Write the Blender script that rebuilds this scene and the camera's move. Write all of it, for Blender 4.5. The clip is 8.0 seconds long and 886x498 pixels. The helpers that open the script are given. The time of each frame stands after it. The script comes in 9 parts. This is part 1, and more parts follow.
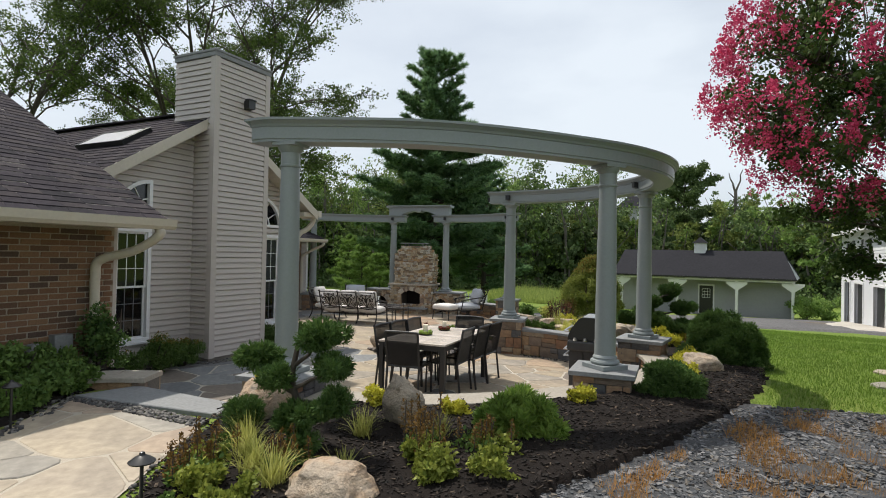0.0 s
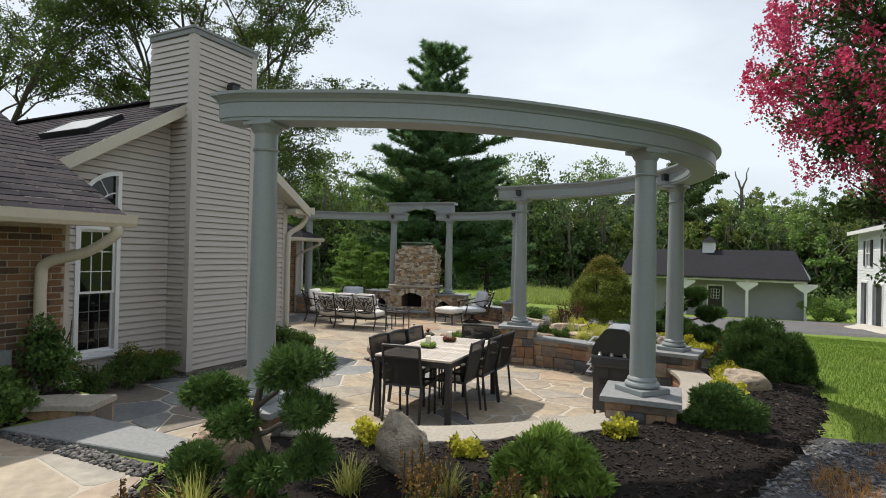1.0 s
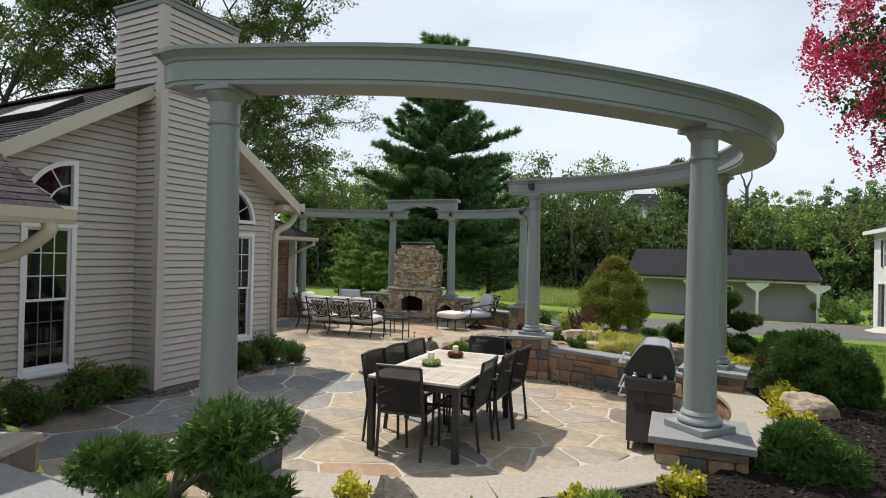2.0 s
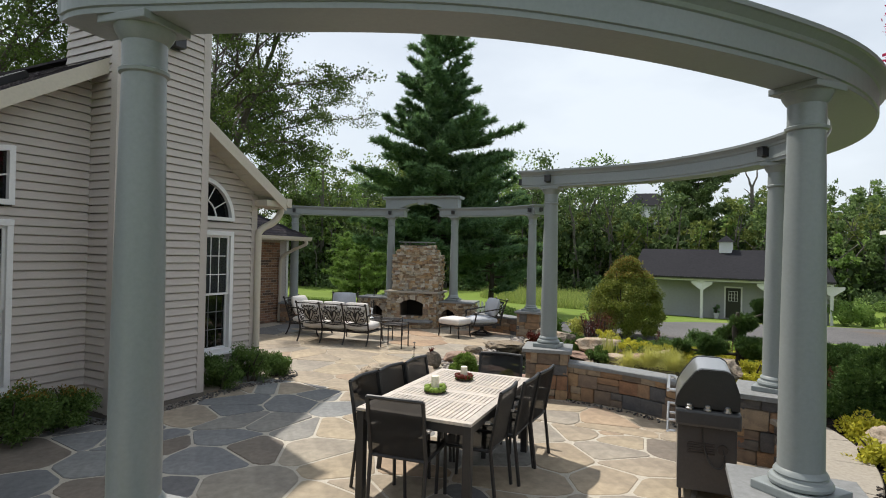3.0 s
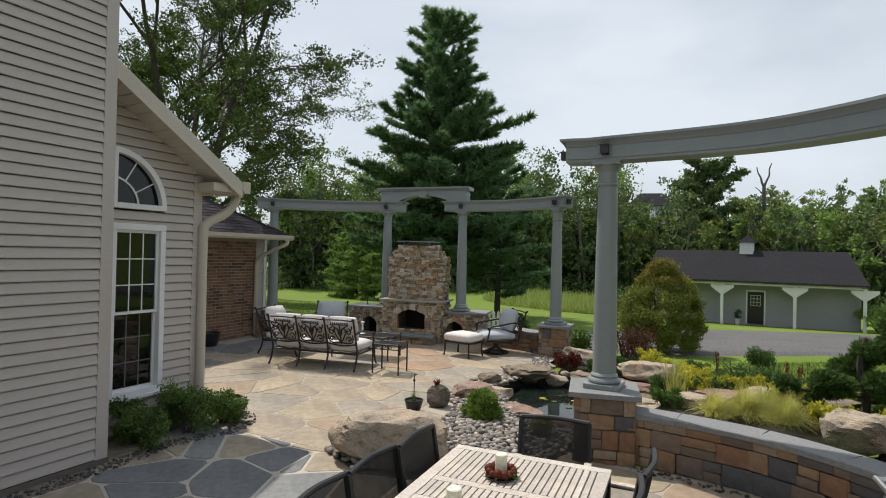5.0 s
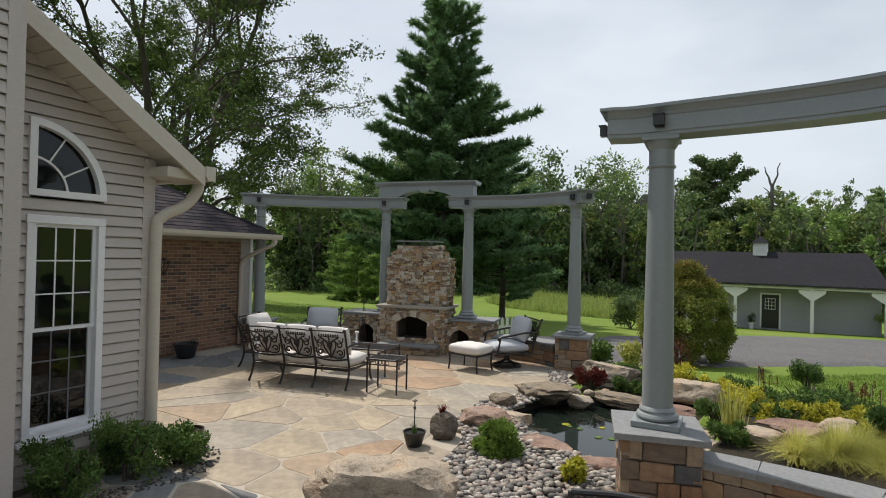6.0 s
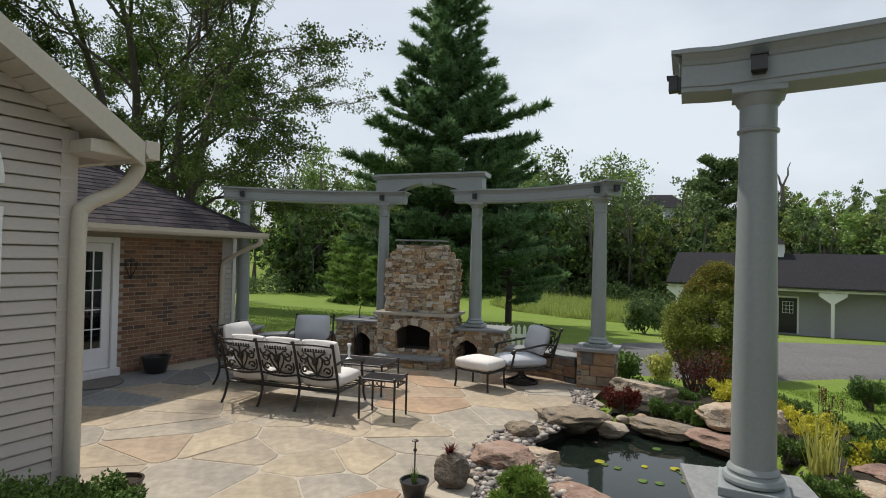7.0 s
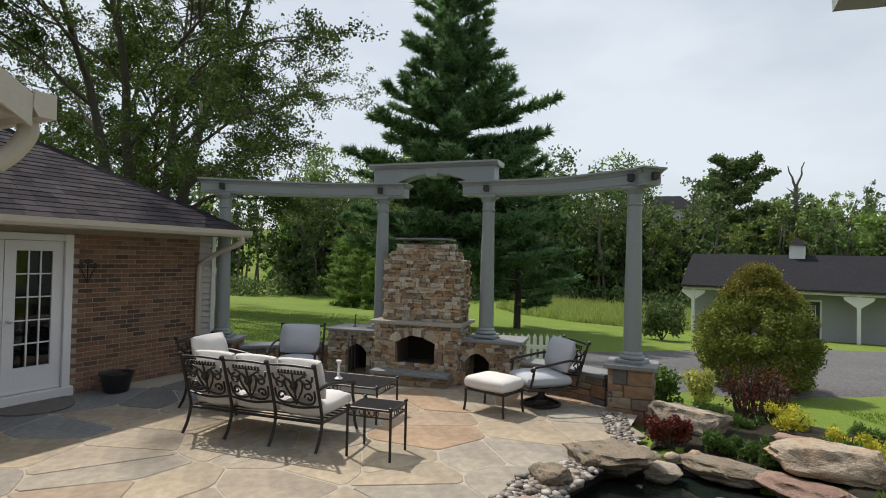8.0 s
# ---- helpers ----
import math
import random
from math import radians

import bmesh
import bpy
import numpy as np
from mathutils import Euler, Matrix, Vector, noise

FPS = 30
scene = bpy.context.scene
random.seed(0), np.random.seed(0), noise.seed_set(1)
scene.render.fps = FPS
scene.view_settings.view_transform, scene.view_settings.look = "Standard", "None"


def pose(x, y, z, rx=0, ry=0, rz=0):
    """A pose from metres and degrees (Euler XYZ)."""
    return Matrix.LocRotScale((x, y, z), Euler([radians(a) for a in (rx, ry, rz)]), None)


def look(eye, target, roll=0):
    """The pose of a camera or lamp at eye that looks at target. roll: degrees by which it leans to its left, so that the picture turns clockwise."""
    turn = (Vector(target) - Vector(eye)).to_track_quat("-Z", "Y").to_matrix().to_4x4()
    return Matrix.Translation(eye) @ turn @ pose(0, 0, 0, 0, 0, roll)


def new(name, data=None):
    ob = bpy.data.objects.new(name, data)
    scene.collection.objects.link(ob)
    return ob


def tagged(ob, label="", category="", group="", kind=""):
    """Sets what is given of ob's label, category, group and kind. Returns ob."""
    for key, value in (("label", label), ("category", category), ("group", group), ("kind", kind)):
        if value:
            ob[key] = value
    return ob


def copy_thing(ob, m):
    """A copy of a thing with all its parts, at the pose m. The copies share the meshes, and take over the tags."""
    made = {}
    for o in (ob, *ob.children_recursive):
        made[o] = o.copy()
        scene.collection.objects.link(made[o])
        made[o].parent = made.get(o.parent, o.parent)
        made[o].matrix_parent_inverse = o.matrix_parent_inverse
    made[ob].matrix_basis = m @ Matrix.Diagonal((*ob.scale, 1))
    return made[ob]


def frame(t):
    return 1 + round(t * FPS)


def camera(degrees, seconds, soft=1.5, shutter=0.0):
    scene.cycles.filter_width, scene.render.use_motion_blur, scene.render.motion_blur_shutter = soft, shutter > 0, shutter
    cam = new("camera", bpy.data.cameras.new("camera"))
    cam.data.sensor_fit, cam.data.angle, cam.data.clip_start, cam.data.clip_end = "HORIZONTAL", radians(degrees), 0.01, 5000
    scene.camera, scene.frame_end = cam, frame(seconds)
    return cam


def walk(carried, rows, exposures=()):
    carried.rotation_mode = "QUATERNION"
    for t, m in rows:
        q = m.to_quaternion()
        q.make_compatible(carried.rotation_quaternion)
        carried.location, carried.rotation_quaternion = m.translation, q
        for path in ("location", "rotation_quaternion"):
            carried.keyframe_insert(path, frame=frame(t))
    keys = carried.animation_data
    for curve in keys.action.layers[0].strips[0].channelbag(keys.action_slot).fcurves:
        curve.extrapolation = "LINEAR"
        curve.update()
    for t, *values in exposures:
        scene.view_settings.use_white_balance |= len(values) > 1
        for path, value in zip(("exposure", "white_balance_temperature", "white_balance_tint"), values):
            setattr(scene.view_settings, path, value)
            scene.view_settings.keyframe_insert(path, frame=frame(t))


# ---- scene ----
cam = camera(77.0, 8.0, soft=1.0)
PATH = [
    (0, (-0.469, 0.994, 1.923), (-1.3630, 2.7826, 1.9423), 1.20),
    (0.5, (-0.712, 1.421, 1.940), (-1.6081, 3.2090, 1.9570), 1.21),
    (1, (-0.963, 1.862, 1.955), (-1.8608, 3.6489, 1.9702), 1.22),
    (1.5, (-1.222, 2.315, 1.967), (-2.1207, 4.1015, 1.9817), 1.23),
    (2, (-1.489, 2.780, 1.978), (-2.3873, 4.5663, 1.9916), 1.24),
    (2.5, (-1.762, 3.256, 1.987), (-2.6602, 5.0425, 2.0000), 1.24),
    (3, (-2.041, 3.743, 1.993), (-2.9390, 5.5297, 2.0067), 1.25),
    (3.5, (-2.325, 4.240, 1.998), (-3.2231, 6.0271, 2.0119), 1.26),
    (4, (-2.614, 4.747, 2.001), (-3.5121, 6.5342, 2.0155), 1.27),
    (4.5, (-2.907, 5.263, 2.002), (-3.8057, 7.0502, 2.0175), 1.27),
    (5, (-3.204, 5.788, 2.001), (-4.1032, 7.5746, 2.0178), 1.28),
    (5.5, (-3.504, 6.321, 1.997), (-4.4044, 8.1068, 2.0166), 1.29),
    (6, (-3.805, 6.862, 1.992), (-4.7087, 8.6460, 2.0138), 1.29),
    (6.5, (-4.108, 7.410, 1.985), (-5.0157, 9.1917, 2.0094), 1.30),
    (7, (-4.413, 7.964, 1.976), (-5.3249, 9.7433, 2.0034), 1.30),
    (7.5, (-4.717, 8.524, 1.965), (-5.6360, 10.3000, 1.9959), 1.31),
    (8, (-5.021, 9.090, 1.952), (-5.9483, 10.8612, 1.9867), 1.31),
]
walk(cam, [(t, look(eye, target, roll)) for t, eye, target, roll in PATH], [(0, 0.06), (1.5, 0.15), (3.2, 0.11), (4.2, -0.05), (8, -0.05)])


# ---- world, sun, exposure ----
SUN_TO = Vector((0.925, -0.38, -1.62)).normalized()      # the way the light goes
world = bpy.data.worlds.new("sky")
scene.world = world
world.use_nodes = True
wn, wl = world.node_tree.nodes, world.node_tree.links
wn.clear()
w_out = wn.new("ShaderNodeOutputWorld")
w_bg = wn.new("ShaderNodeBackground")
w_sky = wn.new("ShaderNodeTexSky")
w_sky.sky_type, w_sky.sun_disc = "NISHITA", False
w_sky.sun_elevation = math.asin(-SUN_TO.z)
w_sky.sun_rotation = math.atan2(-SUN_TO.x, -SUN_TO.y)
w_sky.dust_density, w_sky.air_density, w_sky.ozone_density = 3.0, 1.0, 1.0
w_geo = wn.new("ShaderNodeTexCoord")
w_map = wn.new("ShaderNodeMapping")
w_map.inputs["Scale"].default_value = (1.0, 1.0, 2.6)
w_noise = wn.new("ShaderNodeTexNoise")
w_noise.inputs["Scale"].default_value, w_noise.inputs["Detail"].default_value = 1.6, 6.0
w_ramp = wn.new("ShaderNodeValToRGB")
w_ramp.color_ramp.elements[0].position, w_ramp.color_ramp.elements[1].position = 0.38, 0.66
w_ramp.color_ramp.elements[0].color = (0.50, 0.50, 0.50, 1)
w_ramp.color_ramp.elements[1].color = (0.88, 0.88, 0.88, 1)
w_mix = wn.new("ShaderNodeMix")
w_mix.data_type = "RGBA"
CLOUD = (9.0, 9.75, 10.5, 1)
w_mix.inputs[7].default_value = CLOUD
w_bg.inputs["Strength"].default_value = 0.095
wl.new(w_geo.outputs["Generated"], w_map.inputs["Vector"])
wl.new(w_map.outputs["Vector"], w_noise.inputs["Vector"])
wl.new(w_noise.outputs["Fac"], w_ramp.inputs["Fac"])
wl.new(w_ramp.outputs["Color"], w_mix.inputs[0])
wl.new(w_sky.outputs["Color"], w_mix.inputs[6])
wl.new(w_mix.outputs[2], w_bg.inputs["Color"])
wl.new(w_bg.outputs["Background"], w_out.inputs["Surface"])
sun = new("sun", bpy.data.lights.new("sun", "SUN"))
sun.data.energy, sun.data.angle, sun.data.color = 4.3, radians(1.0), (1.0, 0.94, 0.85)
sun.matrix_world = look((0, 0, 30), Vector((0, 0, 30)) + SUN_TO)
scene.view_settings.exposure = 0.0


# ---- materials ----
def material(name, rough=0.6, metal=0.0, spec=0.5):
    m = bpy.data.materials.new(name)
    m.use_nodes = True
    b = m.node_tree.nodes["Principled BSDF"]
    b.inputs["Roughness"].default_value, b.inputs["Metallic"].default_value = rough, metal
    b.inputs["Specular IOR Level"].default_value = spec
    return m, m.node_tree.nodes, m.node_tree.links, b


def noise_node(n, l, scale, detail=4.0, rough=0.55, stretch=None, space="Object"):
    t = n.new("ShaderNodeTexNoise")
    t.inputs["Scale"].default_value, t.inputs["Detail"].default_value, t.inputs["Roughness"].default_value = scale, detail, rough
    c = n.new("ShaderNodeTexCoord")
    if stretch:
        mp = n.new("ShaderNodeMapping")
        mp.inputs["Scale"].default_value = stretch
        l.new(c.outputs[space], mp.inputs["Vector"])
        l.new(mp.outputs["Vector"], t.inputs["Vector"])
    else:
        l.new(c.outputs[space], t.inputs["Vector"])
    return t


def ramp_node(n, l, source, stops):
    r = n.new("ShaderNodeValToRGB")
    e = r.color_ramp.elements
    while len(e) < len(stops):
        e.new(0.5)
    for el, (p, c) in zip(e, stops):
        el.position, el.color = p, (*c, 1)
    l.new(source, r.inputs["Fac"])
    return r


def mix_node(n, l, fac, a, b, blend="MIX"):
    m = n.new("ShaderNodeMix")
    m.data_type, m.blend_type = "RGBA", blend
    for sock, v in ((m.inputs[0], fac), (m.inputs[6], a), (m.inputs[7], b)):
        if isinstance(v, (int, float)):
            sock.default_value = v
        elif isinstance(v, tuple):
            sock.default_value = (*v, 1)
        else:
            l.new(v, sock)
    return m.outputs[2]


def bump(n, l, b, height, strength=0.3, dist=0.01):
    k = n.new("ShaderNodeBump")
    k.inputs["Strength"].default_value, k.inputs["Distance"].default_value = strength, dist
    l.new(height, k.inputs["Height"])
    l.new(k.outputs["Normal"], b.inputs["Normal"])


def dusty(name, c1, c2, rough=0.6, fine=40.0, coarse=2.0, metal=0.0, bmp=0.15, stretch=None, spec=0.5, dist=0.005, grain=0.16):
    """Two-scale mottled surface: fine grain and large soft stains."""
    m, n, l, b = material(name, rough, metal, spec)
    big = noise_node(n, l, coarse, 5.0, 0.6)
    small = noise_node(n, l, fine, 3.0, 0.6, stretch)
    base = mix_node(n, l, big.outputs["Fac"], c1, c2)
    r = ramp_node(n, l, small.outputs["Fac"], [(0.3, (1 - grain,) * 3), (0.7, (1 + grain * 0.9,) * 3)])
    l.new(mix_node(n, l, 1.0, base, r.outputs["Color"], "MULTIPLY"), b.inputs["Base Color"])
    if bmp:
        bump(n, l, b, small.outputs["Fac"], bmp, dist)
    return m


def pieces(name, colours, rough=0.8, fine=30.0, island=False, bmp=0.4, stain=0.3, spec=0.3, dist=0.01):
    """Stone, brick and flag: each piece takes its own colour, with grain and stains."""
    m, n, l, b = material(name, rough, 0.0, spec)
    if island:
        g = n.new("ShaderNodeNewGeometry")
        rnd = g.outputs["Random Per Island"]
    else:
        g = n.new("ShaderNodeObjectInfo")
        rnd = g.outputs["Random"]
    r = ramp_node(n, l, rnd, [((i + 0.0) / len(colours), c) for i, c in enumerate(colours)])
    r.color_ramp.interpolation = "CONSTANT"
    small = noise_node(n, l, fine, 5.0, 0.65)
    big = noise_node(n, l, fine / 9, 4.0, 0.6)
    r2 = ramp_node(n, l, small.outputs["Fac"], [(0.25, (0.72, 0.72, 0.72)), (0.75, (1.2, 1.2, 1.2))])
    r3 = ramp_node(n, l, big.outputs["Fac"], [(0.3, (1 - stain, 1 - stain, 1 - stain * 0.9)), (0.7, (1.12, 1.1, 1.06))])
    c = mix_node(n, l, 1.0, r.outputs["Color"], r2.outputs["Color"], "MULTIPLY")
    l.new(mix_node(n, l, 1.0, c, r3.outputs["Color"], "MULTIPLY"), b.inputs["Base Color"])
    if bmp:
        bump(n, l, b, small.outputs["Fac"], bmp, dist)
    return m


def leafy(name, dark, light, rough=0.55, glow=0.35):
    """Leaves: colour varies leaf by leaf, some light passes through."""
    m, n, l, b = material(name, rough, 0.0, 0.14)
    g = n.new("ShaderNodeNewGeometry")
    o = noise_node(n, l, 1.3, 3.0)
    c = mix_node(n, l, g.outputs["Random Per Island"], dark, light)
    r = ramp_node(n, l, o.outputs["Fac"], [(0.3, (0.7, 0.72, 0.7)), (0.7, (1.25, 1.2, 1.1))])
    col = mix_node(n, l, 1.0, c, r.outputs["Color"], "MULTIPLY")
    l.new(col, b.inputs["Base Color"])
    if glow:
        t = n.new("ShaderNodeBsdfTranslucent")
        l.new(col, t.inputs["Color"])
        mx = n.new("ShaderNodeMixShader")
        mx.inputs[0].default_value = glow
        l.new(b.outputs["BSDF"], mx.inputs[1])
        l.new(t.outputs["BSDF"], mx.inputs[2])
        l.new(mx.outputs["Shader"], n["Material Output"].inputs["Surface"])
    return m


SIDING = dusty("beige_vinyl_siding", (0.435, 0.392, 0.362), (0.485, 0.437, 0.402), 0.5, 25, 0.8, bmp=0.06, stretch=(1, 1, 6), grain=0.06)
TRIM = dusty("almond_painted_trim", (0.47, 0.43, 0.36), (0.53, 0.48, 0.40), 0.45, 30, 1.2, bmp=0.04, grain=0.05)
WHITE = dusty("white_painted_trim", (0.70, 0.70, 0.71), (0.77, 0.77, 0.78), 0.4, 40, 1.5, bmp=0.03, grain=0.04)
WHITE_SIDING = dusty("white_siding", (0.62, 0.63, 0.66), (0.70, 0.71, 0.73), 0.5, 20, 0.5, bmp=0.05, grain=0.05)
PERGOLA = dusty("grey_green_column_paint", (0.211, 0.236, 0.239), (0.248, 0.272, 0.273), 0.36, 45, 1.1, bmp=0.03, grain=0.05)
SHINGLE = pieces("weathered_shingle", [(0.042, 0.037, 0.045), (0.055, 0.048, 0.053), (0.032, 0.030, 0.036), (0.064, 0.057, 0.063), (0.046, 0.041, 0.050)], 0.95, 60, True, 0.4, 0.25, 0.08)
DARK_ROOF = dusty("dark_barn_roof", (0.022, 0.022, 0.026), (0.031, 0.031, 0.036), 0.95, 8, 0.4, bmp=0.2, spec=0.1)
BRICK = pieces("red_brown_brick", [(0.185, 0.100, 0.058), (0.215, 0.118, 0.068), (0.140, 0.080, 0.052), (0.245, 0.142, 0.082), (0.095, 0.062, 0.048), (0.205, 0.115, 0.072)], 0.85, 70, False, 0.4, 0.2)
BRICK_I = pieces("red_brown_brick_far", [(0.24, 0.135, 0.09), (0.28, 0.16, 0.105), (0.205, 0.115, 0.082), (0.31, 0.19, 0.125), (0.155, 0.10, 0.078), (0.265, 0.15, 0.105)], 0.85, 70, True, 0.4, 0.2)
MORTAR = dusty("mortar", (0.275, 0.235, 0.185), (0.335, 0.29, 0.235), 0.95, 60, 2, bmp=0.3)
CONCRETE = dusty("pale_concrete", (0.38, 0.35, 0.31), (0.46, 0.43, 0.38), 0.95, 60, 2, bmp=0.3)
JOINT = dusty("flagstone_joint_sand", (0.405, 0.37, 0.31), (0.465, 0.425, 0.36), 0.95, 90, 1.5, bmp=0.35)
DARKJOINT = dusty("shadowed_stone_joint", (0.11, 0.095, 0.08), (0.16, 0.14, 0.12), 0.95, 50, 3, bmp=0.3)
FLAG = pieces("flagstone", [(0.345, 0.292, 0.222), (0.365, 0.300, 0.216), (0.360, 0.275, 0.196), (0.325, 0.288, 0.233), (0.375, 0.310, 0.225), (0.305, 0.277, 0.232), (0.345, 0.292, 0.225), (0.358, 0.252, 0.168), (0.357, 0.300, 0.219), (0.318, 0.285, 0.238), (0.335, 0.283, 0.216)], 0.75, 9, False, 0.25, 0.3)
LOUNGE_JOINT = dusty("lounge_joint_sand", (0.355, 0.312, 0.25), (0.40, 0.355, 0.288), 0.95, 90, 1.5, bmp=0.35)
WALK_JOINT = dusty("walk_joint_sand", (0.375, 0.33, 0.265), (0.42, 0.375, 0.305), 0.95, 90, 1.5, bmp=0.35)
FLAG_WALK = pieces("warm_walk_flagstone", [(0.395, 0.338, 0.258), (0.37, 0.295, 0.225), (0.35, 0.322, 0.27), (0.39, 0.335, 0.262), (0.335, 0.312, 0.268), (0.375, 0.305, 0.235)], 0.75, 9, False, 0.25, 0.28)
# blue-grey stones, and tan ones tinted with the bluish shade by the house
FLAG_BLUE_SHADE = pieces("blue_grey_shade_flag", [(0.206, 0.212, 0.218), (0.175, 0.183, 0.190), (0.237, 0.230, 0.214), (0.162, 0.162, 0.165), (0.188, 0.162, 0.136), (0.218, 0.225, 0.227)], 0.75, 14, False, 0.25, 0.22)
CAP = dusty("bluestone_cap", (0.168, 0.177, 0.182), (0.222, 0.226, 0.226), 0.75, 30, 2.5, bmp=0.25)
CAP_TAN = dusty("tan_stone_cap", (0.286, 0.258, 0.218), (0.340, 0.306, 0.252), 0.8, 30, 2.5, bmp=0.3)
BLOCK = pieces("wall_block_stone", [(0.30, 0.19, 0.115), (0.23, 0.175, 0.135), (0.15, 0.14, 0.135), (0.36, 0.24, 0.14), (0.27, 0.155, 0.095), (0.115, 0.115, 0.12), (0.35, 0.275, 0.195), (0.20, 0.155, 0.12), (0.31, 0.205, 0.13)], 0.85, 22, False, 0.55, 0.3, dist=0.02)
LEDGE = pieces("ledge_stone", [(0.47, 0.36, 0.235), (0.58, 0.49, 0.36), (0.33, 0.25, 0.17), (0.62, 0.56, 0.45), (0.50, 0.34, 0.19), (0.43, 0.39, 0.33), (0.54, 0.43, 0.29), (0.27, 0.205, 0.155), (0.53, 0.46, 0.36), (0.41, 0.28, 0.18), (0.64, 0.60, 0.52)], 0.85, 34, False, 0.6, 0.35, dist=0.02)


def rock_mat(name, stops, scale=3.0):
    """Weathered stone: large colour drifts, dark seams, fine pitted grain."""
    m, n, l, b = material(name, 0.9, 0.0, 0.25)
    o = n.new("ShaderNodeObjectInfo")
    drift = noise_node(n, l, scale, 7.0, 0.65)
    add = n.new("ShaderNodeMath")
    add.operation = "MULTIPLY_ADD"
    add.inputs[1].default_value, add.inputs[2].default_value = 0.28, -0.14
    l.new(o.outputs["Random"], add.inputs[0])
    shift = n.new("ShaderNodeMath")
    l.new(drift.outputs["Fac"], shift.inputs[0])
    l.new(add.outputs[0], shift.inputs[1])
    c = ramp_node(n, l, shift.outputs[0], stops)
    seam = noise_node(n, l, scale * 2.2, 5.0, 0.7, (1, 1, 1.8))
    sr = ramp_node(n, l, seam.outputs["Fac"], [(0.36, (0.6, 0.58, 0.55)), (0.47, (1, 1, 1)), (0.72, (1.12, 1.10, 1.07))])
    grain = noise_node(n, l, 55.0, 4.0, 0.7)
    gr = ramp_node(n, l, grain.outputs["Fac"], [(0.3, (0.78, 0.78, 0.78)), (0.7, (1.18, 1.18, 1.18))])
    col = mix_node(n, l, 1.0, c.outputs["Color"], sr.outputs["Color"], "MULTIPLY")
    l.new(mix_node(n, l, 1.0, col, gr.outputs["Color"], "MULTIPLY"), b.inputs["Base Color"])
    hs = n.new("ShaderNodeMath")
    hs.operation = "MULTIPLY_ADD"
    hs.inputs[1].default_value = 0.25
    l.new(grain.outputs["Fac"], hs.inputs[0])
    l.new(seam.outputs["Fac"], hs.inputs[2])
    bump(n, l, b, hs.outputs[0], 0.8, 0.06)
    return m


BOULDER = rock_mat("boulder_stone", [(0.25, (0.21, 0.18, 0.15)), (0.42, (0.345, 0.295, 0.235)), (0.55, (0.42, 0.345, 0.265)), (0.7, (0.40, 0.285, 0.19)), (0.85, (0.45, 0.40, 0.335))])
RED_ROCK = rock_mat("reddish_rock", [(0.25, (0.15, 0.10, 0.085)), (0.45, (0.26, 0.17, 0.135)), (0.6, (0.33, 0.23, 0.18)), (0.8, (0.30, 0.25, 0.22))])
LEDGE_ROCK = rock_mat("pond_ledge_rock", [(0.25, (0.098, 0.082, 0.070)), (0.42, (0.180, 0.152, 0.123)), (0.58, (0.254, 0.205, 0.148)), (0.75, (0.213, 0.193, 0.172))])
PEBBLE = pieces("river_pebble", [(0.30, 0.27, 0.24), (0.19, 0.175, 0.165), (0.40, 0.36, 0.315), (0.26, 0.205, 0.175), (0.12, 0.115, 0.112), (0.34, 0.29, 0.245), (0.24, 0.225, 0.21), (0.16, 0.14, 0.125), (0.48, 0.45, 0.41)], 0.7, 40, True, 0.2, 0.2)
DARK_PEBBLE = pieces("dark_edging_pebble", [(0.075, 0.073, 0.073), (0.13, 0.123, 0.115), (0.05, 0.05, 0.054), (0.20, 0.19, 0.175), (0.09, 0.08, 0.074)], 0.7, 40, True, 0.2, 0.2)
SLATE_CHIP = pieces("grey_gravel_chip", [(0.105, 0.110, 0.118), (0.072, 0.078, 0.085), (0.150, 0.148, 0.148), (0.050, 0.054, 0.060), (0.125, 0.112, 0.096), (0.20, 0.20, 0.205)], 0.8, 40, True, 0.2, 0.2)
MULCH_CHIP = pieces("dark_mulch_chip", [(0.012, 0.009, 0.007), (0.020, 0.014, 0.011), (0.008, 0.007, 0.006), (0.034, 0.025, 0.018), (0.015, 0.012, 0.010), (0.011, 0.008, 0.006), (0.09, 0.068, 0.05), (0.018, 0.013, 0.010)], 0.9, 60, True, 0.3, 0.2)
BLACK = dusty("black_cast_aluminium", (0.017, 0.014, 0.013), (0.028, 0.022, 0.019), 0.42, 60, 3, metal=0.25, bmp=0.1)
CHARCOAL = dusty("charcoal_powder_coat", (0.018, 0.018, 0.019), (0.026, 0.026, 0.027), 0.45, 90, 3, bmp=0.06)
SLING = dusty("black_mesh_sling", (0.016, 0.016, 0.017), (0.026, 0.026, 0.027), 0.7, 240, 3, bmp=0.35)
n, l = SLING.node_tree.nodes, SLING.node_tree.links
see, mx = n.new("ShaderNodeBsdfTransparent"), n.new("ShaderNodeMixShader")
mx.inputs[0].default_value = 0.10
l.new(n["Principled BSDF"].outputs["BSDF"], mx.inputs[1])
l.new(see.outputs["BSDF"], mx.inputs[2])
l.new(mx.outputs["Shader"], n["Material Output"].inputs["Surface"])
CUSHION = dusty("off_white_cushion", (0.60, 0.57, 0.54), (0.67, 0.64, 0.61), 0.9, 160, 4, bmp=0.2)
CUSHION_G = dusty("pale_grey_cushion", (0.38, 0.395, 0.43), (0.44, 0.455, 0.49), 0.9, 160, 4, bmp=0.2)
TEAK = pieces("pale_weathered_slat", [(0.50, 0.455, 0.41), (0.55, 0.50, 0.455), (0.46, 0.42, 0.38), (0.53, 0.475, 0.42)], 0.6, 45, False, 0.2, 0.15)
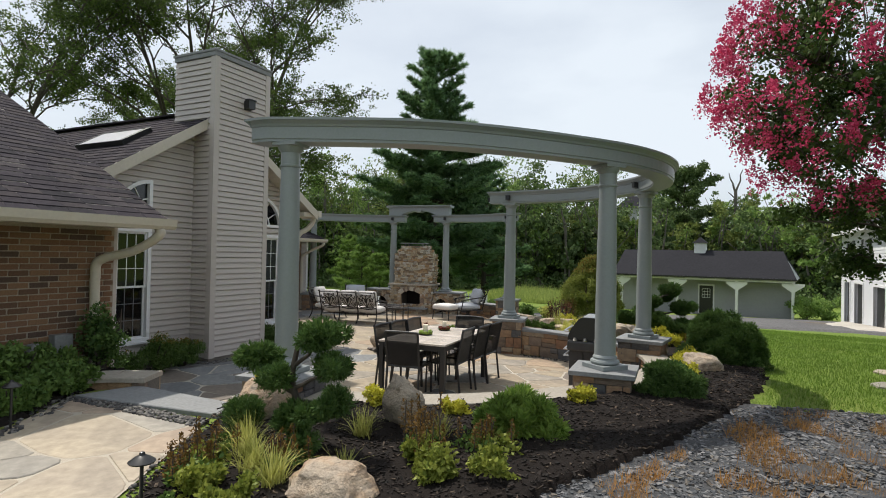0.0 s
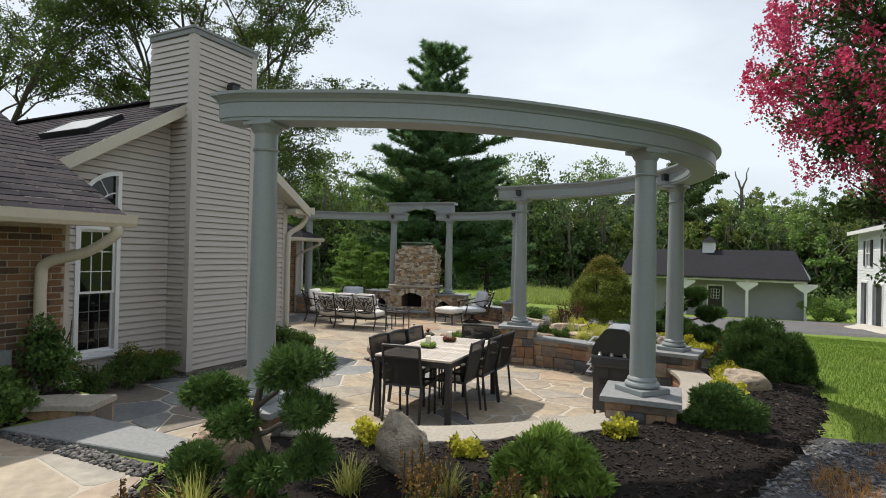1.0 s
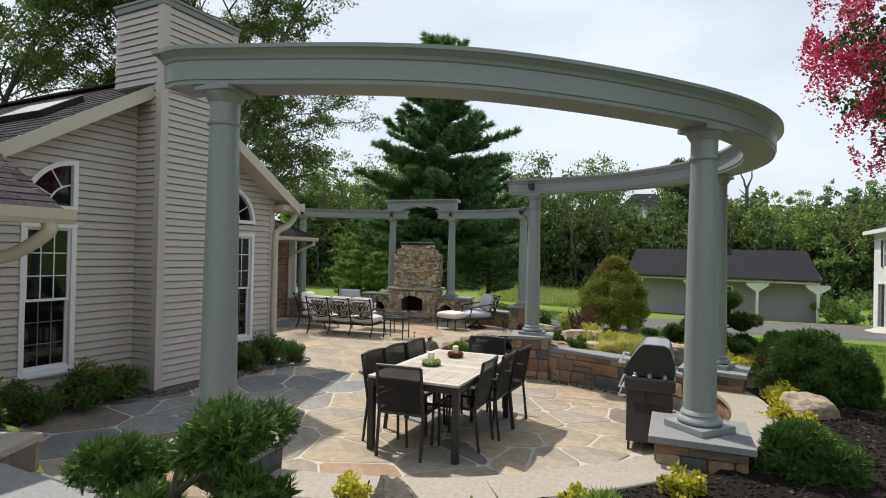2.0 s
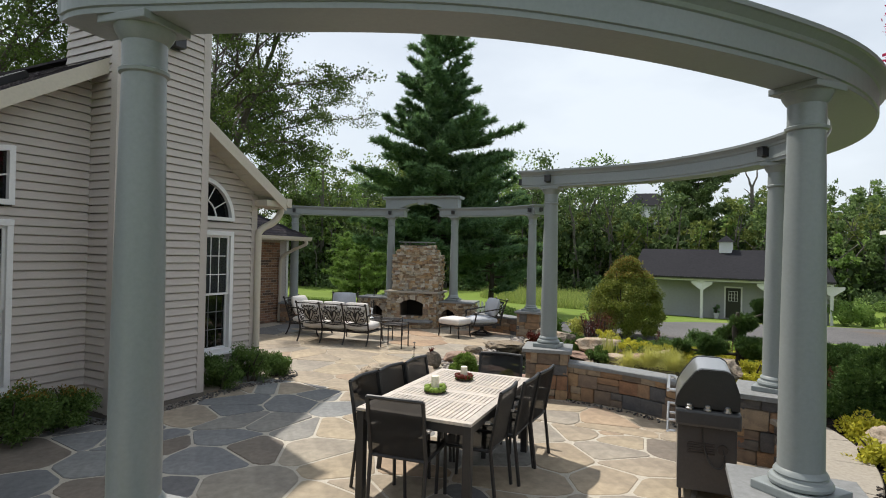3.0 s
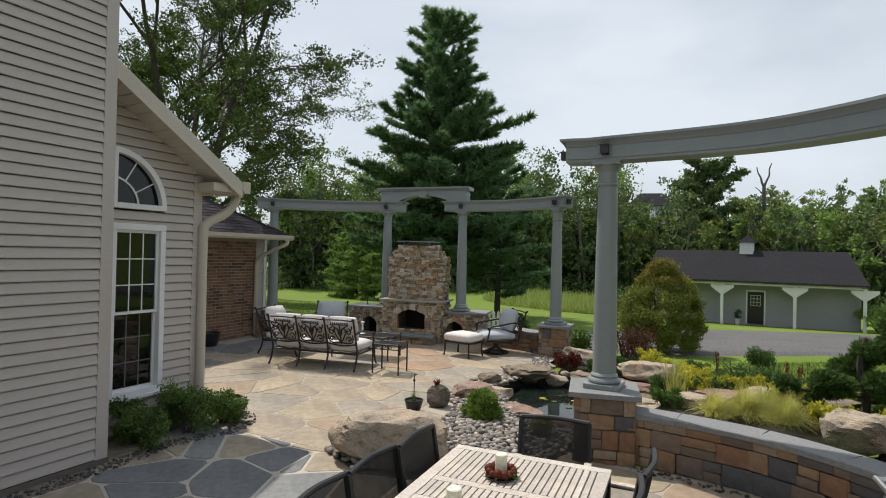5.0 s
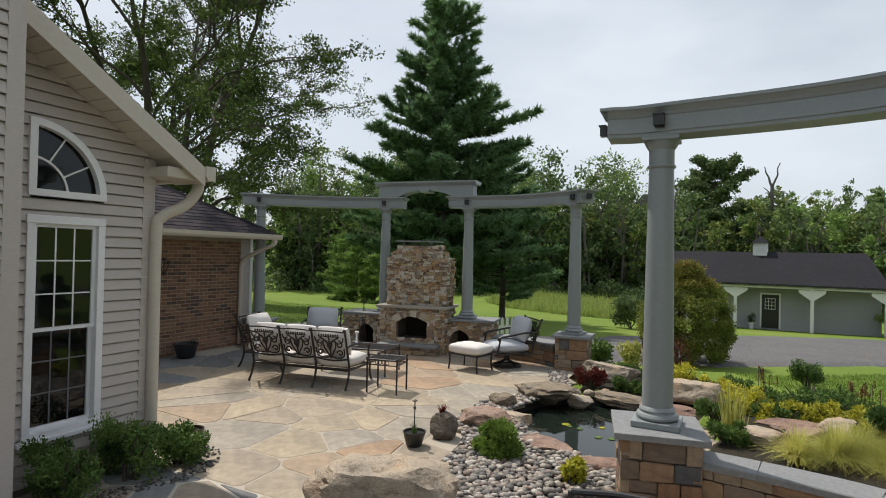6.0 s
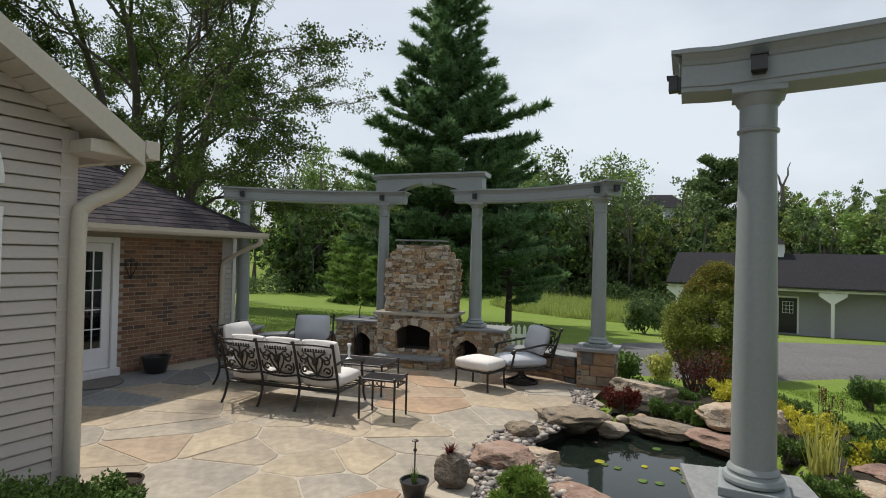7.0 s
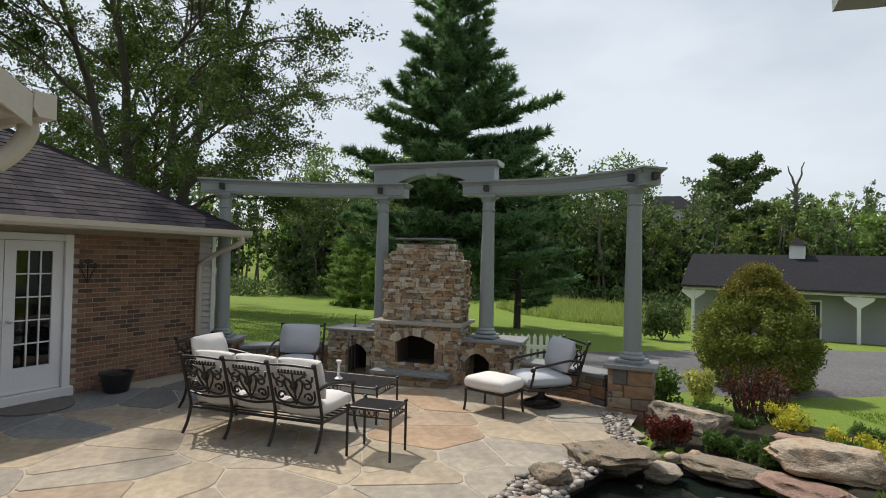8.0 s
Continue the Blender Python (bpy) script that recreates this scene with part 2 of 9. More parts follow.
STEEL = dusty("brushed_steel", (0.50, 0.50, 0.51), (0.58, 0.58, 0.59), 0.3, 60, 2, metal=0.9, bmp=0.05, stretch=(1, 18, 1))
GRILL = dusty("grey_enamel", (0.032, 0.033, 0.035), (0.042, 0.043, 0.046), 0.32, 50, 2, bmp=0.04)
BLACKPAINT = dusty("black_satin", (0.014, 0.014, 0.015), (0.022, 0.022, 0.023), 0.35, 50, 2, bmp=0.05)
RECESS_SOOT = dusty("soot_and_recess_black", (0.016, 0.013, 0.012), (0.035, 0.028, 0.024), 0.95, 20, 3, bmp=0.3)
WAX = dusty("cream_candle_wax", (0.72, 0.66, 0.52), (0.78, 0.73, 0.60), 0.5, 40, 5, bmp=0.02)
BARK = dusty("grey_brown_bark", (0.042, 0.034, 0.028), (0.085, 0.070, 0.056), 0.95, 14, 3, bmp=0.8, stretch=(1, 1, 0.25), dist=0.03)
GREYBARK = dusty("weathered_grey_bark", (0.09, 0.08, 0.07), (0.16, 0.145, 0.125), 0.95, 14, 3, bmp=0.6, stretch=(1, 1, 0.25), dist=0.03)
TERRA = dusty("brown_glazed_pot", (0.03, 0.022, 0.018), (0.05, 0.035, 0.027), 0.25, 20, 3, bmp=0.05)
PLASTIC = dusty("grey_utility_box", (0.17, 0.18, 0.185), (0.21, 0.22, 0.225), 0.5, 30, 3, bmp=0.05)
# dark tone of the boards that stand for unlit rooms behind the glass
ROOM = dusty("unlit_room_dark", (0.10, 0.095, 0.085), (0.14, 0.13, 0.12), 0.9, 10, 1, bmp=0.0)

m, n, l, b = material("window_glass", 0.03, 0.0, 0.6)
b.inputs["Base Color"].default_value = (0.012, 0.014, 0.016, 1)
b.inputs["Transmission Weight"].default_value = 0.55
b.inputs["IOR"].default_value = 1.45
GLASS = m
m, n, l, b = material("pond_water", 0.02, 0.0, 0.6)
wv = noise_node(n, l, 9.0, 3.0)
b.inputs["Base Color"].default_value = (0.010, 0.015, 0.012, 1)
b.inputs["IOR"].default_value = 1.33
bump(n, l, b, wv.outputs["Fac"], 0.05, 0.02)
WATER = m


def ground_mat(name, c_dark, c_light, c_dry, dry_at, rough=0.95, fine=55.0, coarse=0.5, bmp=0.6, dist=0.03):
    m, n, l, b = material(name, rough, 0.0, 0.2)
    a = noise_node(n, l, coarse, 6.0, 0.6)
    f = noise_node(n, l, fine, 4.0, 0.7)
    d = noise_node(n, l, coarse * 0.35, 4.0, 0.55)
    base = mix_node(n, l, a.outputs["Fac"], c_dark, c_light)
    dr = ramp_node(n, l, d.outputs["Fac"], [(dry_at, (0, 0, 0)), (min(dry_at + 0.2, 1), (1, 1, 1))])
    base = mix_node(n, l, dr.outputs["Color"], base, c_dry)
    r = ramp_node(n, l, f.outputs["Fac"], [(0.25, (0.55, 0.55, 0.55)), (0.75, (1.4, 1.4, 1.4))])
    l.new(mix_node(n, l, 1.0, base, r.outputs["Color"], "MULTIPLY"), b.inputs["Base Color"])
    bump(n, l, b, f.outputs["Fac"], bmp, dist)
    return m


SCREEN = dusty("dim_bar_behind_screen", (0.10, 0.105, 0.11), (0.14, 0.145, 0.15), 0.7, 40, 2, bmp=0.0)
GRASS = ground_mat("lawn_grass", (0.094, 0.155, 0.024), (0.172, 0.238, 0.037), (0.205, 0.222, 0.058), 0.55, fine=30)
MULCH = ground_mat("dark_mulch", (0.008, 0.006, 0.005), (0.014, 0.010, 0.008), (0.019, 0.014, 0.011), 0.6, fine=40, coarse=1.2)
GRAVEL = ground_mat("grey_gravel", (0.078, 0.078, 0.082), (0.160, 0.155, 0.154), (0.136, 0.100, 0.064), 0.56, fine=14, coarse=0.5)
CHIPS = ground_mat("slate_gravel_bed", (0.055, 0.058, 0.062), (0.088, 0.088, 0.090), (0.10, 0.080, 0.052), 0.62, fine=40, coarse=1.0)
SOIL = ground_mat("garden_soil", (0.025, 0.021, 0.015), (0.037, 0.033, 0.022), (0.030, 0.040, 0.015), 0.55, fine=25, coarse=1.0)

L_OAK = leafy("broadleaf_green", (0.056, 0.099, 0.029), (0.120, 0.184, 0.051))
L_OAKD = leafy("shade_tree_green", (0.044, 0.076, 0.022), (0.118, 0.172, 0.044), 0.5, 0.38)
L_MYRTLE = leafy("myrtle_leaf_green", (0.028, 0.060, 0.016), (0.085, 0.135, 0.035), 0.5, 0.2)
L_PINE = leafy("pine_needle_green", (0.085, 0.165, 0.090), (0.205, 0.335, 0.155), 0.6, 0.35)
L_NIWAKI = leafy("dark_pine_pad", (0.045, 0.098, 0.030), (0.125, 0.205, 0.055), 0.55, 0.15)
L_BRIGHT = leafy("bright_pine_green", (0.115, 0.205, 0.042), (0.26, 0.37, 0.080), 0.5, 0.25)
L_SHRUB = leafy("shrub_green", (0.067, 0.125, 0.034), (0.143, 0.227, 0.059), 0.5, 0.2)
L_YELLOW = leafy("golden_foliage", (0.34, 0.35, 0.036), (0.62, 0.58, 0.08), 0.5, 0.35)
L_ORANGE = leafy("orange_tipped_foliage", (0.185, 0.120, 0.032), (0.330, 0.235, 0.052), 0.55, 0.25)
L_BLADE = leafy("pale_green_blade", (0.330, 0.350, 0.085), (0.600, 0.600, 0.210), 0.5, 0.35)
L_ROUND = leafy("yellow_green_bush_leaf", (0.098, 0.140, 0.032), (0.27, 0.292, 0.066), 0.5, 0.35)
L_PEREN = leafy("yellow_green_perennial", (0.14, 0.19, 0.035), (0.34, 0.37, 0.075), 0.5, 0.3)
L_RUST = leafy("rust_flower_plume", (0.115, 0.070, 0.022), (0.215, 0.125, 0.040), 0.7, 0.2)
L_PINK = leafy("pink_blossom", (0.414, 0.027, 0.104), (0.702, 0.117, 0.252), 0.6, 0.3)
L_RED = leafy("burgundy_foliage", (0.075, 0.018, 0.016), (0.150, 0.035, 0.025), 0.5, 0.2)
L_FAR = leafy("woodland_green", (0.085, 0.145, 0.055), (0.205, 0.285, 0.102), 0.7, 0.25)
L_FARL = leafy("light_woodland_green", (0.135, 0.235, 0.064), (0.285, 0.405, 0.122), 0.7, 0.3)
L_GOLDGRASS = leafy("golden_grass_blade", (0.48, 0.48, 0.11), (0.74, 0.72, 0.26), 0.5, 0.5)
L_DRY = leafy("dry_grass_tuft", (0.32, 0.165, 0.055), (0.52, 0.30, 0.115), 0.8, 0.3)
L_TALL = leafy("tall_meadow_grass", (0.225, 0.315, 0.085), (0.43, 0.49, 0.165), 0.7, 0.35)
L_GRASS = leafy("mown_grass_blade", (0.096, 0.178, 0.027), (0.182, 0.280, 0.050), 0.6, 0.35)


# ---- building helpers ----
UP = Vector((0, 0, 1))


def rot(deg):
    return Matrix.Rotation(radians(deg), 4, "Z")


def empty(name, at, label="", category="", group="", kind="", turn=0.0):
    ob = new(name)
    ob.empty_display_size = 0.1
    ob.matrix_world = pose(*at, 0, 0, turn)
    return tagged(ob, label, category, group, kind)


def mesh_of(name, bm, mat, smooth=False):
    bmesh.ops.recalc_face_normals(bm, faces=bm.faces)
    me = bpy.data.meshes.new(name)
    bm.to_mesh(me)
    bm.free()
    me.materials.append(mat)
    if smooth:
        me.polygons.foreach_set("use_smooth", [True] * len(me.polygons))
        me.set_sharp_from_angle(angle=radians(38))
    return me


def under(ob, parent):
    ob.parent = parent
    chain, p = Matrix.Identity(4), parent
    while p is not None:
        chain = p.matrix_basis @ chain if p.parent is None else p.matrix_parent_inverse @ p.matrix_basis @ chain
        p = p.parent
    ob.matrix_parent_inverse = chain.inverted()
    return ob


def part(name, bm, mat, parent, label="", smooth=False):
    """One mesh, given in world coordinates, as a part of parent."""
    ob = new(name, mesh_of(name, bm, mat, smooth))
    under(ob, parent)
    return tagged(ob, label)


def solo(name, bm, mat, label, category, group="", kind="", smooth=False):
    return tagged(new(name, mesh_of(name, bm, mat, smooth)), label, category, group, kind)


def raw_mesh(name, verts, faces, mat, smooth=False):
    me = bpy.data.meshes.new(name)
    me.from_pydata(verts, [], faces)
    me.materials.append(mat)
    if smooth:
        me.polygons.foreach_set("use_smooth", [True] * len(me.polygons))
    me.update()
    return me


def piece(name, me, parent, m):
    """A brick, stone, board or tile: an object of its own on a shared mesh."""
    ob = new(name, me)
    ob.matrix_basis = m
    return under(ob, parent)


def box(bm, x0, y0, z0, x1, y1, z1, m=None, bev=0.0):
    vs = [bm.verts.new(((x0, x1)[i & 1], (y0, y1)[i >> 1 & 1], (z0, z1)[i >> 2])) for i in range(8)]
    fs = [bm.faces.new([vs[i] for i in f]) for f in ((0, 2, 3, 1), (4, 5, 7, 6), (0, 1, 5, 4), (2, 6, 7, 3), (0, 4, 6, 2), (1, 3, 7, 5))]
    if bev:
        es = list({e for f in fs for e in f.edges})
        r = bmesh.ops.bevel(bm, geom=es, offset=bev, segments=2, affect="EDGES", profile=0.6)
        vs = list({v for f in r["faces"] for v in f.verts} | {v for v in vs if v.is_valid})
    if m is not None:
        bmesh.ops.transform(bm, matrix=m, verts=vs)
    return vs


def prism(bm, pts, z0, z1, m=None):
    a = [bm.verts.new((x, y, z0)) for x, y in pts]
    b = [bm.verts.new((x, y, z1)) for x, y in pts]
    bm.faces.new(a[::-1]), bm.faces.new(b)
    for i in range(len(pts)):
        j = (i + 1) % len(pts)
        bm.faces.new((a[i], a[j], b[j], b[i]))
    if m is not None:
        bmesh.ops.transform(bm, matrix=m, verts=a + b)
    return a + b


def lathe(bm, profile, seg=20, m=None):
    rings = []
    for r, z in profile:
        rings.append([bm.verts.new((r * math.cos(2 * math.pi * k / seg), r * math.sin(2 * math.pi * k / seg), z)) for k in range(seg)])
    for a, b in zip(rings, rings[1:]):
        for k in range(seg):
            j = (k + 1) % seg
            bm.faces.new((a[k], a[j], b[j], b[k]))
    bm.faces.new(rings[0][::-1]), bm.faces.new(rings[-1])
    vs = [v for r in rings for v in r]
    if m is not None:
        bmesh.ops.transform(bm, matrix=m, verts=vs)
    return vs


def tube(bm, pts, r, seg=8, r2=None, m=None):
    pts = [Vector(p) for p in pts]
    rings = []
    side = None
    for i, p in enumerate(pts):
        d = (pts[min(i + 1, len(pts) - 1)] - pts[max(i - 1, 0)]).normalized()
        if side is None:
            side = d.cross(UP if abs(d.z) < 0.9 else Vector((1, 0, 0))).normalized()
        side = (side - d * side.dot(d)).normalized()
        up = d.cross(side)
        rr = r if r2 is None else r + (r2 - r) * i / (len(pts) - 1)
        rings.append([bm.verts.new(p + rr * (math.cos(2 * math.pi * k / seg) * side + math.sin(2 * math.pi * k / seg) * up)) for k in range(seg)])
    for a, b in zip(rings, rings[1:]):
        for k in range(seg):
            j = (k + 1) % seg
            bm.faces.new((a[k], a[j], b[j], b[k]))
    bm.faces.new(rings[0][::-1]), bm.faces.new(rings[-1])
    if m is not None:
        bmesh.ops.transform(bm, matrix=m, verts=[v for q in rings for v in q])


def smooth_line(pts, per=10):
    """Catmull-Rom curve through the points."""
    p = [Vector(q) for q in pts]
    p = [2 * p[0] - p[1]] + p + [2 * p[-1] - p[-2]]
    out = []
    for i in range(1, len(p) - 2):
        for k in range(per):
            t = k / per
            a, b, c, d = p[i - 1], p[i], p[i + 1], p[i + 2]
            out.append(0.5 * (2 * b + (c - a) * t + (2 * a - 5 * b + 4 * c - d) * t * t + (3 * b - a - 3 * c + d) * t ** 3))
    out.append(p[-2])
    return out


def sweep(bm, line, profile, closed=True):
    """Carry a profile (sideways to the right, up) along a line."""
    rings = []
    for i, p in enumerate(line):
        d = line[min(i + 1, len(line) - 1)] - line[max(i - 1, 0)]
        side = Vector((d.y, -d.x, 0)).normalized()
        rings.append([bm.verts.new(p + side * s + UP * z) for s, z in profile])
    k = len(profile)
    for a, b in zip(rings, rings[1:]):
        for i in range(k):
            j = (i + 1) % k
            bm.faces.new((a[i], a[j], b[j], b[i]))
    bm.faces.new(rings[0]), bm.faces.new(rings[-1][::-1])


def chamfer_cube():
    bm = bmesh.new()
    box(bm, -0.5, -0.5, -0.5, 0.5, 0.5, 0.5)
    bmesh.ops.bevel(bm, geom=list(bm.edges), offset=0.06, segments=1, affect="EDGES")
    return bm


def rough_cube(seed, amount=0.05):
    rnd = random.Random(seed)
    bm = chamfer_cube()
    for v in bm.verts:
        v.co += Vector((rnd.uniform(-1, 1), rnd.uniform(-1, 1), rnd.uniform(-1, 1))) * amount
    return bm


def inside(x, y, poly):
    c = False
    for (x0, y0), (x1, y1) in zip(poly, poly[1:] + poly[:1]):
        if (y0 > y) != (y1 > y) and x < (x1 - x0) * (y - y0) / (y1 - y0) + x0:
            c = not c
    return c


# ---- plan ----
COL = {"a": (-4.47, 5.43), "b": (-1.63, 7.47), "c": (-1.55, 10.27), "d": (-4.27, 11.63)}
ARC = smooth_line([(-4.84, 5.375, 0), (*COL["a"], 0), (-2.92, 6.06, 0), (*COL["b"], 0), (-1.19, 8.93, 0), (*COL["c"], 0), (-2.75, 11.33, 0), (*COL["d"], 0), (-4.68, 11.62, 0)], 12)
BACK = {"a": (-12.67, 15.72), "b": (-10.38, 17.08), "c": (-8.52, 17.32), "d": (-6.22, 16.92)}
CAP_Z, BEAM_Z = 0.68, 2.97
POND = [(-6.25, 13.75), (-6.02, 14.5), (-5.7, 14.85), (-5.0, 15.1), (-4.45, 14.7), (-4.15, 13.8), (-4.25, 12.9), (-4.75, 12.45), (-5.3, 12.55), (-5.8, 13.0)]
LOW = [(-13.2, 10.2), (-8.6, 10.2), (-8.6, 6.0), (-7.3, 5.5), (-6.3, 5.3), (-6.2, 4.95), (-4.55, 4.95)] + [(p.x, p.y) for p in ARC[12:85]] + \
      [(-4.2, 11.9), (-3.95, 12.6), (-3.9, 13.8), (-4.2, 14.9), (-5.0, 15.4), (-5.8, 15.6), (-6.0, 16.4), (-6.0, 17.1), (-7.2, 17.6), (-8.5, 17.95), (-10.4, 17.7), (-11.6, 16.9), (-12.8, 16.1), (-13.2, 15.9)]


def slope_z(y):
    if y < 8:
        return 0.42
    z = 0.42 - 0.059 * (y - 8) if y < 28 else -0.76 - 0.07 * (y - 28)
    return max(z, -2.4)


def ground_z(x, y):
    if inside(x, y, POND):
        return -0.62
    if inside(x, y, LOW):
        return -0.14
    z = slope_z(y)
    if x < -7.0 and y < 17.0:
        z = -0.1 if y > 5.4 else 0.42
    z += 0.26 * math.exp(-((x + 2.7) / 1.5) ** 2 - ((y - 13.0) / 1.5) ** 2)
    far = math.hypot(x + 4, y - 6)
    if far > 92:                                 # a hill behind the woods
        f = min(1.0, (far - 92) / 45)
        z += 10.4 * f * f * (3 - 2 * f)
    if math.hypot(x, y) > 20:
        z += 0.25 * noise.noise((x * 0.05, y * 0.05, 3.0))
    return z


import collections


def spaced(lo, hi, step, far, ratio=1.22):
    v = list(np.arange(lo, hi + 1e-6, step))
    s, a, b = step, lo, hi
    while a > -far or b < far:
        s *= ratio
        a, b = a - s, b + s
        v = [a] + v + [b]
    return v


def build_ground():
    xs, ys = spaced(-14, 3, 0.2, 420), spaced(1, 20, 0.2, 420)
    verts = [(x, y, ground_z(x, y)) for y in ys for x in xs]
    w = len(xs)
    faces = [(j * w + i, j * w + i + 1, (j + 1) * w + i + 1, (j + 1) * w + i) for j in range(len(ys) - 1) for i in range(w - 1)]
    tagged(new("ground", raw_mesh("ground", verts, faces, GRASS, True)), "mown green lawn falling away from the patio", "lawn", kind="structure")


def sheet(name, poly, step, off, mat, label, category, wob=0.06, lump=0.0, kind="structure"):
    xs = np.arange(min(p[0] for p in poly), max(p[0] for p in poly) + step, step)
    ys = np.arange(min(p[1] for p in poly), max(p[1] for p in poly) + step, step)
    idx, verts, faces = {}, [], []

    def at(i, j):
        if (i, j) not in idx:
            x, y = float(xs[i]), float(ys[j])
            idx[i, j] = len(verts)
            verts.append((x, y, max(ground_z(x, y), -0.03) + off + lump * noise.noise((x * 3.1, y * 3.1, 0.0)) if lump else ground_z(x, y) + off))
        return idx[i, j]
    for j in range(len(ys) - 1):
        for i in range(len(xs) - 1):
            x, y = xs[i] + step / 2, ys[j] + step / 2
            n = noise.noise((x * 1.7, y * 1.7, 5.0)) * wob
            m = noise.noise((x * 1.7, y * 1.7, 9.0)) * wob
            if inside(x + n, y + m, poly):
                faces.append((at(i, j), at(i + 1, j), at(i + 1, j + 1), at(i, j + 1)))
    count = collections.Counter(e for f in faces for e in (tuple(sorted((f[k], f[k - 1]))) for k in range(4)))
    for e, c in count.items():                   # the rim runs down into the ground
        if c == 1:
            for k in e:
                x, y, z = verts[k]
                w = step * 0.45
                verts[k] = (x + w * noise.noise((x * 9, y * 9, 1.0)), y + w * noise.noise((x * 9, y * 9, 7.0)), ground_z(x, y) - 0.03)
    return tagged(new(name, raw_mesh(name, verts, faces, mat, True)), label, category, kind=kind)


build_ground()
MULCH_POLY = [(-4.72, 5.5), (-4.6, 4.75), (-4.3, 4.3), (-3.6, 3.2), (-2.9, 2.2), (-1.9, 2.6), (-1.35, 4.5), (-0.83, 5.7), (-0.16, 7.6), (0.12, 9.4), (0.05, 11.6), (-0.8, 12.8), (-1.8, 12.2)] + [(p.x * 1.0, p.y) for p in reversed(ARC[12:70])]
sheet("mulch_bed", MULCH_POLY, 0.06, 0.07, MULCH, "dark brown bark mulch bed outside the seat wall", "mulch bed", lump=0.035)
mulch = [o for o in bpy.data.objects if o.name.startswith("mulch_bed")][0]
for v in mulch.data.vertices:                    # level with the wall caps and the step slab
    if min((v.co.x - p.x) ** 2 + (v.co.y - p.y) ** 2 for p in ARC[10:72]) < 0.075:
        v.co.z = min(v.co.z, 0.44)
    if v.co.x < -4.25 and v.co.y > 4.3:
        v.co.z = min(v.co.z, 0.452)
sheet("mulch_bed", [(-7.25, -1.0), (-7.25, 5.45), (-6.35, 5.25), (-6.25, 4.4), (-5.65, 3.4), (-5.05, 2.4), (-4.4, 0.0)], 0.08, 0.05, MULCH, "dark mulch bed before the brick wall", "mulch bed", lump=0.035)
sheet("gravel_bed", [(-2.3, 2.6), (-1.75, 4.6), (-1.2, 5.9), (-0.5, 7.6), (0.2, 7.9), (1.2, 8.1), (3.5, 8.3), (5.5, 6.0), (4.0, -3.0), (-2.5, -3.0), (-2.9, 2.0)], 0.1, 0.015, CHIPS, "grey crushed-stone strip with dry grass", "gravel", wob=0.3, lump=0.02)
sheet("gravel_drive", [(-10.5, 20.6), (-4.8, 20.3), (0.1, 24.3), (8, 25.5), (30, 24), (30, 41), (3, 38.0), (-2.5, 34), (-8, 27), (-12, 23)], 0.35, 0.075, GRAVEL, "wide grey gravel drive before the barn", "drive", wob=0.35)
sheet("concrete_apron", [(3.6, 31.0), (4.0, 26.2), (5.7, 26.0), (5.7, 38.5), (4.9, 36.0)], 0.3, 0.13, CONCRETE, "pale concrete apron before the garage doors", "pavement", wob=0.0)
sheet("pond_garden_soil", [(-6.0, 17.0), (-5.9, 15.7), (-5.1, 15.45), (-4.2, 15.0), (-3.85, 13.8), (-3.9, 12.6), (-4.2, 11.8), (-2.7, 11.45), (-1.8, 12.2), (-0.8, 12.8), (-0.9, 14.0), (-1.6, 15.4), (-2.8, 16.2), (-3.9, 17.3), (-4.9, 17.6)], 0.12, 0.035, SOIL, "planted soil bank round the pond", "garden bed", lump=0.06)


# ---- house ----
def courses(parent, O, U, N, z0, z1, step, spans, name="siding_board", depth=0.022, mat=None, core=0.14):
    """Lapped boards on a wall, one object a board, and one core mesh behind them. spans(z) gives the runs along the wall at that height."""
    mat = mat or SIDING
    cache = {}
    bm = bmesh.new()
    rows = int(round((z1 - z0) / step))
    step = (z1 - z0) / rows
    V, D, S = Vector(O), Vector(U), Vector(N)
    frame_m = Matrix((( D.x, S.x, 0, V.x), (D.y, S.y, 0, V.y), (0, 0, 1, V.z), (0, 0, 0, 1)))
    prof = [(0.0, 0.0), (depth, 0.0), (depth, step * 0.10), (0.006, step * 0.89), (0.0, step * 0.89)]
    verts = [(u, s, z) for u in (0, 1) for s, z in prof]
    k = len(prof)
    faces = [tuple(range(k))[::-1], tuple(range(k, 2 * k))] + [(i, (i + 1) % k, k + (i + 1) % k, k + i) for i in range(k)]
    me = raw_mesh("lap_board", verts, faces, mat)
    for r in range(rows):
        z = z0 + r * step
        for u0, u1 in spans(z + step / 2):
            if u1 - u0 < 0.03:
                continue
            m = frame_m @ Matrix.Translation((u0, 0, z)) @ Matrix.Diagonal((u1 - u0, 1, 1, 1))
            piece(name, me, parent, m)
            vs = box(bm, u0, -core, z, u1, -0.03, z + step)
            bmesh.ops.transform(bm, matrix=frame_m, verts=vs)
    part("wall_core", bm, SIDING if mat is SIDING else mat, parent)


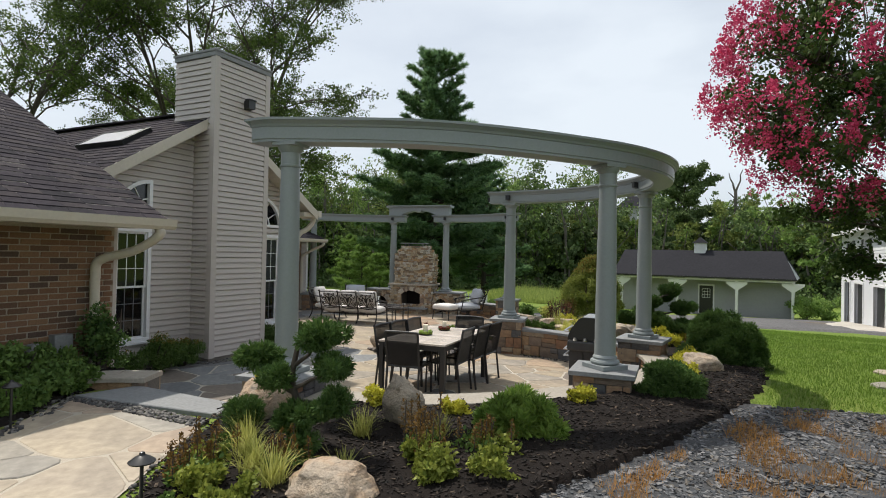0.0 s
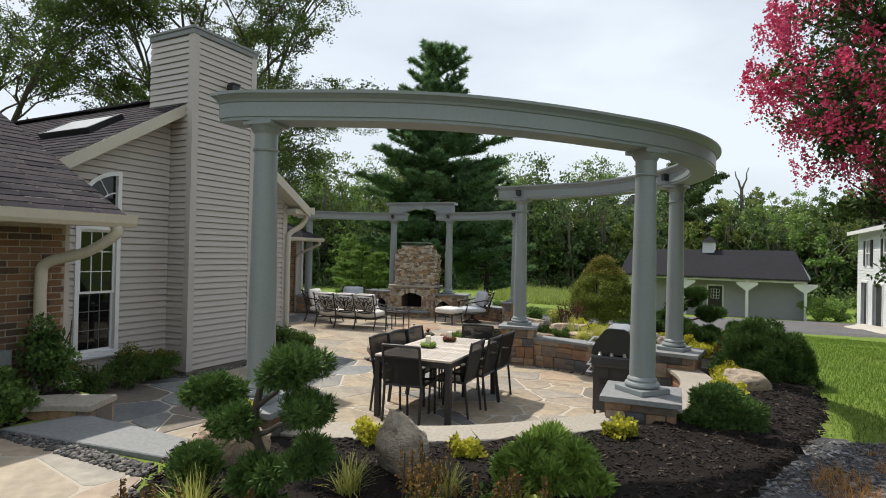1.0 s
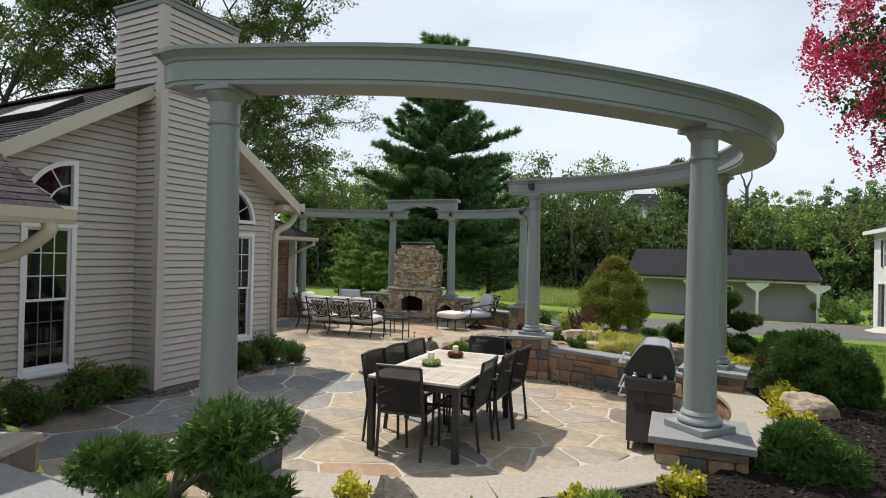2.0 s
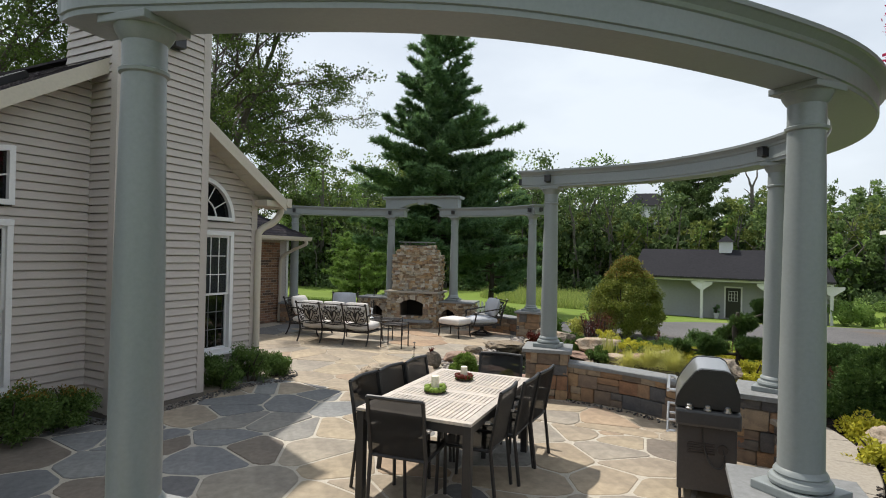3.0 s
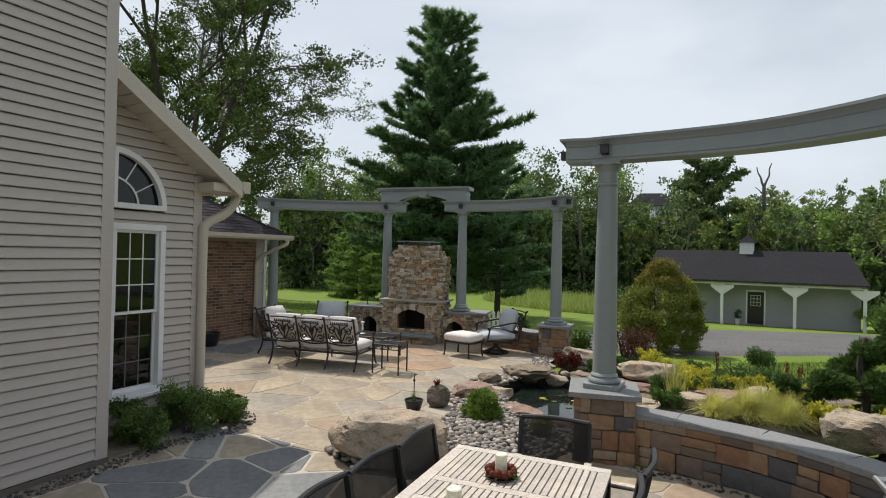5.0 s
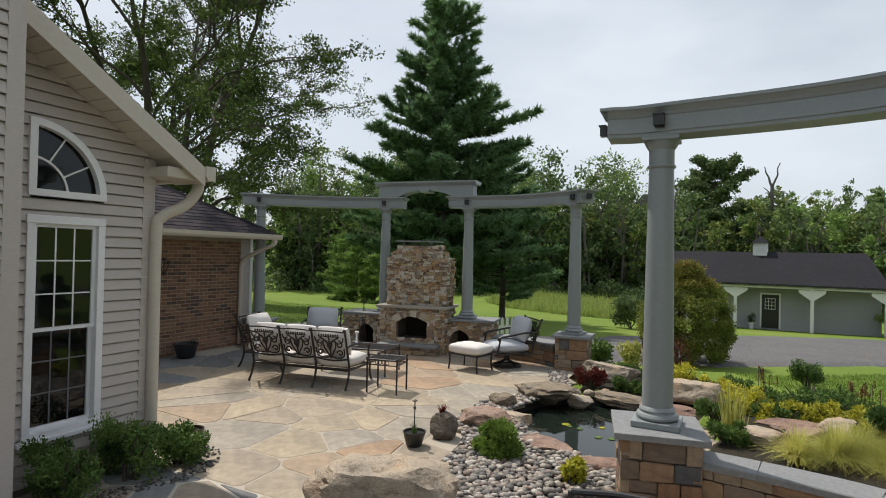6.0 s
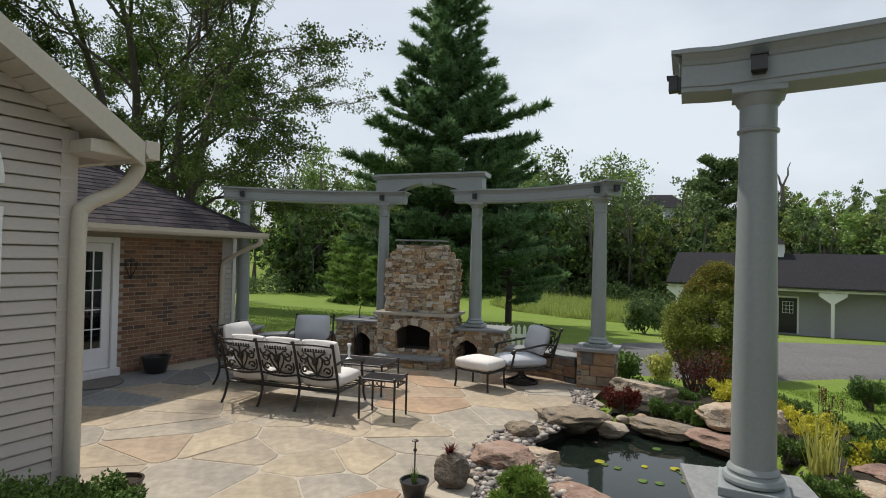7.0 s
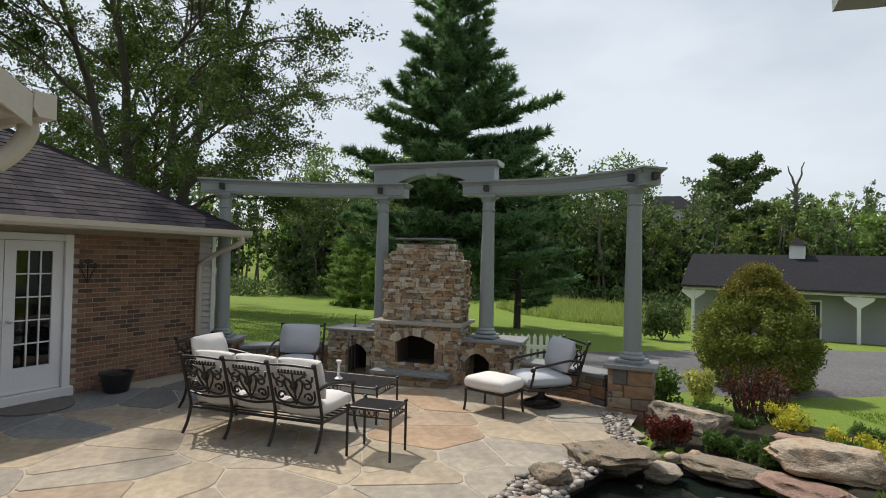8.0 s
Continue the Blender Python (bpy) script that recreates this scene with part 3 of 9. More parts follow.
def shingles(parent, O, U, V, rows, step, spans, tab=0.3, seed=1, name="shingles"):
    """Overlapping tabs on a roof plane: U along the eave, V up the slope."""
    rnd = random.Random(seed)
    O, U, V = Vector(O), Vector(U).normalized(), Vector(V).normalized()
    N = U.cross(V).normalized()
    if N.z < 0:
        N = -N
    verts, faces = [], []
    for r in range(rows):
        v0, v1 = r * step, (r + 1) * step + 0.05
        for a, b in spans(v0 + step / 2):
            u = a - rnd.random() * tab
            while u < b:
                w = tab * rnd.uniform(0.75, 1.15)
                p, q = max(u, a), min(u + w - 0.004, b)
                u += w
                if q - p < 0.01:
                    continue
                h, e = 0.011 + rnd.random() * 0.004, rnd.uniform(-0.006, 0.006)
                i = len(verts)
                for s, t, z in ((p, v0 + e, h), (q, v0 + e, h), (q, v1, 0.002), (p, v1, 0.002), (p, v0 + e, 0.0), (q, v0 + e, 0.0)):
                    verts.append(O + U * s + V * t + N * z)
                faces += [(i, i + 1, i + 2, i + 3), (i + 4, i + 5, i + 1, i), (i + 4, i, i + 3), (i + 5, i + 2, i + 1)]
    ob = new(name, raw_mesh(name, verts, faces, SHINGLE))
    under(ob, parent)
    return tagged(ob, kind="stuff")


WX, WY0, WY1 = -8.78, 5.6, 10.40            # gable wall
RY, RZ, RS = 8.15, 4.42, 0.63               # ridge and rake slope
CHX, CHY0, CHY1, CHZ = -8.29, 7.76, 9.01, 5.36
WIN0, WIN1, WINZ = (6.36, 6.95), (9.33, 9.92), (0.44, 2.22)
FANZ = 2.42

wall_gable = empty("wall_gable", (WX, 8, 0), "gable wall of beige lap siding", "wall", kind="structure")


def gable_spans(z):
    half = (RZ - 0.12 - z) / RS
    lo, hi = max(WY0, RY - half), min(WY1, RY + half)
    if z < CHZ and hi > CHY0:
        runs = [(lo, min(CHY0 + 0.02, hi)), (max(lo, CHY1 - 0.02), hi)]
    else:
        runs = [(lo, hi)]
    holes = []
    if WINZ[0] < z < WINZ[1]:
        holes = [WIN0, WIN1]
    elif FANZ < z < FANZ + 0.59:
        w = math.sqrt(max(0.59 ** 2 - (z - FANZ) ** 2, 0))
        holes = [(WIN0[1] - w, WIN0[1]), (WIN1[0], WIN1[0] + w)]
    for h0, h1 in holes:
        out = []
        for a, b in runs:
            if h1 <= a or h0 >= b:
                out.append((a, b))
            else:
                out += [(a, h0), (h1, b)]
        runs = [q for q in out if q[1] > q[0]]
    return runs


courses(wall_gable, (WX, 0, 0), (0, 1, 0), (1, 0, 0), 0.06, RZ - 0.1, 0.097, gable_spans)
chimney = empty("chimney_chase", (-8.5, 8.4, 0), "tall chimney chase clad in beige lap siding", "chimney", kind="structure")
courses(chimney, (CHX, 0, 0), (0, 1, 0), (1, 0, 0), 0.06, CHZ - 0.1, 0.097, lambda z: [(CHY0 + 0.09, CHY1 - 0.09)])
courses(chimney, (0, CHY0, 0), (1, 0, 0), (0, -1, 0), 0.06, CHZ - 0.1, 0.097, lambda z: [(WX - (0.0 if z < 3.9 else 0.5), CHX - 0.09)])
courses(chimney, (0, CHY1, 0), (1, 0, 0), (0, 1, 0), 0.06, CHZ - 0.1, 0.097, lambda z: [(WX - (0.0 if z < 3.9 else 0.5), CHX - 0.09)])
for y, s in ((CHY0, 1), (CHY1, -1)):
    bm = bmesh.new()
    prism(bm, [(CHX - 0.09, y - s * 0.022), (CHX + 0.022, y - s * 0.022), (CHX + 0.022, y + s * 0.09), (CHX, y + s * 0.09), (CHX, y), (CHX - 0.09, y)], 0.05, CHZ - 0.08)
    part("corner_board", bm, SIDING, chimney)
bm = bmesh.new()
box(bm, WX - 0.52, CHY0 - 0.035, CHZ - 0.1, CHX + 0.035, CHY1 + 0.035, CHZ - 0.02, bev=0.008)
box(bm, WX - 0.54, CHY0 - 0.05, CHZ - 0.02, CHX + 0.05, CHY1 + 0.05, CHZ + 0.02, bev=0.006)
part("chimney_cap", bm, PLASTIC, chimney, "grey metal chimney cap")
bm = bmesh.new()
box(bm, CHX - 0.02, CHY0 - 0.03, -0.1, CHX + 0.03, CHY1 + 0.03, 0.05)
box(bm, WX - 0.02, CHY0 - 0.03, -0.1, CHX - 0.02, CHY1 + 0.03, 0.05)
part("footing", bm, DARKJOINT, chimney)
bm = bmesh.new()
prism(bm, [(WX - 0.02, WY1 - 0.1), (WX + 0.02, WY1 - 0.1), (WX + 0.02, WY1 + 0.02), (WX - 0.12, WY1 + 0.02), (WX - 0.12, WY1), (WX - 0.02, WY1)], 0.0, 2.85)
part("corner_board", bm, SIDING, wall_gable)
bm = bmesh.new()
box(bm, WX - 0.02, WY0, -0.12, WX + 0.012, CHY0, 0.06)
box(bm, WX - 0.02, CHY1, -0.12, WX + 0.012, WY1, 0.06)
part("footing", bm, DARKJOINT, wall_gable)
bm = bmesh.new()
box(bm, -16.0, WY1 - 0.15, -0.1, WX - 0.14, WY1, 2.75)
part("side_wall", bm, SIDING, wall_gable)

roof_gable = empty("roof_gable", (-11, RY, 4), "brown weathered shingle gable roof with skylights", "roof", kind="structure")
OVER = -8.46                                 # rake overhang plane
for s in (-1, 1):
    run = 2.58
    bm = bmesh.new()
    a, b = Vector((OVER, RY, RZ)), Vector((OVER, RY + s * run, RZ - RS * run))
    for x0, x1, lo, hi in ((OVER - 7.5, OVER, -0.06, 0.0),):
        vs = [bm.verts.new((x, p.y, p.z + d)) for x in (x0, x1) for p in (a, b) for d in (lo, hi)]
        for f in ((0, 1, 3, 2), (4, 6, 7, 5), (0, 4, 5, 1), (2, 3, 7, 6), (0, 2, 6, 4), (1, 5, 7, 3)):
            bm.faces.new([vs[i] for i in f])
    part("roof_deck", bm, TRIM, roof_gable)
    bm = bmesh.new()                         # rake fascia
    for x0, x1, lo, hi in ((OVER, OVER + 0.025, -0.17, 0.012),):
        vs = [bm.verts.new((x, p.y, p.z + d)) for x in (x0, x1) for p in (a, b) for d in (lo, hi)]
        for f in ((0, 1, 3, 2), (4, 6, 7, 5), (0, 4, 5, 1), (2, 3, 7, 6), (0, 2, 6, 4), (1, 5, 7, 3)):
            bm.faces.new([vs[i] for i in f])
    part("rake_fascia", bm, TRIM, roof_gable)
    bm = bmesh.new()                         # soffit with grooves
    k = 24
    for i in range(k):
        t0, t1 = i / k, (i + 0.93) / k
        p, q = a.lerp(b, t0), a.lerp(b, t1)
        vs = [bm.verts.new((x, w.y, w.z + d)) for x in (WX - 0.1, OVER) for w in (p, q) for d in (-0.15, -0.135)]
        for f in ((0, 1, 3, 2), (4, 6, 7, 5), (0, 4, 5, 1), (2, 3, 7, 6), (0, 2, 6, 4), (1, 5, 7, 3)):
            bm.faces.new([vs[j] for j in f])
    part("soffit", bm, TRIM, roof_gable)
    L = math.hypot(run, RS * run)
    shingles(roof_gable, (OVER + 0.02, RY + s * run, RZ - RS * run + 0.005), (-1, 0, 0), (0, -s, RS), int(L / 0.14), 0.14, lambda v: [(0, 7.0)], seed=4 + s)
bm = bmesh.new()
for i in range(24):
    box(bm, OVER - 0.3 * i - 0.29, -0.12, -0.01, OVER - 0.3 * i, 0.12, 0.02, m=Matrix.Translation((0, RY, RZ + 0.015)))
part("ridge_cap", bm, SHINGLE, roof_gable)
for i in range(2):                            # skylights on the near slope
    sky_m = Matrix.Translation((-9.75 - 1.15 * i, 7.13, RZ - RS * 1.02 + 0.05)) @ Matrix.Rotation(math.atan(RS), 4, "X")
    if i == 0:
        sk = empty("skylight", sky_m.translation, "low skylight with dark frame on the shingle roof", "skylight")
        bm = bmesh.new()
        for x0, x1, y0, y1 in ((-0.95, 0.35, -0.31, -0.28), (-0.95, 0.35, 0.28, 0.31), (-0.95, -0.92, -0.28, 0.28), (0.27, 0.35, -0.28, 0.28)):
            box(bm, x0, y0, -0.03, x1, y1, 0.055, m=sky_m, bev=0.005)
        part("frame", bm, BLACKPAINT, sk)
        # glass pane given pale steel to stand in for its bright sky reflection
        bm = bmesh.new()
        box(bm, -0.92, -0.28, 0.0, 0.27, 0.28, 0.045, m=sky_m)
        part("pane", bm, STEEL, sk)
# eave gutter, return and downspout at the far corner
gutter = empty("gutter_and_downspout", (-8.6, 10.6, 2.6), "almond gutter end with curved downspout at the house corner", "downspout")
ez = RZ - RS * 2.58
bm = bmesh.new()
line = [Vector((-8.43, RY + 2.65, ez - 0.02)), Vector((-13.2, RY + 2.65, ez - 0.02))]
sweep(bm, line, [(-0.06, 0.05), (-0.07, -0.04), (-0.04, -0.09), (0.05, -0.09), (0.05, 0.05)])
part("gutter", bm, TRIM, gutter)
bm = bmesh.new()
box(bm, WX - 0.05, RY + 2.2, ez - 0.12, OVER - 0.03, RY + 2.56, ez - 0.02, bev=0.01)
part("eave_return", bm, TRIM, gutter)
bm = bmesh.new()
tube(bm, smooth_line([(-8.62, RY + 2.64, ez - 0.08), (-8.62, RY + 2.64, ez - 0.2), (-8.66, RY + 2.53, ez - 0.36), (-8.72, RY + 2.31, ez - 0.5), (-8.73, RY + 2.27, ez - 0.7), (-8.73, RY + 2.27, 1.0), (-8.73, RY + 2.27, 0.05)], 8), 0.055, 10)
part("downspout", bm, TRIM, gutter, smooth=True)


def sash_window(name, y0, y1, z0, z1, label):
    w = empty(name, (WX, (y0 + y1) / 2, z0), label, "window", kind="structure")
    f = 0.042
    bm = bmesh.new()
    for a, b, c, d in ((y0 - 0.018, y0 + f, z0 + f, z1 - f), (y1 - f, y1 + 0.018, z0 + f, z1 - f), (y0 - 0.022, y1 + 0.022, z1 - f, z1 + 0.025), (y0 - 0.018, y1 + 0.018, z0 - 0.012, z0 + f)):
        box(bm, WX - 0.1, a, c, WX + 0.035, b, d, bev=0.005)
    part("frame", bm, WHITE, w)
    bm = bmesh.new()
    box(bm, WX - 0.06, y0 - 0.06, z0 - 0.05, WX + 0.06, y1 + 0.06, z0 - 0.012, bev=0.006)
    part("sill", bm, WHITE, w)
    zm = (z0 + z1) / 2 - 0.02
    for a, b, x in ((z0 + f, zm + 0.02, WX - 0.045), (zm - 0.02, z1 - f, WX - 0.015)):
        bm = bmesh.new()
        ya, yb, s = y0 + f, y1 - f, 0.03
        for p, q, r, t in ((ya, ya + s, a, b), (yb - s, yb, a, b), (ya + s, yb - s, b - s, b), (ya + s, yb - s, a, a + s)):
            box(bm, x - 0.02, p, r, x + 0.012, q, t)
        part("sash", bm, WHITE, w)
        for i in range(3):
            for j in range(3):
                pa, pb = ya + s + (yb - ya - 2 * s) * i / 3, ya + s + (yb - ya - 2 * s) * (i + 1) / 3
                za, zb = a + s + (b - a - 2 * s) * j / 3, a + s + (b - a - 2 * s) * (j + 1) / 3
                bm = bmesh.new()
                box(bm, x - 0.008, pa + 0.004, za + 0.004, x - 0.002, pb - 0.004, zb - 0.004)
                part("pane", bm, GLASS, w)
        bar = SCREEN if a < zm - 0.3 else WHITE
        for i in (1, 2):
            y = ya + s + (yb - ya - 2 * s) * i / 3
            bm = bmesh.new()
            box(bm, x - 0.012, y - 0.006, a + s, x + 0.004, y + 0.006, b - s)
            part("glazing_bar", bm, bar, w)
            z = a + s + (b - a - 2 * s) * i / 3
            for k in range(3):
                lo, hi = ya + s + (yb - ya - 2 * s) * k / 3, ya + s + (yb - ya - 2 * s) * (k + 1) / 3
                bm = bmesh.new()
                box(bm, x - 0.011, lo + 0.006, z - 0.006, x + 0.003, hi - 0.006, z + 0.006)
                part("glazing_bar", bm, bar, w)
    # added dark board in place of the unlit room
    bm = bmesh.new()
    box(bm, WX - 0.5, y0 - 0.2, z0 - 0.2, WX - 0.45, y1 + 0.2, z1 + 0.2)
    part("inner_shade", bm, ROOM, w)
    return w


def fan_window(name, yc, s, label):
    """Quarter-round window: square corner at yc, opening towards s."""
    R, z0 = 0.59, FANZ
    w = empty(name, (WX, yc, z0), label, "window", kind="structure")

    def arc(r, k=14):
        return [(yc + s * (0.0 + r * math.sin(t)), z0 + r * math.cos(t)) for t in [math.pi / 2 * i / k for i in range(k + 1)]]

    def band(bm, r0, r1, x0, x1, k=14):
        a, b = arc(r0, k), arc(r1, k)
        for i in range(k):
            vs = [bm.verts.new((x, y, z)) for x in (x0, x1) for y, z in (a[i], a[i + 1], b[i + 1], b[i])]
            for f in ((0, 1, 2, 3), (7, 6, 5, 4), (0, 4, 5, 1), (1, 5, 6, 2), (2, 6, 7, 3), (3, 7, 4, 0)):
                bm.faces.new([vs[j] for j in f])
    bm = bmesh.new()
    band(bm, R - 0.04, R + 0.018, WX - 0.08, WX + 0.04)
    lo, hi = sorted((yc - s * 0.018, yc + s * 0.04))
    box(bm, WX - 0.08, lo, z0 - 0.018, WX + 0.039, hi, z0 + R + 0.015)
    lo, hi = sorted((yc + s * 0.04, yc + s * (R + 0.018)))
    box(bm, WX - 0.08, lo, z0 - 0.02, WX + 0.041, hi, z0 + 0.036)
    part("frame", bm, WHITE, w)
    bm = bmesh.new()
    pts = [(yc, z0)] + arc(R - 0.03)
    vs = [[bm.verts.new((x, y, z)) for y, z in pts] for x in (WX - 0.03, WX - 0.024)]
    bm.faces.new(vs[0]), bm.faces.new(vs[1][::-1])
    part("pane", bm, GLASS, w)
    bm = bmesh.new()
    band(bm, R * 0.50, R * 0.53, WX - 0.024, WX - 0.008)
    for t in (math.pi / 6, math.pi / 3):
        d = (s * math.sin(t), math.cos(t))
        for p, q in ((R * 0.53, R - 0.03),):
            tube(bm, [(WX - 0.016, yc + d[0] * p, z0 + d[1] * p), (WX - 0.016, yc + d[0] * q, z0 + d[1] * q)], 0.008, 6)
    part("glazing_bars", bm, WHITE, w)
    # added dark board, the room's gloom behind the fan panes
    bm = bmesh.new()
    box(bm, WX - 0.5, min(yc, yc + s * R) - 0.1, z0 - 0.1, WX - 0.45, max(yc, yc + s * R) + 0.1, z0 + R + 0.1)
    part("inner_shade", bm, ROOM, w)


sash_window("window_1", *WIN0, *WINZ, "narrow white double-hung window with divided panes")
sash_window("window_2", *WIN1, *WINZ, "narrow white double-hung window with divided panes")
fan_window("window_3", WIN0[1], -1, "white quarter-round fan window above a sash window")
fan_window("window_4", WIN1[0], 1, "white quarter-round fan window above a sash window")


# brick wings
def brick_wall(parent, x, y0, y1, z0, z1, holes, seed, single, mat, length=0.203, high=0.068):
    """Running bond facing +x. The courses within single(y, z) are objects of their own, the rest one mesh."""
    rnd = random.Random(seed)
    bm = bmesh.new()
    box(bm, x - 0.02, -0.5, -0.5, x - 0.014, -0.49, -0.49)
    bm.clear()
    step = high / 1.0 + 0.0
    meshes = []
    for s in range(4):
        q = rough_cube(seed * 10 + s, 0.018)
        meshes.append(mesh_of("brick", q, BRICK))
    verts, faces = [], []
    tmp = rough_cube(3, 0.01)
    base = [v.co.copy() for v in tmp.verts]
    tmp.verts.index_update()
    bfaces = [[v.index for v in f.verts] for f in tmp.faces]
    tmp.free()
    rows, count = int((z1 - z0) / step), 0
    for r in range(rows):
        z = z0 + (r + 0.5) * step
        y = y0 - (0.5 if r % 2 else 0.0) * length
        while y < y1:
            a, b = max(y, y0), min(y + length, y1)
            y += length
            if b - a < 0.03 or any(h[0] < (a + b) / 2 < h[1] and h[2] < z < h[3] for h in holes):
                continue
            size = Vector((0.09, b - a - 0.011, step - 0.011))
            c = Vector((x - 0.045 + rnd.uniform(-0.003, 0.002), (a + b) / 2, z))
            if single and single(c.y, z) and count < 300:
                count += 1
                piece("brick", meshes[rnd.randrange(4)], parent, Matrix.Translation(c) @ Matrix.Diagonal((*size, 1)))
            else:
                i = len(verts)
                verts += [(c.x + v.x * size.x, c.y + v.y * size.y, c.z + v.z * size.z) for v in base]
                faces += [tuple(i + k for k in f) for f in bfaces]
    ob = under(new("bricks", raw_mesh("bricks", verts, faces, mat)), parent)
    tagged(ob, kind="stuff")
    core = bmesh.new()
    cuts = sorted({y0, y1, *[v for h in holes for v in h[:2]]})
    for a, b in zip(cuts, cuts[1:]):
        hs = [h for h in holes if h[0] < (a + b) / 2 < h[1]]
        lo = hs[0][3] if hs else z0
        if lo < z1:
            box(core, x - 0.25, a, lo, x - 0.008, b, z1)
    part("mortar", core, MORTAR, parent)


BX, BY = -7.2, 5.35                           # near brick wing
wall_brick_near = empty("wall_brick_near", (BX, 3, 0), "red-brown brick wall of the near wing", "wall", kind="structure")
brick_wall(wall_brick_near, BX, -3.0, BY, 0.3, 2.2, [], 5, lambda y, z: y > 3.3 and z > 0.5, BRICK_I)
bm = bmesh.new()
box(bm, -14.0, BY - 0.02, 0.0, BX - 0.02, BY + 0.05, 2.2)
box(bm, -14.0, -3.2, 0.0, BX - 0.02, -3.0, 2.2)
box(bm, -14.2, -3.2, 0.0, -14.0, BY, 4.0)
part("end_wall", bm, SIDING, wall_brick_near)
EX, EZ, ES = -6.5, 2.27, 0.52                 # its eave and slope
roof_near = empty("roof_near", (-9, 3, 3), "brown weathered shingle roof of the near brick wing", "roof", kind="structure")
bm = bmesh.new()
vs = [bm.verts.new(p) for p in ((EX, -3.4, EZ - 0.06), (EX, 5.56, EZ - 0.06), (EX - 4.2, 5.56, EZ - 0.06 + ES * 4.2), (EX - 4.2, -3.4, EZ - 0.06 + ES * 4.2))]
ws = [bm.verts.new(v.co + Vector((0, 0, 0.055))) for v in vs]
bm.faces.new(vs[::-1]), bm.faces.new(ws)
for i in range(4):
    bm.faces.new((vs[i], vs[(i + 1) % 4], ws[(i + 1) % 4], ws[i]))
part("roof_deck", bm, TRIM, roof_near)
shingles(roof_near, (EX - 0.02, -3.4, EZ + 0.0), (0, 1, 0), (-1, 0, ES), 32, 0.14, lambda v: [(0, 8.97)], seed=9)
bm = bmesh.new()
vs = [(EX - 4.2, -3.4, EZ + ES * 4.2), (EX - 4.2, 5.56, EZ + ES * 4.2), (EX - 9, 5.56, EZ), (EX - 9, -3.4, EZ)]
bm.faces.new([bm.verts.new(v) for v in vs])
part("far_slope", bm, DARK_ROOF, roof_near)
bm = bmesh.new()
box(bm, BX - 0.02, -3.4, 2.17, EX, 5.56, 2.2)
part("soffit", bm, TRIM, roof_near)
gut2 = empty("gutter_and_downspout", (EX, 5, 2.2), "almond eave gutter with bent downspout on the brick corner", "downspout")
bm = bmesh.new()
line = [Vector((EX + 0.05, -3.4, EZ - 0.03)), Vector((EX + 0.05, 5.6, EZ - 0.03))]
sweep(bm, line, [(0.07, 0.035), (0.06, -0.05), (0.03, -0.09), (-0.05, -0.09), (-0.05, 0.035)])
part("gutter", bm, TRIM, gut2)
bm = bmesh.new()
tube(bm, smooth_line([(EX + 0.03, 5.42, EZ - 0.1), (EX + 0.02, 5.42, EZ - 0.2), (-6.75, 5.3, EZ - 0.38), (-7.08, 5.1, EZ - 0.5), (-7.13, 5.08, EZ - 0.7), (-7.13, 5.08, 1.2), (-7.13, 5.08, 0.45)], 8), 0.055, 10)
part("downspout", bm, TRIM, gut2, smooth=True)

FX, FY0, FY1 = -12.98, 10.3, 15.49            # far brick wing
wall_brick_far = empty("wall_brick_far", (FX, 13, 0), "red-brown brick wall of the far wing", "wall", kind="structure")
DOOR = (11.88, 13.46, 0.0, 2.16)
brick_wall(wall_brick_far, FX, FY0, FY1, 0.0, 2.24, [DOOR], 7, lambda y, z: y > 13.46 and z < 1.9 and z > 0.3, BRICK_I)
bm = bmesh.new()
box(bm, -20.0, FY1 + 0.0, -0.3, FX - 0.05, FY1 + 0.25, 2.24)
part("end_wall", bm, SIDING, wall_brick_far)
courses(wall_brick_far, (FX - 0.03, 0, 0), (0, 1, 0), (1, 0, 0), 0.0, 2.24, 0.097, lambda z: [(FY1, FY1 + 0.25)])
bm = bmesh.new()
box(bm, FX - 0.08, FY1 + 0.25, 0.0, FX + 0.0, FY1 + 0.33, 2.24)
part("corner_board", bm, WHITE, wall_brick_far)
GX, GZ, GS, GY = -12.35, 2.34, 0.58, 15.86
roof_far = empty("roof_far", (-15, 13, 3), "brown weathered hip roof of the far brick wing", "roof", kind="structure")
bm = bmesh.new()
top = GZ + GS * 4.0
vs = [bm.verts.new(p) for p in ((GX, 9.5, GZ), (GX, GY, GZ), (GX - 4.0, GY - 4.0, top), (GX - 4.0, 9.5, top), (GX - 8, GY, GZ), (GX - 8, 9.5, GZ))]
for f in ((0, 1, 2, 3), (1, 4, 2), (2, 4, 5, 3), (0, 5, 4, 1)):
    bm.faces.new([vs[i] for i in f])
bmesh.ops.translate(bm, verts=bm.verts, vec=(0, 0, -0.012))
part("roof_deck", bm, DARK_ROOF, roof_far)
sl = math.hypot(1, GS)
shingles(roof_far, (GX, 9.5, GZ), (0, 1, 0), (-1, 0, GS), 33, 0.14, lambda v: [(0, GY - 9.5 - v / sl)], seed=12)
shingles(roof_far, (GX, GY, GZ), (-1, 0, 0), (0, -1, GS), 33, 0.14, lambda v: [(v / sl, 8 - v / sl)], seed=13)
bm = bmesh.new()
for i in range(16):
    p = Vector((GX, GY, GZ)).lerp(Vector((GX - 4, GY - 4, top)), i / 16)
    q = Vector((GX, GY, GZ)).lerp(Vector((GX - 4, GY - 4, top)), (i + 1.1) / 16)
    tube(bm, [p + Vector((0, 0, -0.05)), q + Vector((0, 0, -0.03))], 0.085, 6)
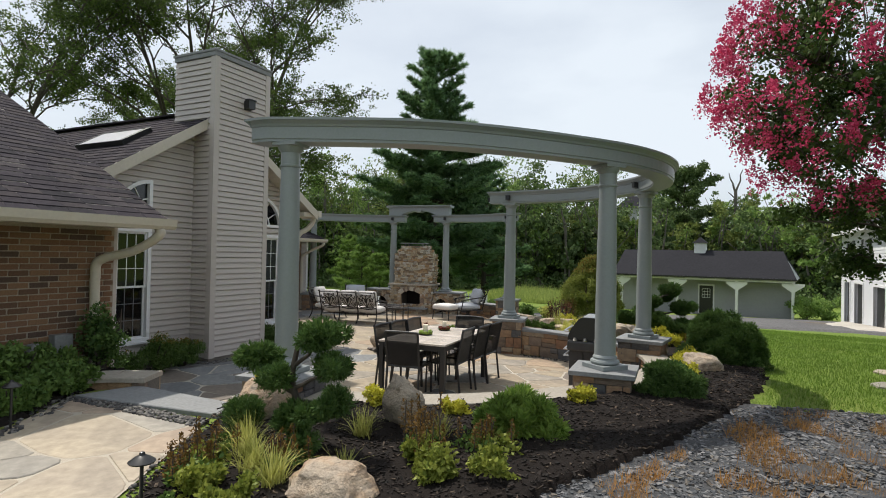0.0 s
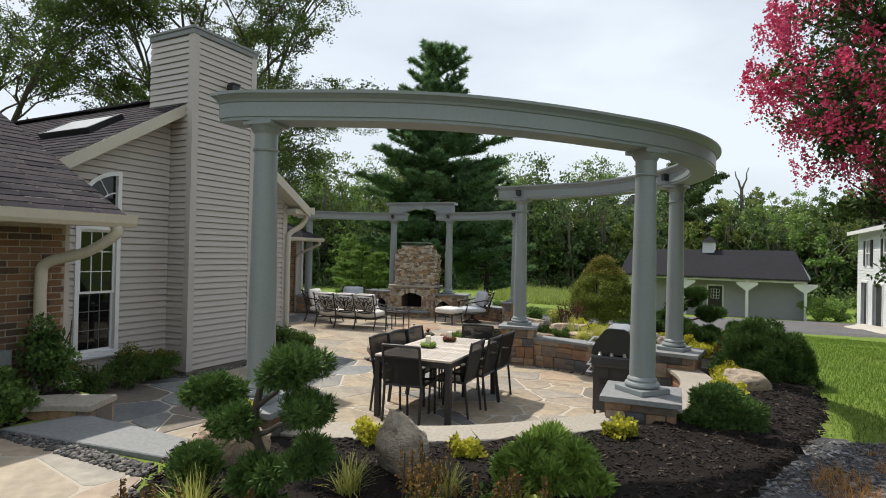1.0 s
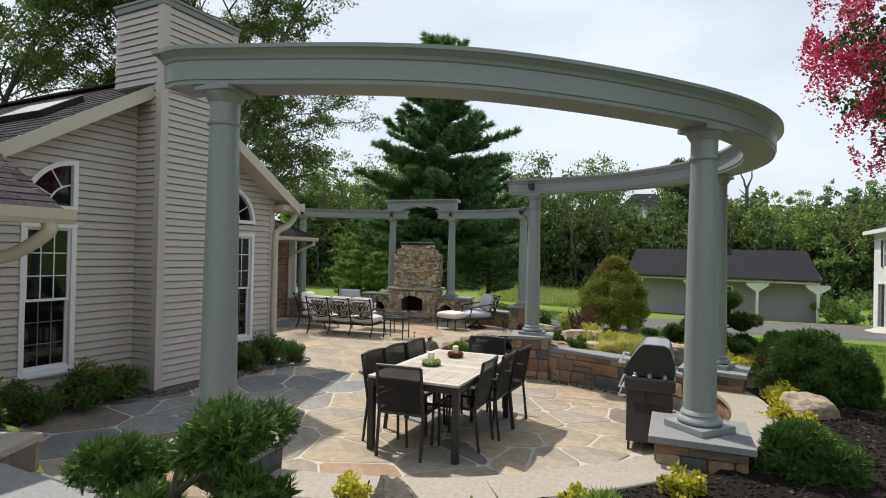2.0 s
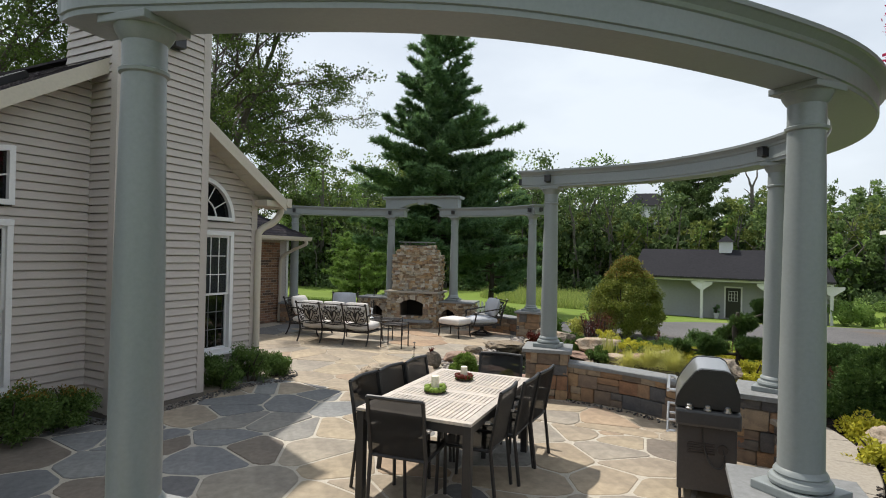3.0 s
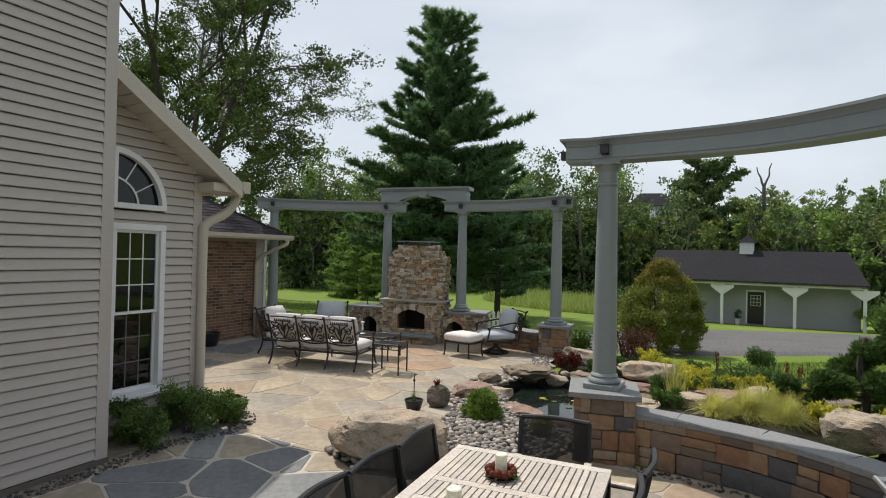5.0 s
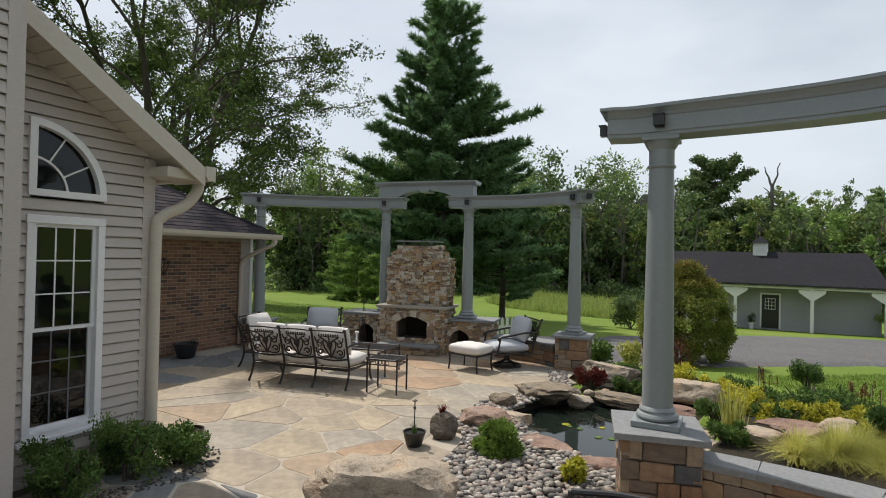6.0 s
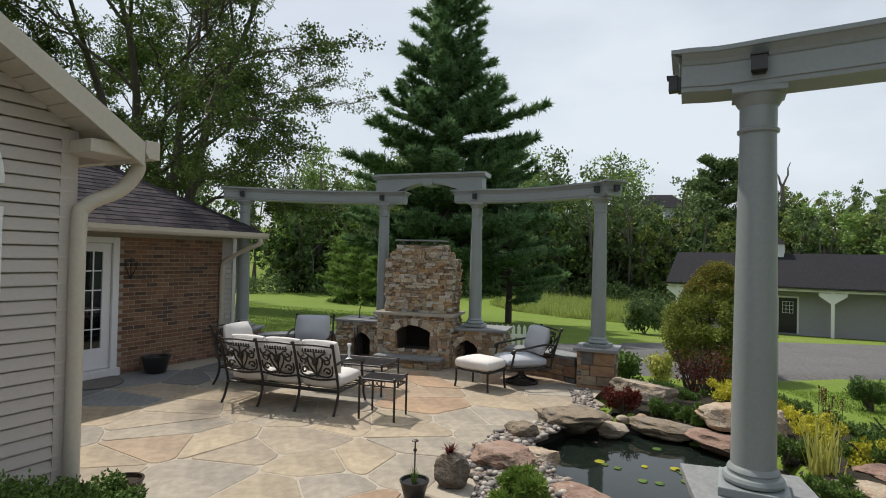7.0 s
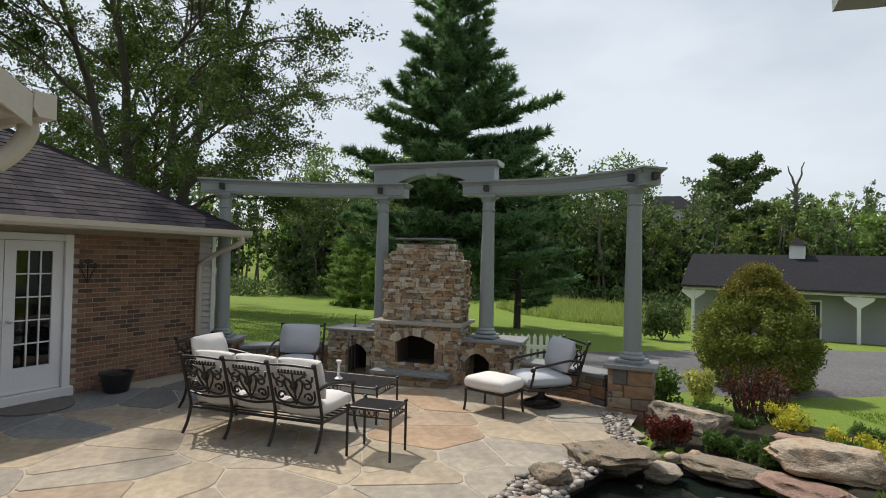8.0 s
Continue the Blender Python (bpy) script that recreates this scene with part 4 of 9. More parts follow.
part("hip_cap", bm, SHINGLE, roof_far)
bm = bmesh.new()
box(bm, FX - 0.02, 9.5, GZ - 0.1, GX - 0.01, GY - 0.02, GZ - 0.07)
box(bm, GX - 0.02, 9.5, GZ - 0.11, GX + 0.005, GY, GZ - 0.005)
part("soffit", bm, TRIM, roof_far)
gut3 = empty("gutter_and_downspout", (GX, 15, 2.2), "almond eave gutter with slanting downspout on the far brick wing", "downspout")
bm = bmesh.new()
sweep(bm, [Vector((GX + 0.06, 9.5, GZ - 0.03)), Vector((GX + 0.06, GY + 0.06, GZ - 0.03))], [(0.07, 0.03), (0.06, -0.04), (0.03, -0.08), (-0.05, -0.08), (-0.05, 0.03)])
part("gutter", bm, TRIM, gut3)
bm = bmesh.new()
tube(bm, smooth_line([(GX + 0.05, GY - 0.12, GZ - 0.1), (GX + 0.05, GY - 0.12, GZ - 0.2), (GX - 0.25, GY - 0.25, GZ - 0.35), (FX + 0.1, FY1 - 0.02, GZ - 0.55), (FX + 0.05, FY1 - 0.04, GZ - 0.72), (FX + 0.05, FY1 - 0.04, 1.0), (FX + 0.05, FY1 - 0.04, 0.02)], 7), 0.045, 8)
part("downspout", bm, TRIM, gut3, smooth=True)

# french doors
door = empty("door_1", (FX, 12.7, 0), "white double french door with divided panes", "door", kind="structure")
bm = bmesh.new()
box(bm, FX - 0.12, DOOR[0], 0.02, FX + 0.03, DOOR[0] + 0.1, DOOR[3], bev=0.006)
box(bm, FX - 0.12, DOOR[1] - 0.1, 0.02, FX + 0.03, DOOR[1], DOOR[3], bev=0.006)
box(bm, FX - 0.12, DOOR[0] + 0.1, DOOR[3] - 0.09, FX + 0.028, DOOR[1] - 0.1, DOOR[3], bev=0.006)
box(bm, FX - 0.12, DOOR[0] - 0.03, -0.02, FX + 0.07, DOOR[1] + 0.03, 0.12, bev=0.008)
part("frame", bm, WHITE, door)
mid = (DOOR[0] + DOOR[1]) / 2
for y0, y1, knob in ((DOOR[0] + 0.105, mid - 0.004, 1), (mid + 0.004, DOOR[1] - 0.105, -1)):
    bm = bmesh.new()
    z0, z1 = 0.13, DOOR[3] - 0.095
    ga, gb, gz0, gz1 = y0 + 0.13, y1 - 0.13, 0.45, z1 - 0.13
    for a, b, c, d in ((y0, ga, z0, z1), (gb, y1, z0, z1), (ga, gb, gz1, z1), (ga, gb, z0, gz0)):
        box(bm, FX - 0.07, a, c, FX - 0.02, b, d)
    leaf = part("door_leaf", bm, WHITE, door)
    bm = bmesh.new()
    for i in range(1, 3):
        y = ga + (gb - ga) * i / 3
        box(bm, FX - 0.05, y - 0.008, gz0, FX - 0.018, y + 0.008, gz1)
    for j in range(1, 5):
        z = gz0 + (gz1 - gz0) * j / 5
        for i in range(3):
            box(bm, FX - 0.05, ga + (gb - ga) * i / 3 + 0.008, z - 0.008, FX - 0.019, ga + (gb - ga) * (i + 1) / 3 - 0.008, z + 0.008)
    part("glazing_bars", bm, WHITE, leaf)
    for i in range(3):
        for j in range(5):
            bm = bmesh.new()
            box(bm, FX - 0.045, ga + (gb - ga) * i / 3 + 0.004, gz0 + (gz1 - gz0) * j / 5 + 0.004, FX - 0.04, ga + (gb - ga) * (i + 1) / 3 - 0.004, gz0 + (gz1 - gz0) * (j + 1) / 5 - 0.004)
            part("pane", bm, GLASS, leaf)
    bm = bmesh.new()
    ky = y1 - 0.06 if knob > 0 else y0 + 0.06
    lathe(bm, [(0.028, 0), (0.028, 0.01), (0.012, 0.015), (0.012, 0.035), (0.026, 0.045), (0.026, 0.065), (0.01, 0.075)], 12, m=Matrix.Translation((FX - 0.02, ky, 1.05)) @ Matrix.Rotation(radians(90), 4, "Y"))
    part("door_knob", bm, STEEL, leaf, "brushed metal knob", True)
# added dark board: the unlit room behind the door leaves
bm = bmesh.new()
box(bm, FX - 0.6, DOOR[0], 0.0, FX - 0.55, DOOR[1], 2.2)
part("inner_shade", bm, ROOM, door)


# ---- pergolas ----
def column_mesh_parts(parent, x, y, z0, z1, turn=0.0):
    m = Matrix.Translation((x, y, z0)) @ rot(turn)
    h = z1 - z0
    bm = bmesh.new()
    box(bm, -0.178, -0.178, 0.0, 0.178, 0.178, 0.05, m=m, bev=0.008)
    part("plinth", bm, PERGOLA, parent)
    bm = bmesh.new()
    prof = [(0.14, 0.05), (0.158, 0.06), (0.162, 0.078), (0.152, 0.096), (0.135, 0.103), (0.13, 0.114), (0.137, 0.124), (0.13, 0.138)]
    for i in range(9):
        t = i / 8
        prof.append((0.117 - 0.022 * t ** 1.6, 0.152 + (h - 0.427) * t))
    prof += [(0.095, h - 0.25), (0.108, h - 0.243), (0.11, h - 0.228), (0.097, h - 0.22), (0.097, h - 0.10), (0.106, h - 0.09), (0.124, h - 0.06), (0.132, h - 0.035)]
    lathe(bm, prof, 32, m)
    part("shaft", bm, PERGOLA, parent, smooth=True)
    bm = bmesh.new()
    box(bm, -0.138, -0.138, h - 0.035, 0.138, 0.138, h + 0.004, m=m, bev=0.006)
    part("capital", bm, PERGOLA, parent)


BEAM_PROFILE = [(-0.13, 0.0), (0.13, 0.0), (0.13, 0.025), (0.14, 0.03), (0.14, 0.148), (0.15, 0.155), (0.157, 0.175), (0.185, 0.205), (0.196, 0.21), (0.196, 0.235),
                (-0.196, 0.235), (-0.196, 0.21), (-0.185, 0.205), (-0.157, 0.175), (-0.15, 0.155), (-0.14, 0.148), (-0.14, 0.03), (-0.13, 0.025)]


def lamp(x, y, z, turn, where, k=1.0):
    """A small black box light on a bracket, facing along turn."""
    m = Matrix.Translation((x, y, z)) @ rot(turn) @ Matrix.Scale(k, 4)
    ob = empty("wall_lamp", (x, y, z), "small black spotlight fixed to the " + where, "outdoor light", "beam spotlights", turn=turn)
    bm = bmesh.new()
    box(bm, -0.003, -0.035, -0.045, 0.02, 0.035, 0.045, m=m, bev=0.004)
    part("bracket", bm, BLACKPAINT, ob)
    bm = bmesh.new()
    prism(bm, [(0.02, -0.04), (0.07, -0.04), (0.07, 0.04), (0.02, 0.04)], -0.035, 0.045, m)
    box(bm, 0.02, -0.044, 0.045, 0.082, 0.044, 0.054, m=m)
    part("hood", bm, BLACKPAINT, ob)
    return ob


def lift(p):
    """The front beam stands a little higher towards its end by the house."""
    return 0.065 * min(1.0, max(0.0, (COL["b"][0] - 0.3 - p[0]) / 2.6)) if p[1] < 8.5 else 0.0


perg = empty("front_pergola", (-2.5, 8.5, 0.5), "curved grey-green pergola beam on four round columns", "pergola")
for k, t in (("a", 8), ("b", 52), ("c", 75), ("d", 0)):
    column_mesh_parts(perg, *COL[k], CAP_Z, BEAM_Z + (lift(COL[k]) if k == "a" else 0.0), t)
bm = bmesh.new()
sweep(bm, [p + UP * (BEAM_Z + lift(p)) for p in ARC], BEAM_PROFILE)
part("beam", bm, PERGOLA, perg)

def crown_return(parent, end, inner, up=0.0):
    """The crown moulding carried round the end of a beam."""
    d = (end - inner).normalized()
    m = Matrix.Translation((end.x, end.y, BEAM_Z + up)) @ rot(math.degrees(math.atan2(d.y, d.x)))
    bm = bmesh.new()
    box(bm, -0.01, -0.194, 0.211, 0.056, 0.194, 0.234, m=m)
    prof = [(0.0, 0.155), (0.010, 0.156), (0.017, 0.175), (0.045, 0.205), (0.055, 0.2105), (0.0, 0.2105)]
    rows = [[bm.verts.new(m @ Vector((x, s * (0.14 + x), z))) for x, z in prof] for s in (-1, 1)]
    k = len(prof)
    for i in range(k):
        bm.faces.new((rows[0][i], rows[0][(i + 1) % k], rows[1][(i + 1) % k], rows[1][i]))
    bm.faces.new(rows[0][::-1]), bm.faces.new(rows[1])
    part("crown_return", bm, PERGOLA, parent)


for a, b in ((ARC[0], ARC[1]), (ARC[-1], ARC[-2])):
    crown_return(perg, a, b, lift(a))
bperg = empty("back_pergola", (-9.5, 17, 0.5), "curved grey-green pergola with arched centre behind the fireplace", "pergola")
PED_Z = {"a": 0.55, "b": 0.72, "c": 0.72, "d": 0.62}
for k, t in (("a", 25), ("b", 12), ("c", 8), ("d", -8)):
    column_mesh_parts(bperg, *BACK[k], PED_Z[k], BEAM_Z, t)
left_line = smooth_line([(-12.95, 15.47, 0), (*BACK["a"], 0), (-11.55, 16.6, 0), (*BACK["b"], 0), (-9.98, 17.18, 0)], 8)
right_line = smooth_line([(-8.92, 17.28, 0), (*BACK["c"], 0), (-7.4, 17.38, 0), (*BACK["d"], 0), (-5.98, 16.72, 0)], 8)
for ln in (left_line, right_line):
    bm = bmesh.new()
    sweep(bm, [p + UP * BEAM_Z for p in ln], BEAM_PROFILE)
    part("beam", bm, PERGOLA, bperg)
for ln in (left_line, right_line):
    crown_return(bperg, ln[0], ln[1])
    crown_return(bperg, ln[-1], ln[-2])
# arched head between the two inner columns
cb, cc = Vector((*BACK["b"], 0)), Vector((*BACK["c"], 0))
du = (cc - cb).normalized()
arch_m = Matrix.Translation(((cb + cc) / 2) + UP * (BEAM_Z + 0.236)) @ rot(math.degrees(math.atan2(du.y, du.x)))
half = (cc - cb).length / 2 + 0.12
bm = bmesh.new()
k = 22
low = [(-half + 2 * half * i / k, -0.02 + (0.16 * (1 - ((2 * i / k - 1) / 0.62) ** 2) if abs(2 * i / k - 1) < 0.62 else 0.0)) for i in range(k + 1)]
for i in range(k):
    (x0, z0), (x1, z1) = low[i], low[i + 1]
    vs = [bm.verts.new(p) for p in ((x0, -0.14, z0), (x1, -0.14, z1), (x1, -0.14, 0.25), (x0, -0.14, 0.25), (x0, 0.14, z0), (x1, 0.14, z1), (x1, 0.14, 0.25), (x0, 0.14, 0.25))]
    for f in ((0, 1, 2, 3), (7, 6, 5, 4), (0, 4, 5, 1), (3, 2, 6, 7), (0, 3, 7, 4), (1, 5, 6, 2)):
        bm.faces.new([vs[j] for j in f])
bmesh.ops.remove_doubles(bm, verts=bm.verts, dist=1e-4)
bmesh.ops.transform(bm, matrix=arch_m, verts=bm.verts)
part("arched_head", bm, PERGOLA, bperg)
bm = bmesh.new()
sweep(bm, [arch_m @ Vector((-half - 0.07, 0, 0.235)), arch_m @ Vector((half + 0.07, 0, 0.235))], [(-0.16, 0.0), (0.16, 0.0), (0.2, 0.04), (0.22, 0.05), (0.22, 0.08), (-0.22, 0.08), (-0.22, 0.05), (-0.2, 0.04)])
part("cornice", bm, PERGOLA, bperg)
bm = bmesh.new()
prism(bm, [(-0.09, 0.0), (0.09, 0.0), (0.12, 0.14), (-0.12, 0.14)], -0.155, 0.155, arch_m @ Matrix.Rotation(radians(90), 4, "X") @ Matrix.Translation((0, 0.09, 0)))
part("keystone", bm, PERGOLA, bperg)

for (x, y), turn in ((COL["a"], 95), (COL["b"], 150), (COL["c"], 215), (COL["d"], 268)):
    d = Vector((math.cos(radians(turn)), math.sin(radians(turn)), 0))
    lamp(x + d.x * 0.145, y + d.y * 0.145, BEAM_Z + 0.1, turn, "curved pergola beam")
lamp(-4.682, 11.62, BEAM_Z + 0.08, 182, "pergola beam end")
for k, turn in (("a", 300), ("b", 285), ("c", 278), ("d", 262)):
    x, y = BACK[k]
    d = Vector((math.cos(radians(turn)), math.sin(radians(turn)), 0))
    lamp(x + d.x * 0.145, y + d.y * 0.145, BEAM_Z + 0.1, turn, "back pergola beam")
lamp(-5.955, 16.69, BEAM_Z + 0.1, -50, "end of the back pergola beam")
lamp(CHX + 0.02, 8.46, 4.56, 0, "chimney siding", 1.9)

# ---- stone piers, seat walls ----
CUBES = [mesh_of("block", rough_cube(40 + i, 0.03), BLOCK) for i in range(6)]
LCUBES = [mesh_of("ledge", rough_cube(60 + i, 0.09), LEDGE) for i in range(9)]


def stone_face(parent, m, width, z0, z1, seed, cubes=CUBES, course=(0.14, 0.22), run=(0.13, 0.34), thick=0.07, name="stone", holes=None, gap=0.008, rough=False):
    """Blocks laid in courses on a face: x along the face, -y outwards; rough: split, tilted and uneven as ledge stone is."""
    rnd = random.Random(seed)
    z = z0
    while z < z1 - 0.02:
        h = min(rnd.uniform(*course), z1 - z)
        if z1 - z - h < course[0] * 0.5:
            h = z1 - z
        x = -width / 2
        while x < width / 2 - 0.01:
            w = min(rnd.uniform(*run), width / 2 - x)
            if width / 2 - x - w < run[0] * 0.6:
                w = width / 2 - x
            cz = z + h / 2
            cut = holes(z, z + h) if holes else None
            spans = [(x, x + w)] if cut is None else [(a, b) for a, b in ((x, min(x + w, cut[0])), (max(x, cut[1]), x + w)) if b - a > 0.018]
            for xa, xb in spans:
                cx = (xa + xb) / 2
                half = name == "stone" and h > (0.06 if rough else 0.16) and rnd.random() < 0.4
                cutz = rnd.uniform(-0.2, 0.2) * h if rough else 0.0
                for za, zb in ([(-h / 2, cutz), (cutz, h / 2)] if half else [(-h / 2, h / 2)]):
                    t = thick * (rnd.uniform(0.8, 1.45) if rough else rnd.uniform(0.9, 1.15))
                    lean = Matrix.Rotation(rnd.uniform(-0.07, 0.07), 4, "Y") @ Matrix.Rotation(rnd.uniform(-0.1, 0.1), 4, "Z") if rough else Matrix()
                    piece(name, cubes[rnd.randrange(len(cubes))], parent, m @ Matrix.Translation((cx, thick / 2 - (t - thick) * 0.6, cz + (za + zb) / 2)) @ lean @ Matrix.Diagonal((xb - xa - gap, t, zb - za - gap, 1)))
            x += w
        z += h


def pier(x, y, z0, z1, size, turn, seed, label, sx=None, cap=CAP):
    sx = sx or size
    ob = empty("stone_pier", (x, y, z0), label, "stone pier", "column piers", turn=turn)
    m = Matrix.Translation((x, y, 0)) @ rot(turn)
    bm = bmesh.new()
    box(bm, -sx / 2 + 0.03, -size / 2 + 0.03, z0 - 0.1, sx / 2 - 0.03, size / 2 - 0.03, z1 - 0.05, m=m)
    part("core", bm, DARKJOINT, ob)
    for i, (w, d) in enumerate(((sx, size), (size, sx), (sx, size), (size, sx))):
        stone_face(ob, m @ rot(90 * i) @ Matrix.Translation((0, -d / 2, 0)), w, z0 - 0.05, z1 - 0.05, seed + i)
    bm = bmesh.new()
    box(bm, -sx / 2 - 0.05, -size / 2 - 0.05, z1 - 0.05, sx / 2 + 0.05, size / 2 + 0.05, z1, m=m, bev=0.006)
    part("cap", bm, cap, ob, "bluestone cap slab")
    return ob


pier(*COL["a"], 0.0, CAP_Z, 0.60, 8, 100, "square stone pier with bluestone cap carrying a column")
pier(*COL["b"], 0.0, CAP_Z, 0.60, 4, 110, "square stone pier with bluestone cap carrying a column")
pier(*COL["c"], 0.0, CAP_Z, 0.62, -6, 120, "square stone pier with bluestone cap carrying a column")
pier(*COL["d"], 0.0, CAP_Z, 0.58, 12, 130, "square stone pier with bluestone cap beside the pond")
pier(*BACK["a"], 0.0, PED_Z["a"], 0.56, 25, 140, "square stone pier with bluestone cap at the house corner")
pier(*BACK["d"], -0.1, PED_Z["d"], 0.56, 4, 150, "square stone pier with bluestone cap at the patio edge")


def seat_wall(line, z0, z1, seed, label, width=0.34, cap=CAP_TAN, inner=1, cap_t=0.05, both=True):
    """A low curved wall: core, cap slabs and blocks on its faces."""
    ob = empty("seat_wall", line[len(line) // 2], label, "seat wall", "low stone walls")
    bm = bmesh.new()
    w = width / 2 - 0.05
    sweep(bm, line, [(-w, z0 - 0.1), (w, z0 - 0.1), (w, z1 - cap_t), (-w, z1 - cap_t)])
    part("core", bm, DARKJOINT, ob)
    rnd = random.Random(seed)
    # cap slabs, end to end
    n = len(line) - 1
    i = 0
    while i < n:
        j = min(i + rnd.choice((5, 6, 7)), n)
        if n - j < 3:
            j = n
        bm = bmesh.new()
        seg = list(line[i:j + 1])
        seg[0] = seg[0].lerp(seg[1], 0.02)
        seg[-1] = seg[-1].lerp(seg[-2], 0.02)
        c = width / 2 + 0.03
        sweep(bm, seg, [(-c, z1 - cap_t), (c, z1 - cap_t), (c, z1 - 0.008), (c - 0.008, z1), (-c + 0.008, z1), (-c, z1 - 0.008)])
        part("cap_slab", bm, cap, ob)
        i = j
    # blocks, along each face
    length = [0.0]
    for a, b in zip(line, line[1:]):
        length.append(length[-1] + (b - a).length)

    def at(s):
        k = max(0, min(len(line) - 2, sum(1 for v in length if v <= s) - 1))
        d = line[k + 1] - line[k]
        return line[k] + d * ((s - length[k]) / d.length), d.normalized()
    for side in ((-1, 1) if both else (inner,)):
        z = z0
        while z < z1 - cap_t - 0.03:
            h = min(rnd.uniform(0.17, 0.24), z1 - cap_t - z)
            if z1 - cap_t - z - h < 0.07:
                h = z1 - cap_t - z
            s = 0.0
            while s < length[-1] - 0.02:
                q = min(rnd.uniform(0.13, 0.32), length[-1] - s)
                p, d = at(s + q / 2)
                nrm = Vector((d.y, -d.x, 0)) * side
                split = [(0.0, h)] if rnd.random() < 0.66 or h < 0.15 else [(0.0, h * 0.5), (h * 0.5, h)]
                for za, zb in split:
                    c = p + nrm * (width / 2 - 0.035 + rnd.uniform(-0.006, 0.010))
                    m = Matrix.Translation((c.x, c.y, z + (za + zb) / 2)) @ rot(math.degrees(math.atan2(d.y, d.x))) @ Matrix.Diagonal((q - 0.008, 0.08, zb - za - 0.008, 1))
                    piece("stone", CUBES[rnd.randrange(6)], ob, m)
                s += q
            z += h
    return ob


def arc_between(i0, i1):
    return [Vector(p) for p in ARC[i0:i1]]


seat_wall(arc_between(14, 35), 0.0, 0.47, 21, "low curved seat wall with tan flagstone cap before the planting bed", both=False, inner=-1)
seat_wall(arc_between(38, 59), 0.0, 0.47, 22, "low curved seat wall with pale cap between two column piers", both=True)
seat_wall(arc_between(62, 83), 0.0, 0.50, 23, "curved block retaining wall with bluestone cap", cap=CAP, both=False, inner=-1, width=0.26)
back_l = smooth_line([(-12.45, 15.9, 0), (-11.9, 16.5, 0), (-11.3, 16.95, 0)], 6)
back_r = smooth_line([(-7.85, 17.35, 0), (-7.2, 17.3, 0), (-6.48, 17.0, 0)], 6)
seat_wall(back_l, 0.0, 0.42, 24, "low curved stone wall at the back of the patio", cap=CAP)
seat_wall(back_r, -0.1, 0.42, 25, "low curved stone wall at the back of the patio", cap=CAP)

# cheek wall, step slab and walk on the near side
cheek = smooth_line([(-6.62, 4.5, 0), (-6.38, 4.82, 0), (-5.98, 5.04, 0)], 6)
seat_wall(cheek, 0.05, 0.55, 26, "low stone cheek wall with tan cap beside the steps", cap=CAP_TAN)
step_ob = empty("garden_steps", (-5.3, 4.9, 0), "pale grey bluestone steps down to the patio", "steps", kind="structure")
for i, (y, z) in enumerate(((4.60, 0.462), (4.86, 0.30), (5.14, 0.15))):
    bm = bmesh.new()
    prism(bm, [(-6.15, y - 0.3), (-4.45, y - 0.05), (-4.56, y + 0.29), (-6.0, y + 0.28)], z - 0.16, z)
    bmesh.ops.bevel(bm, geom=list(bm.edges), offset=0.008, segments=1, affect="EDGES")
    part("step", bm, CAP, step_ob)

# ---- fireplace ----
FA = 10.5
fm = Matrix.Translation((-9.41, 16.46, 0)) @ rot(FA)       # x along the front, y back
fire = empty("outdoor_fireplace", (-9.47, 16.9, 0), "outdoor fireplace of tan ledge stone with arched opening and wood boxes", "fireplace", turn=FA)


def arch_hole(cx, hw, z_low, spring, rise):
    def f(z0, z1):
        z = (z0 + z1) / 2
        if z < z_low or z > spring + rise:
            return None
        half = hw * (1.0 if z <= spring else math.sqrt(1 - (z - spring) / rise))
        return cx - half, cx + half
    return f


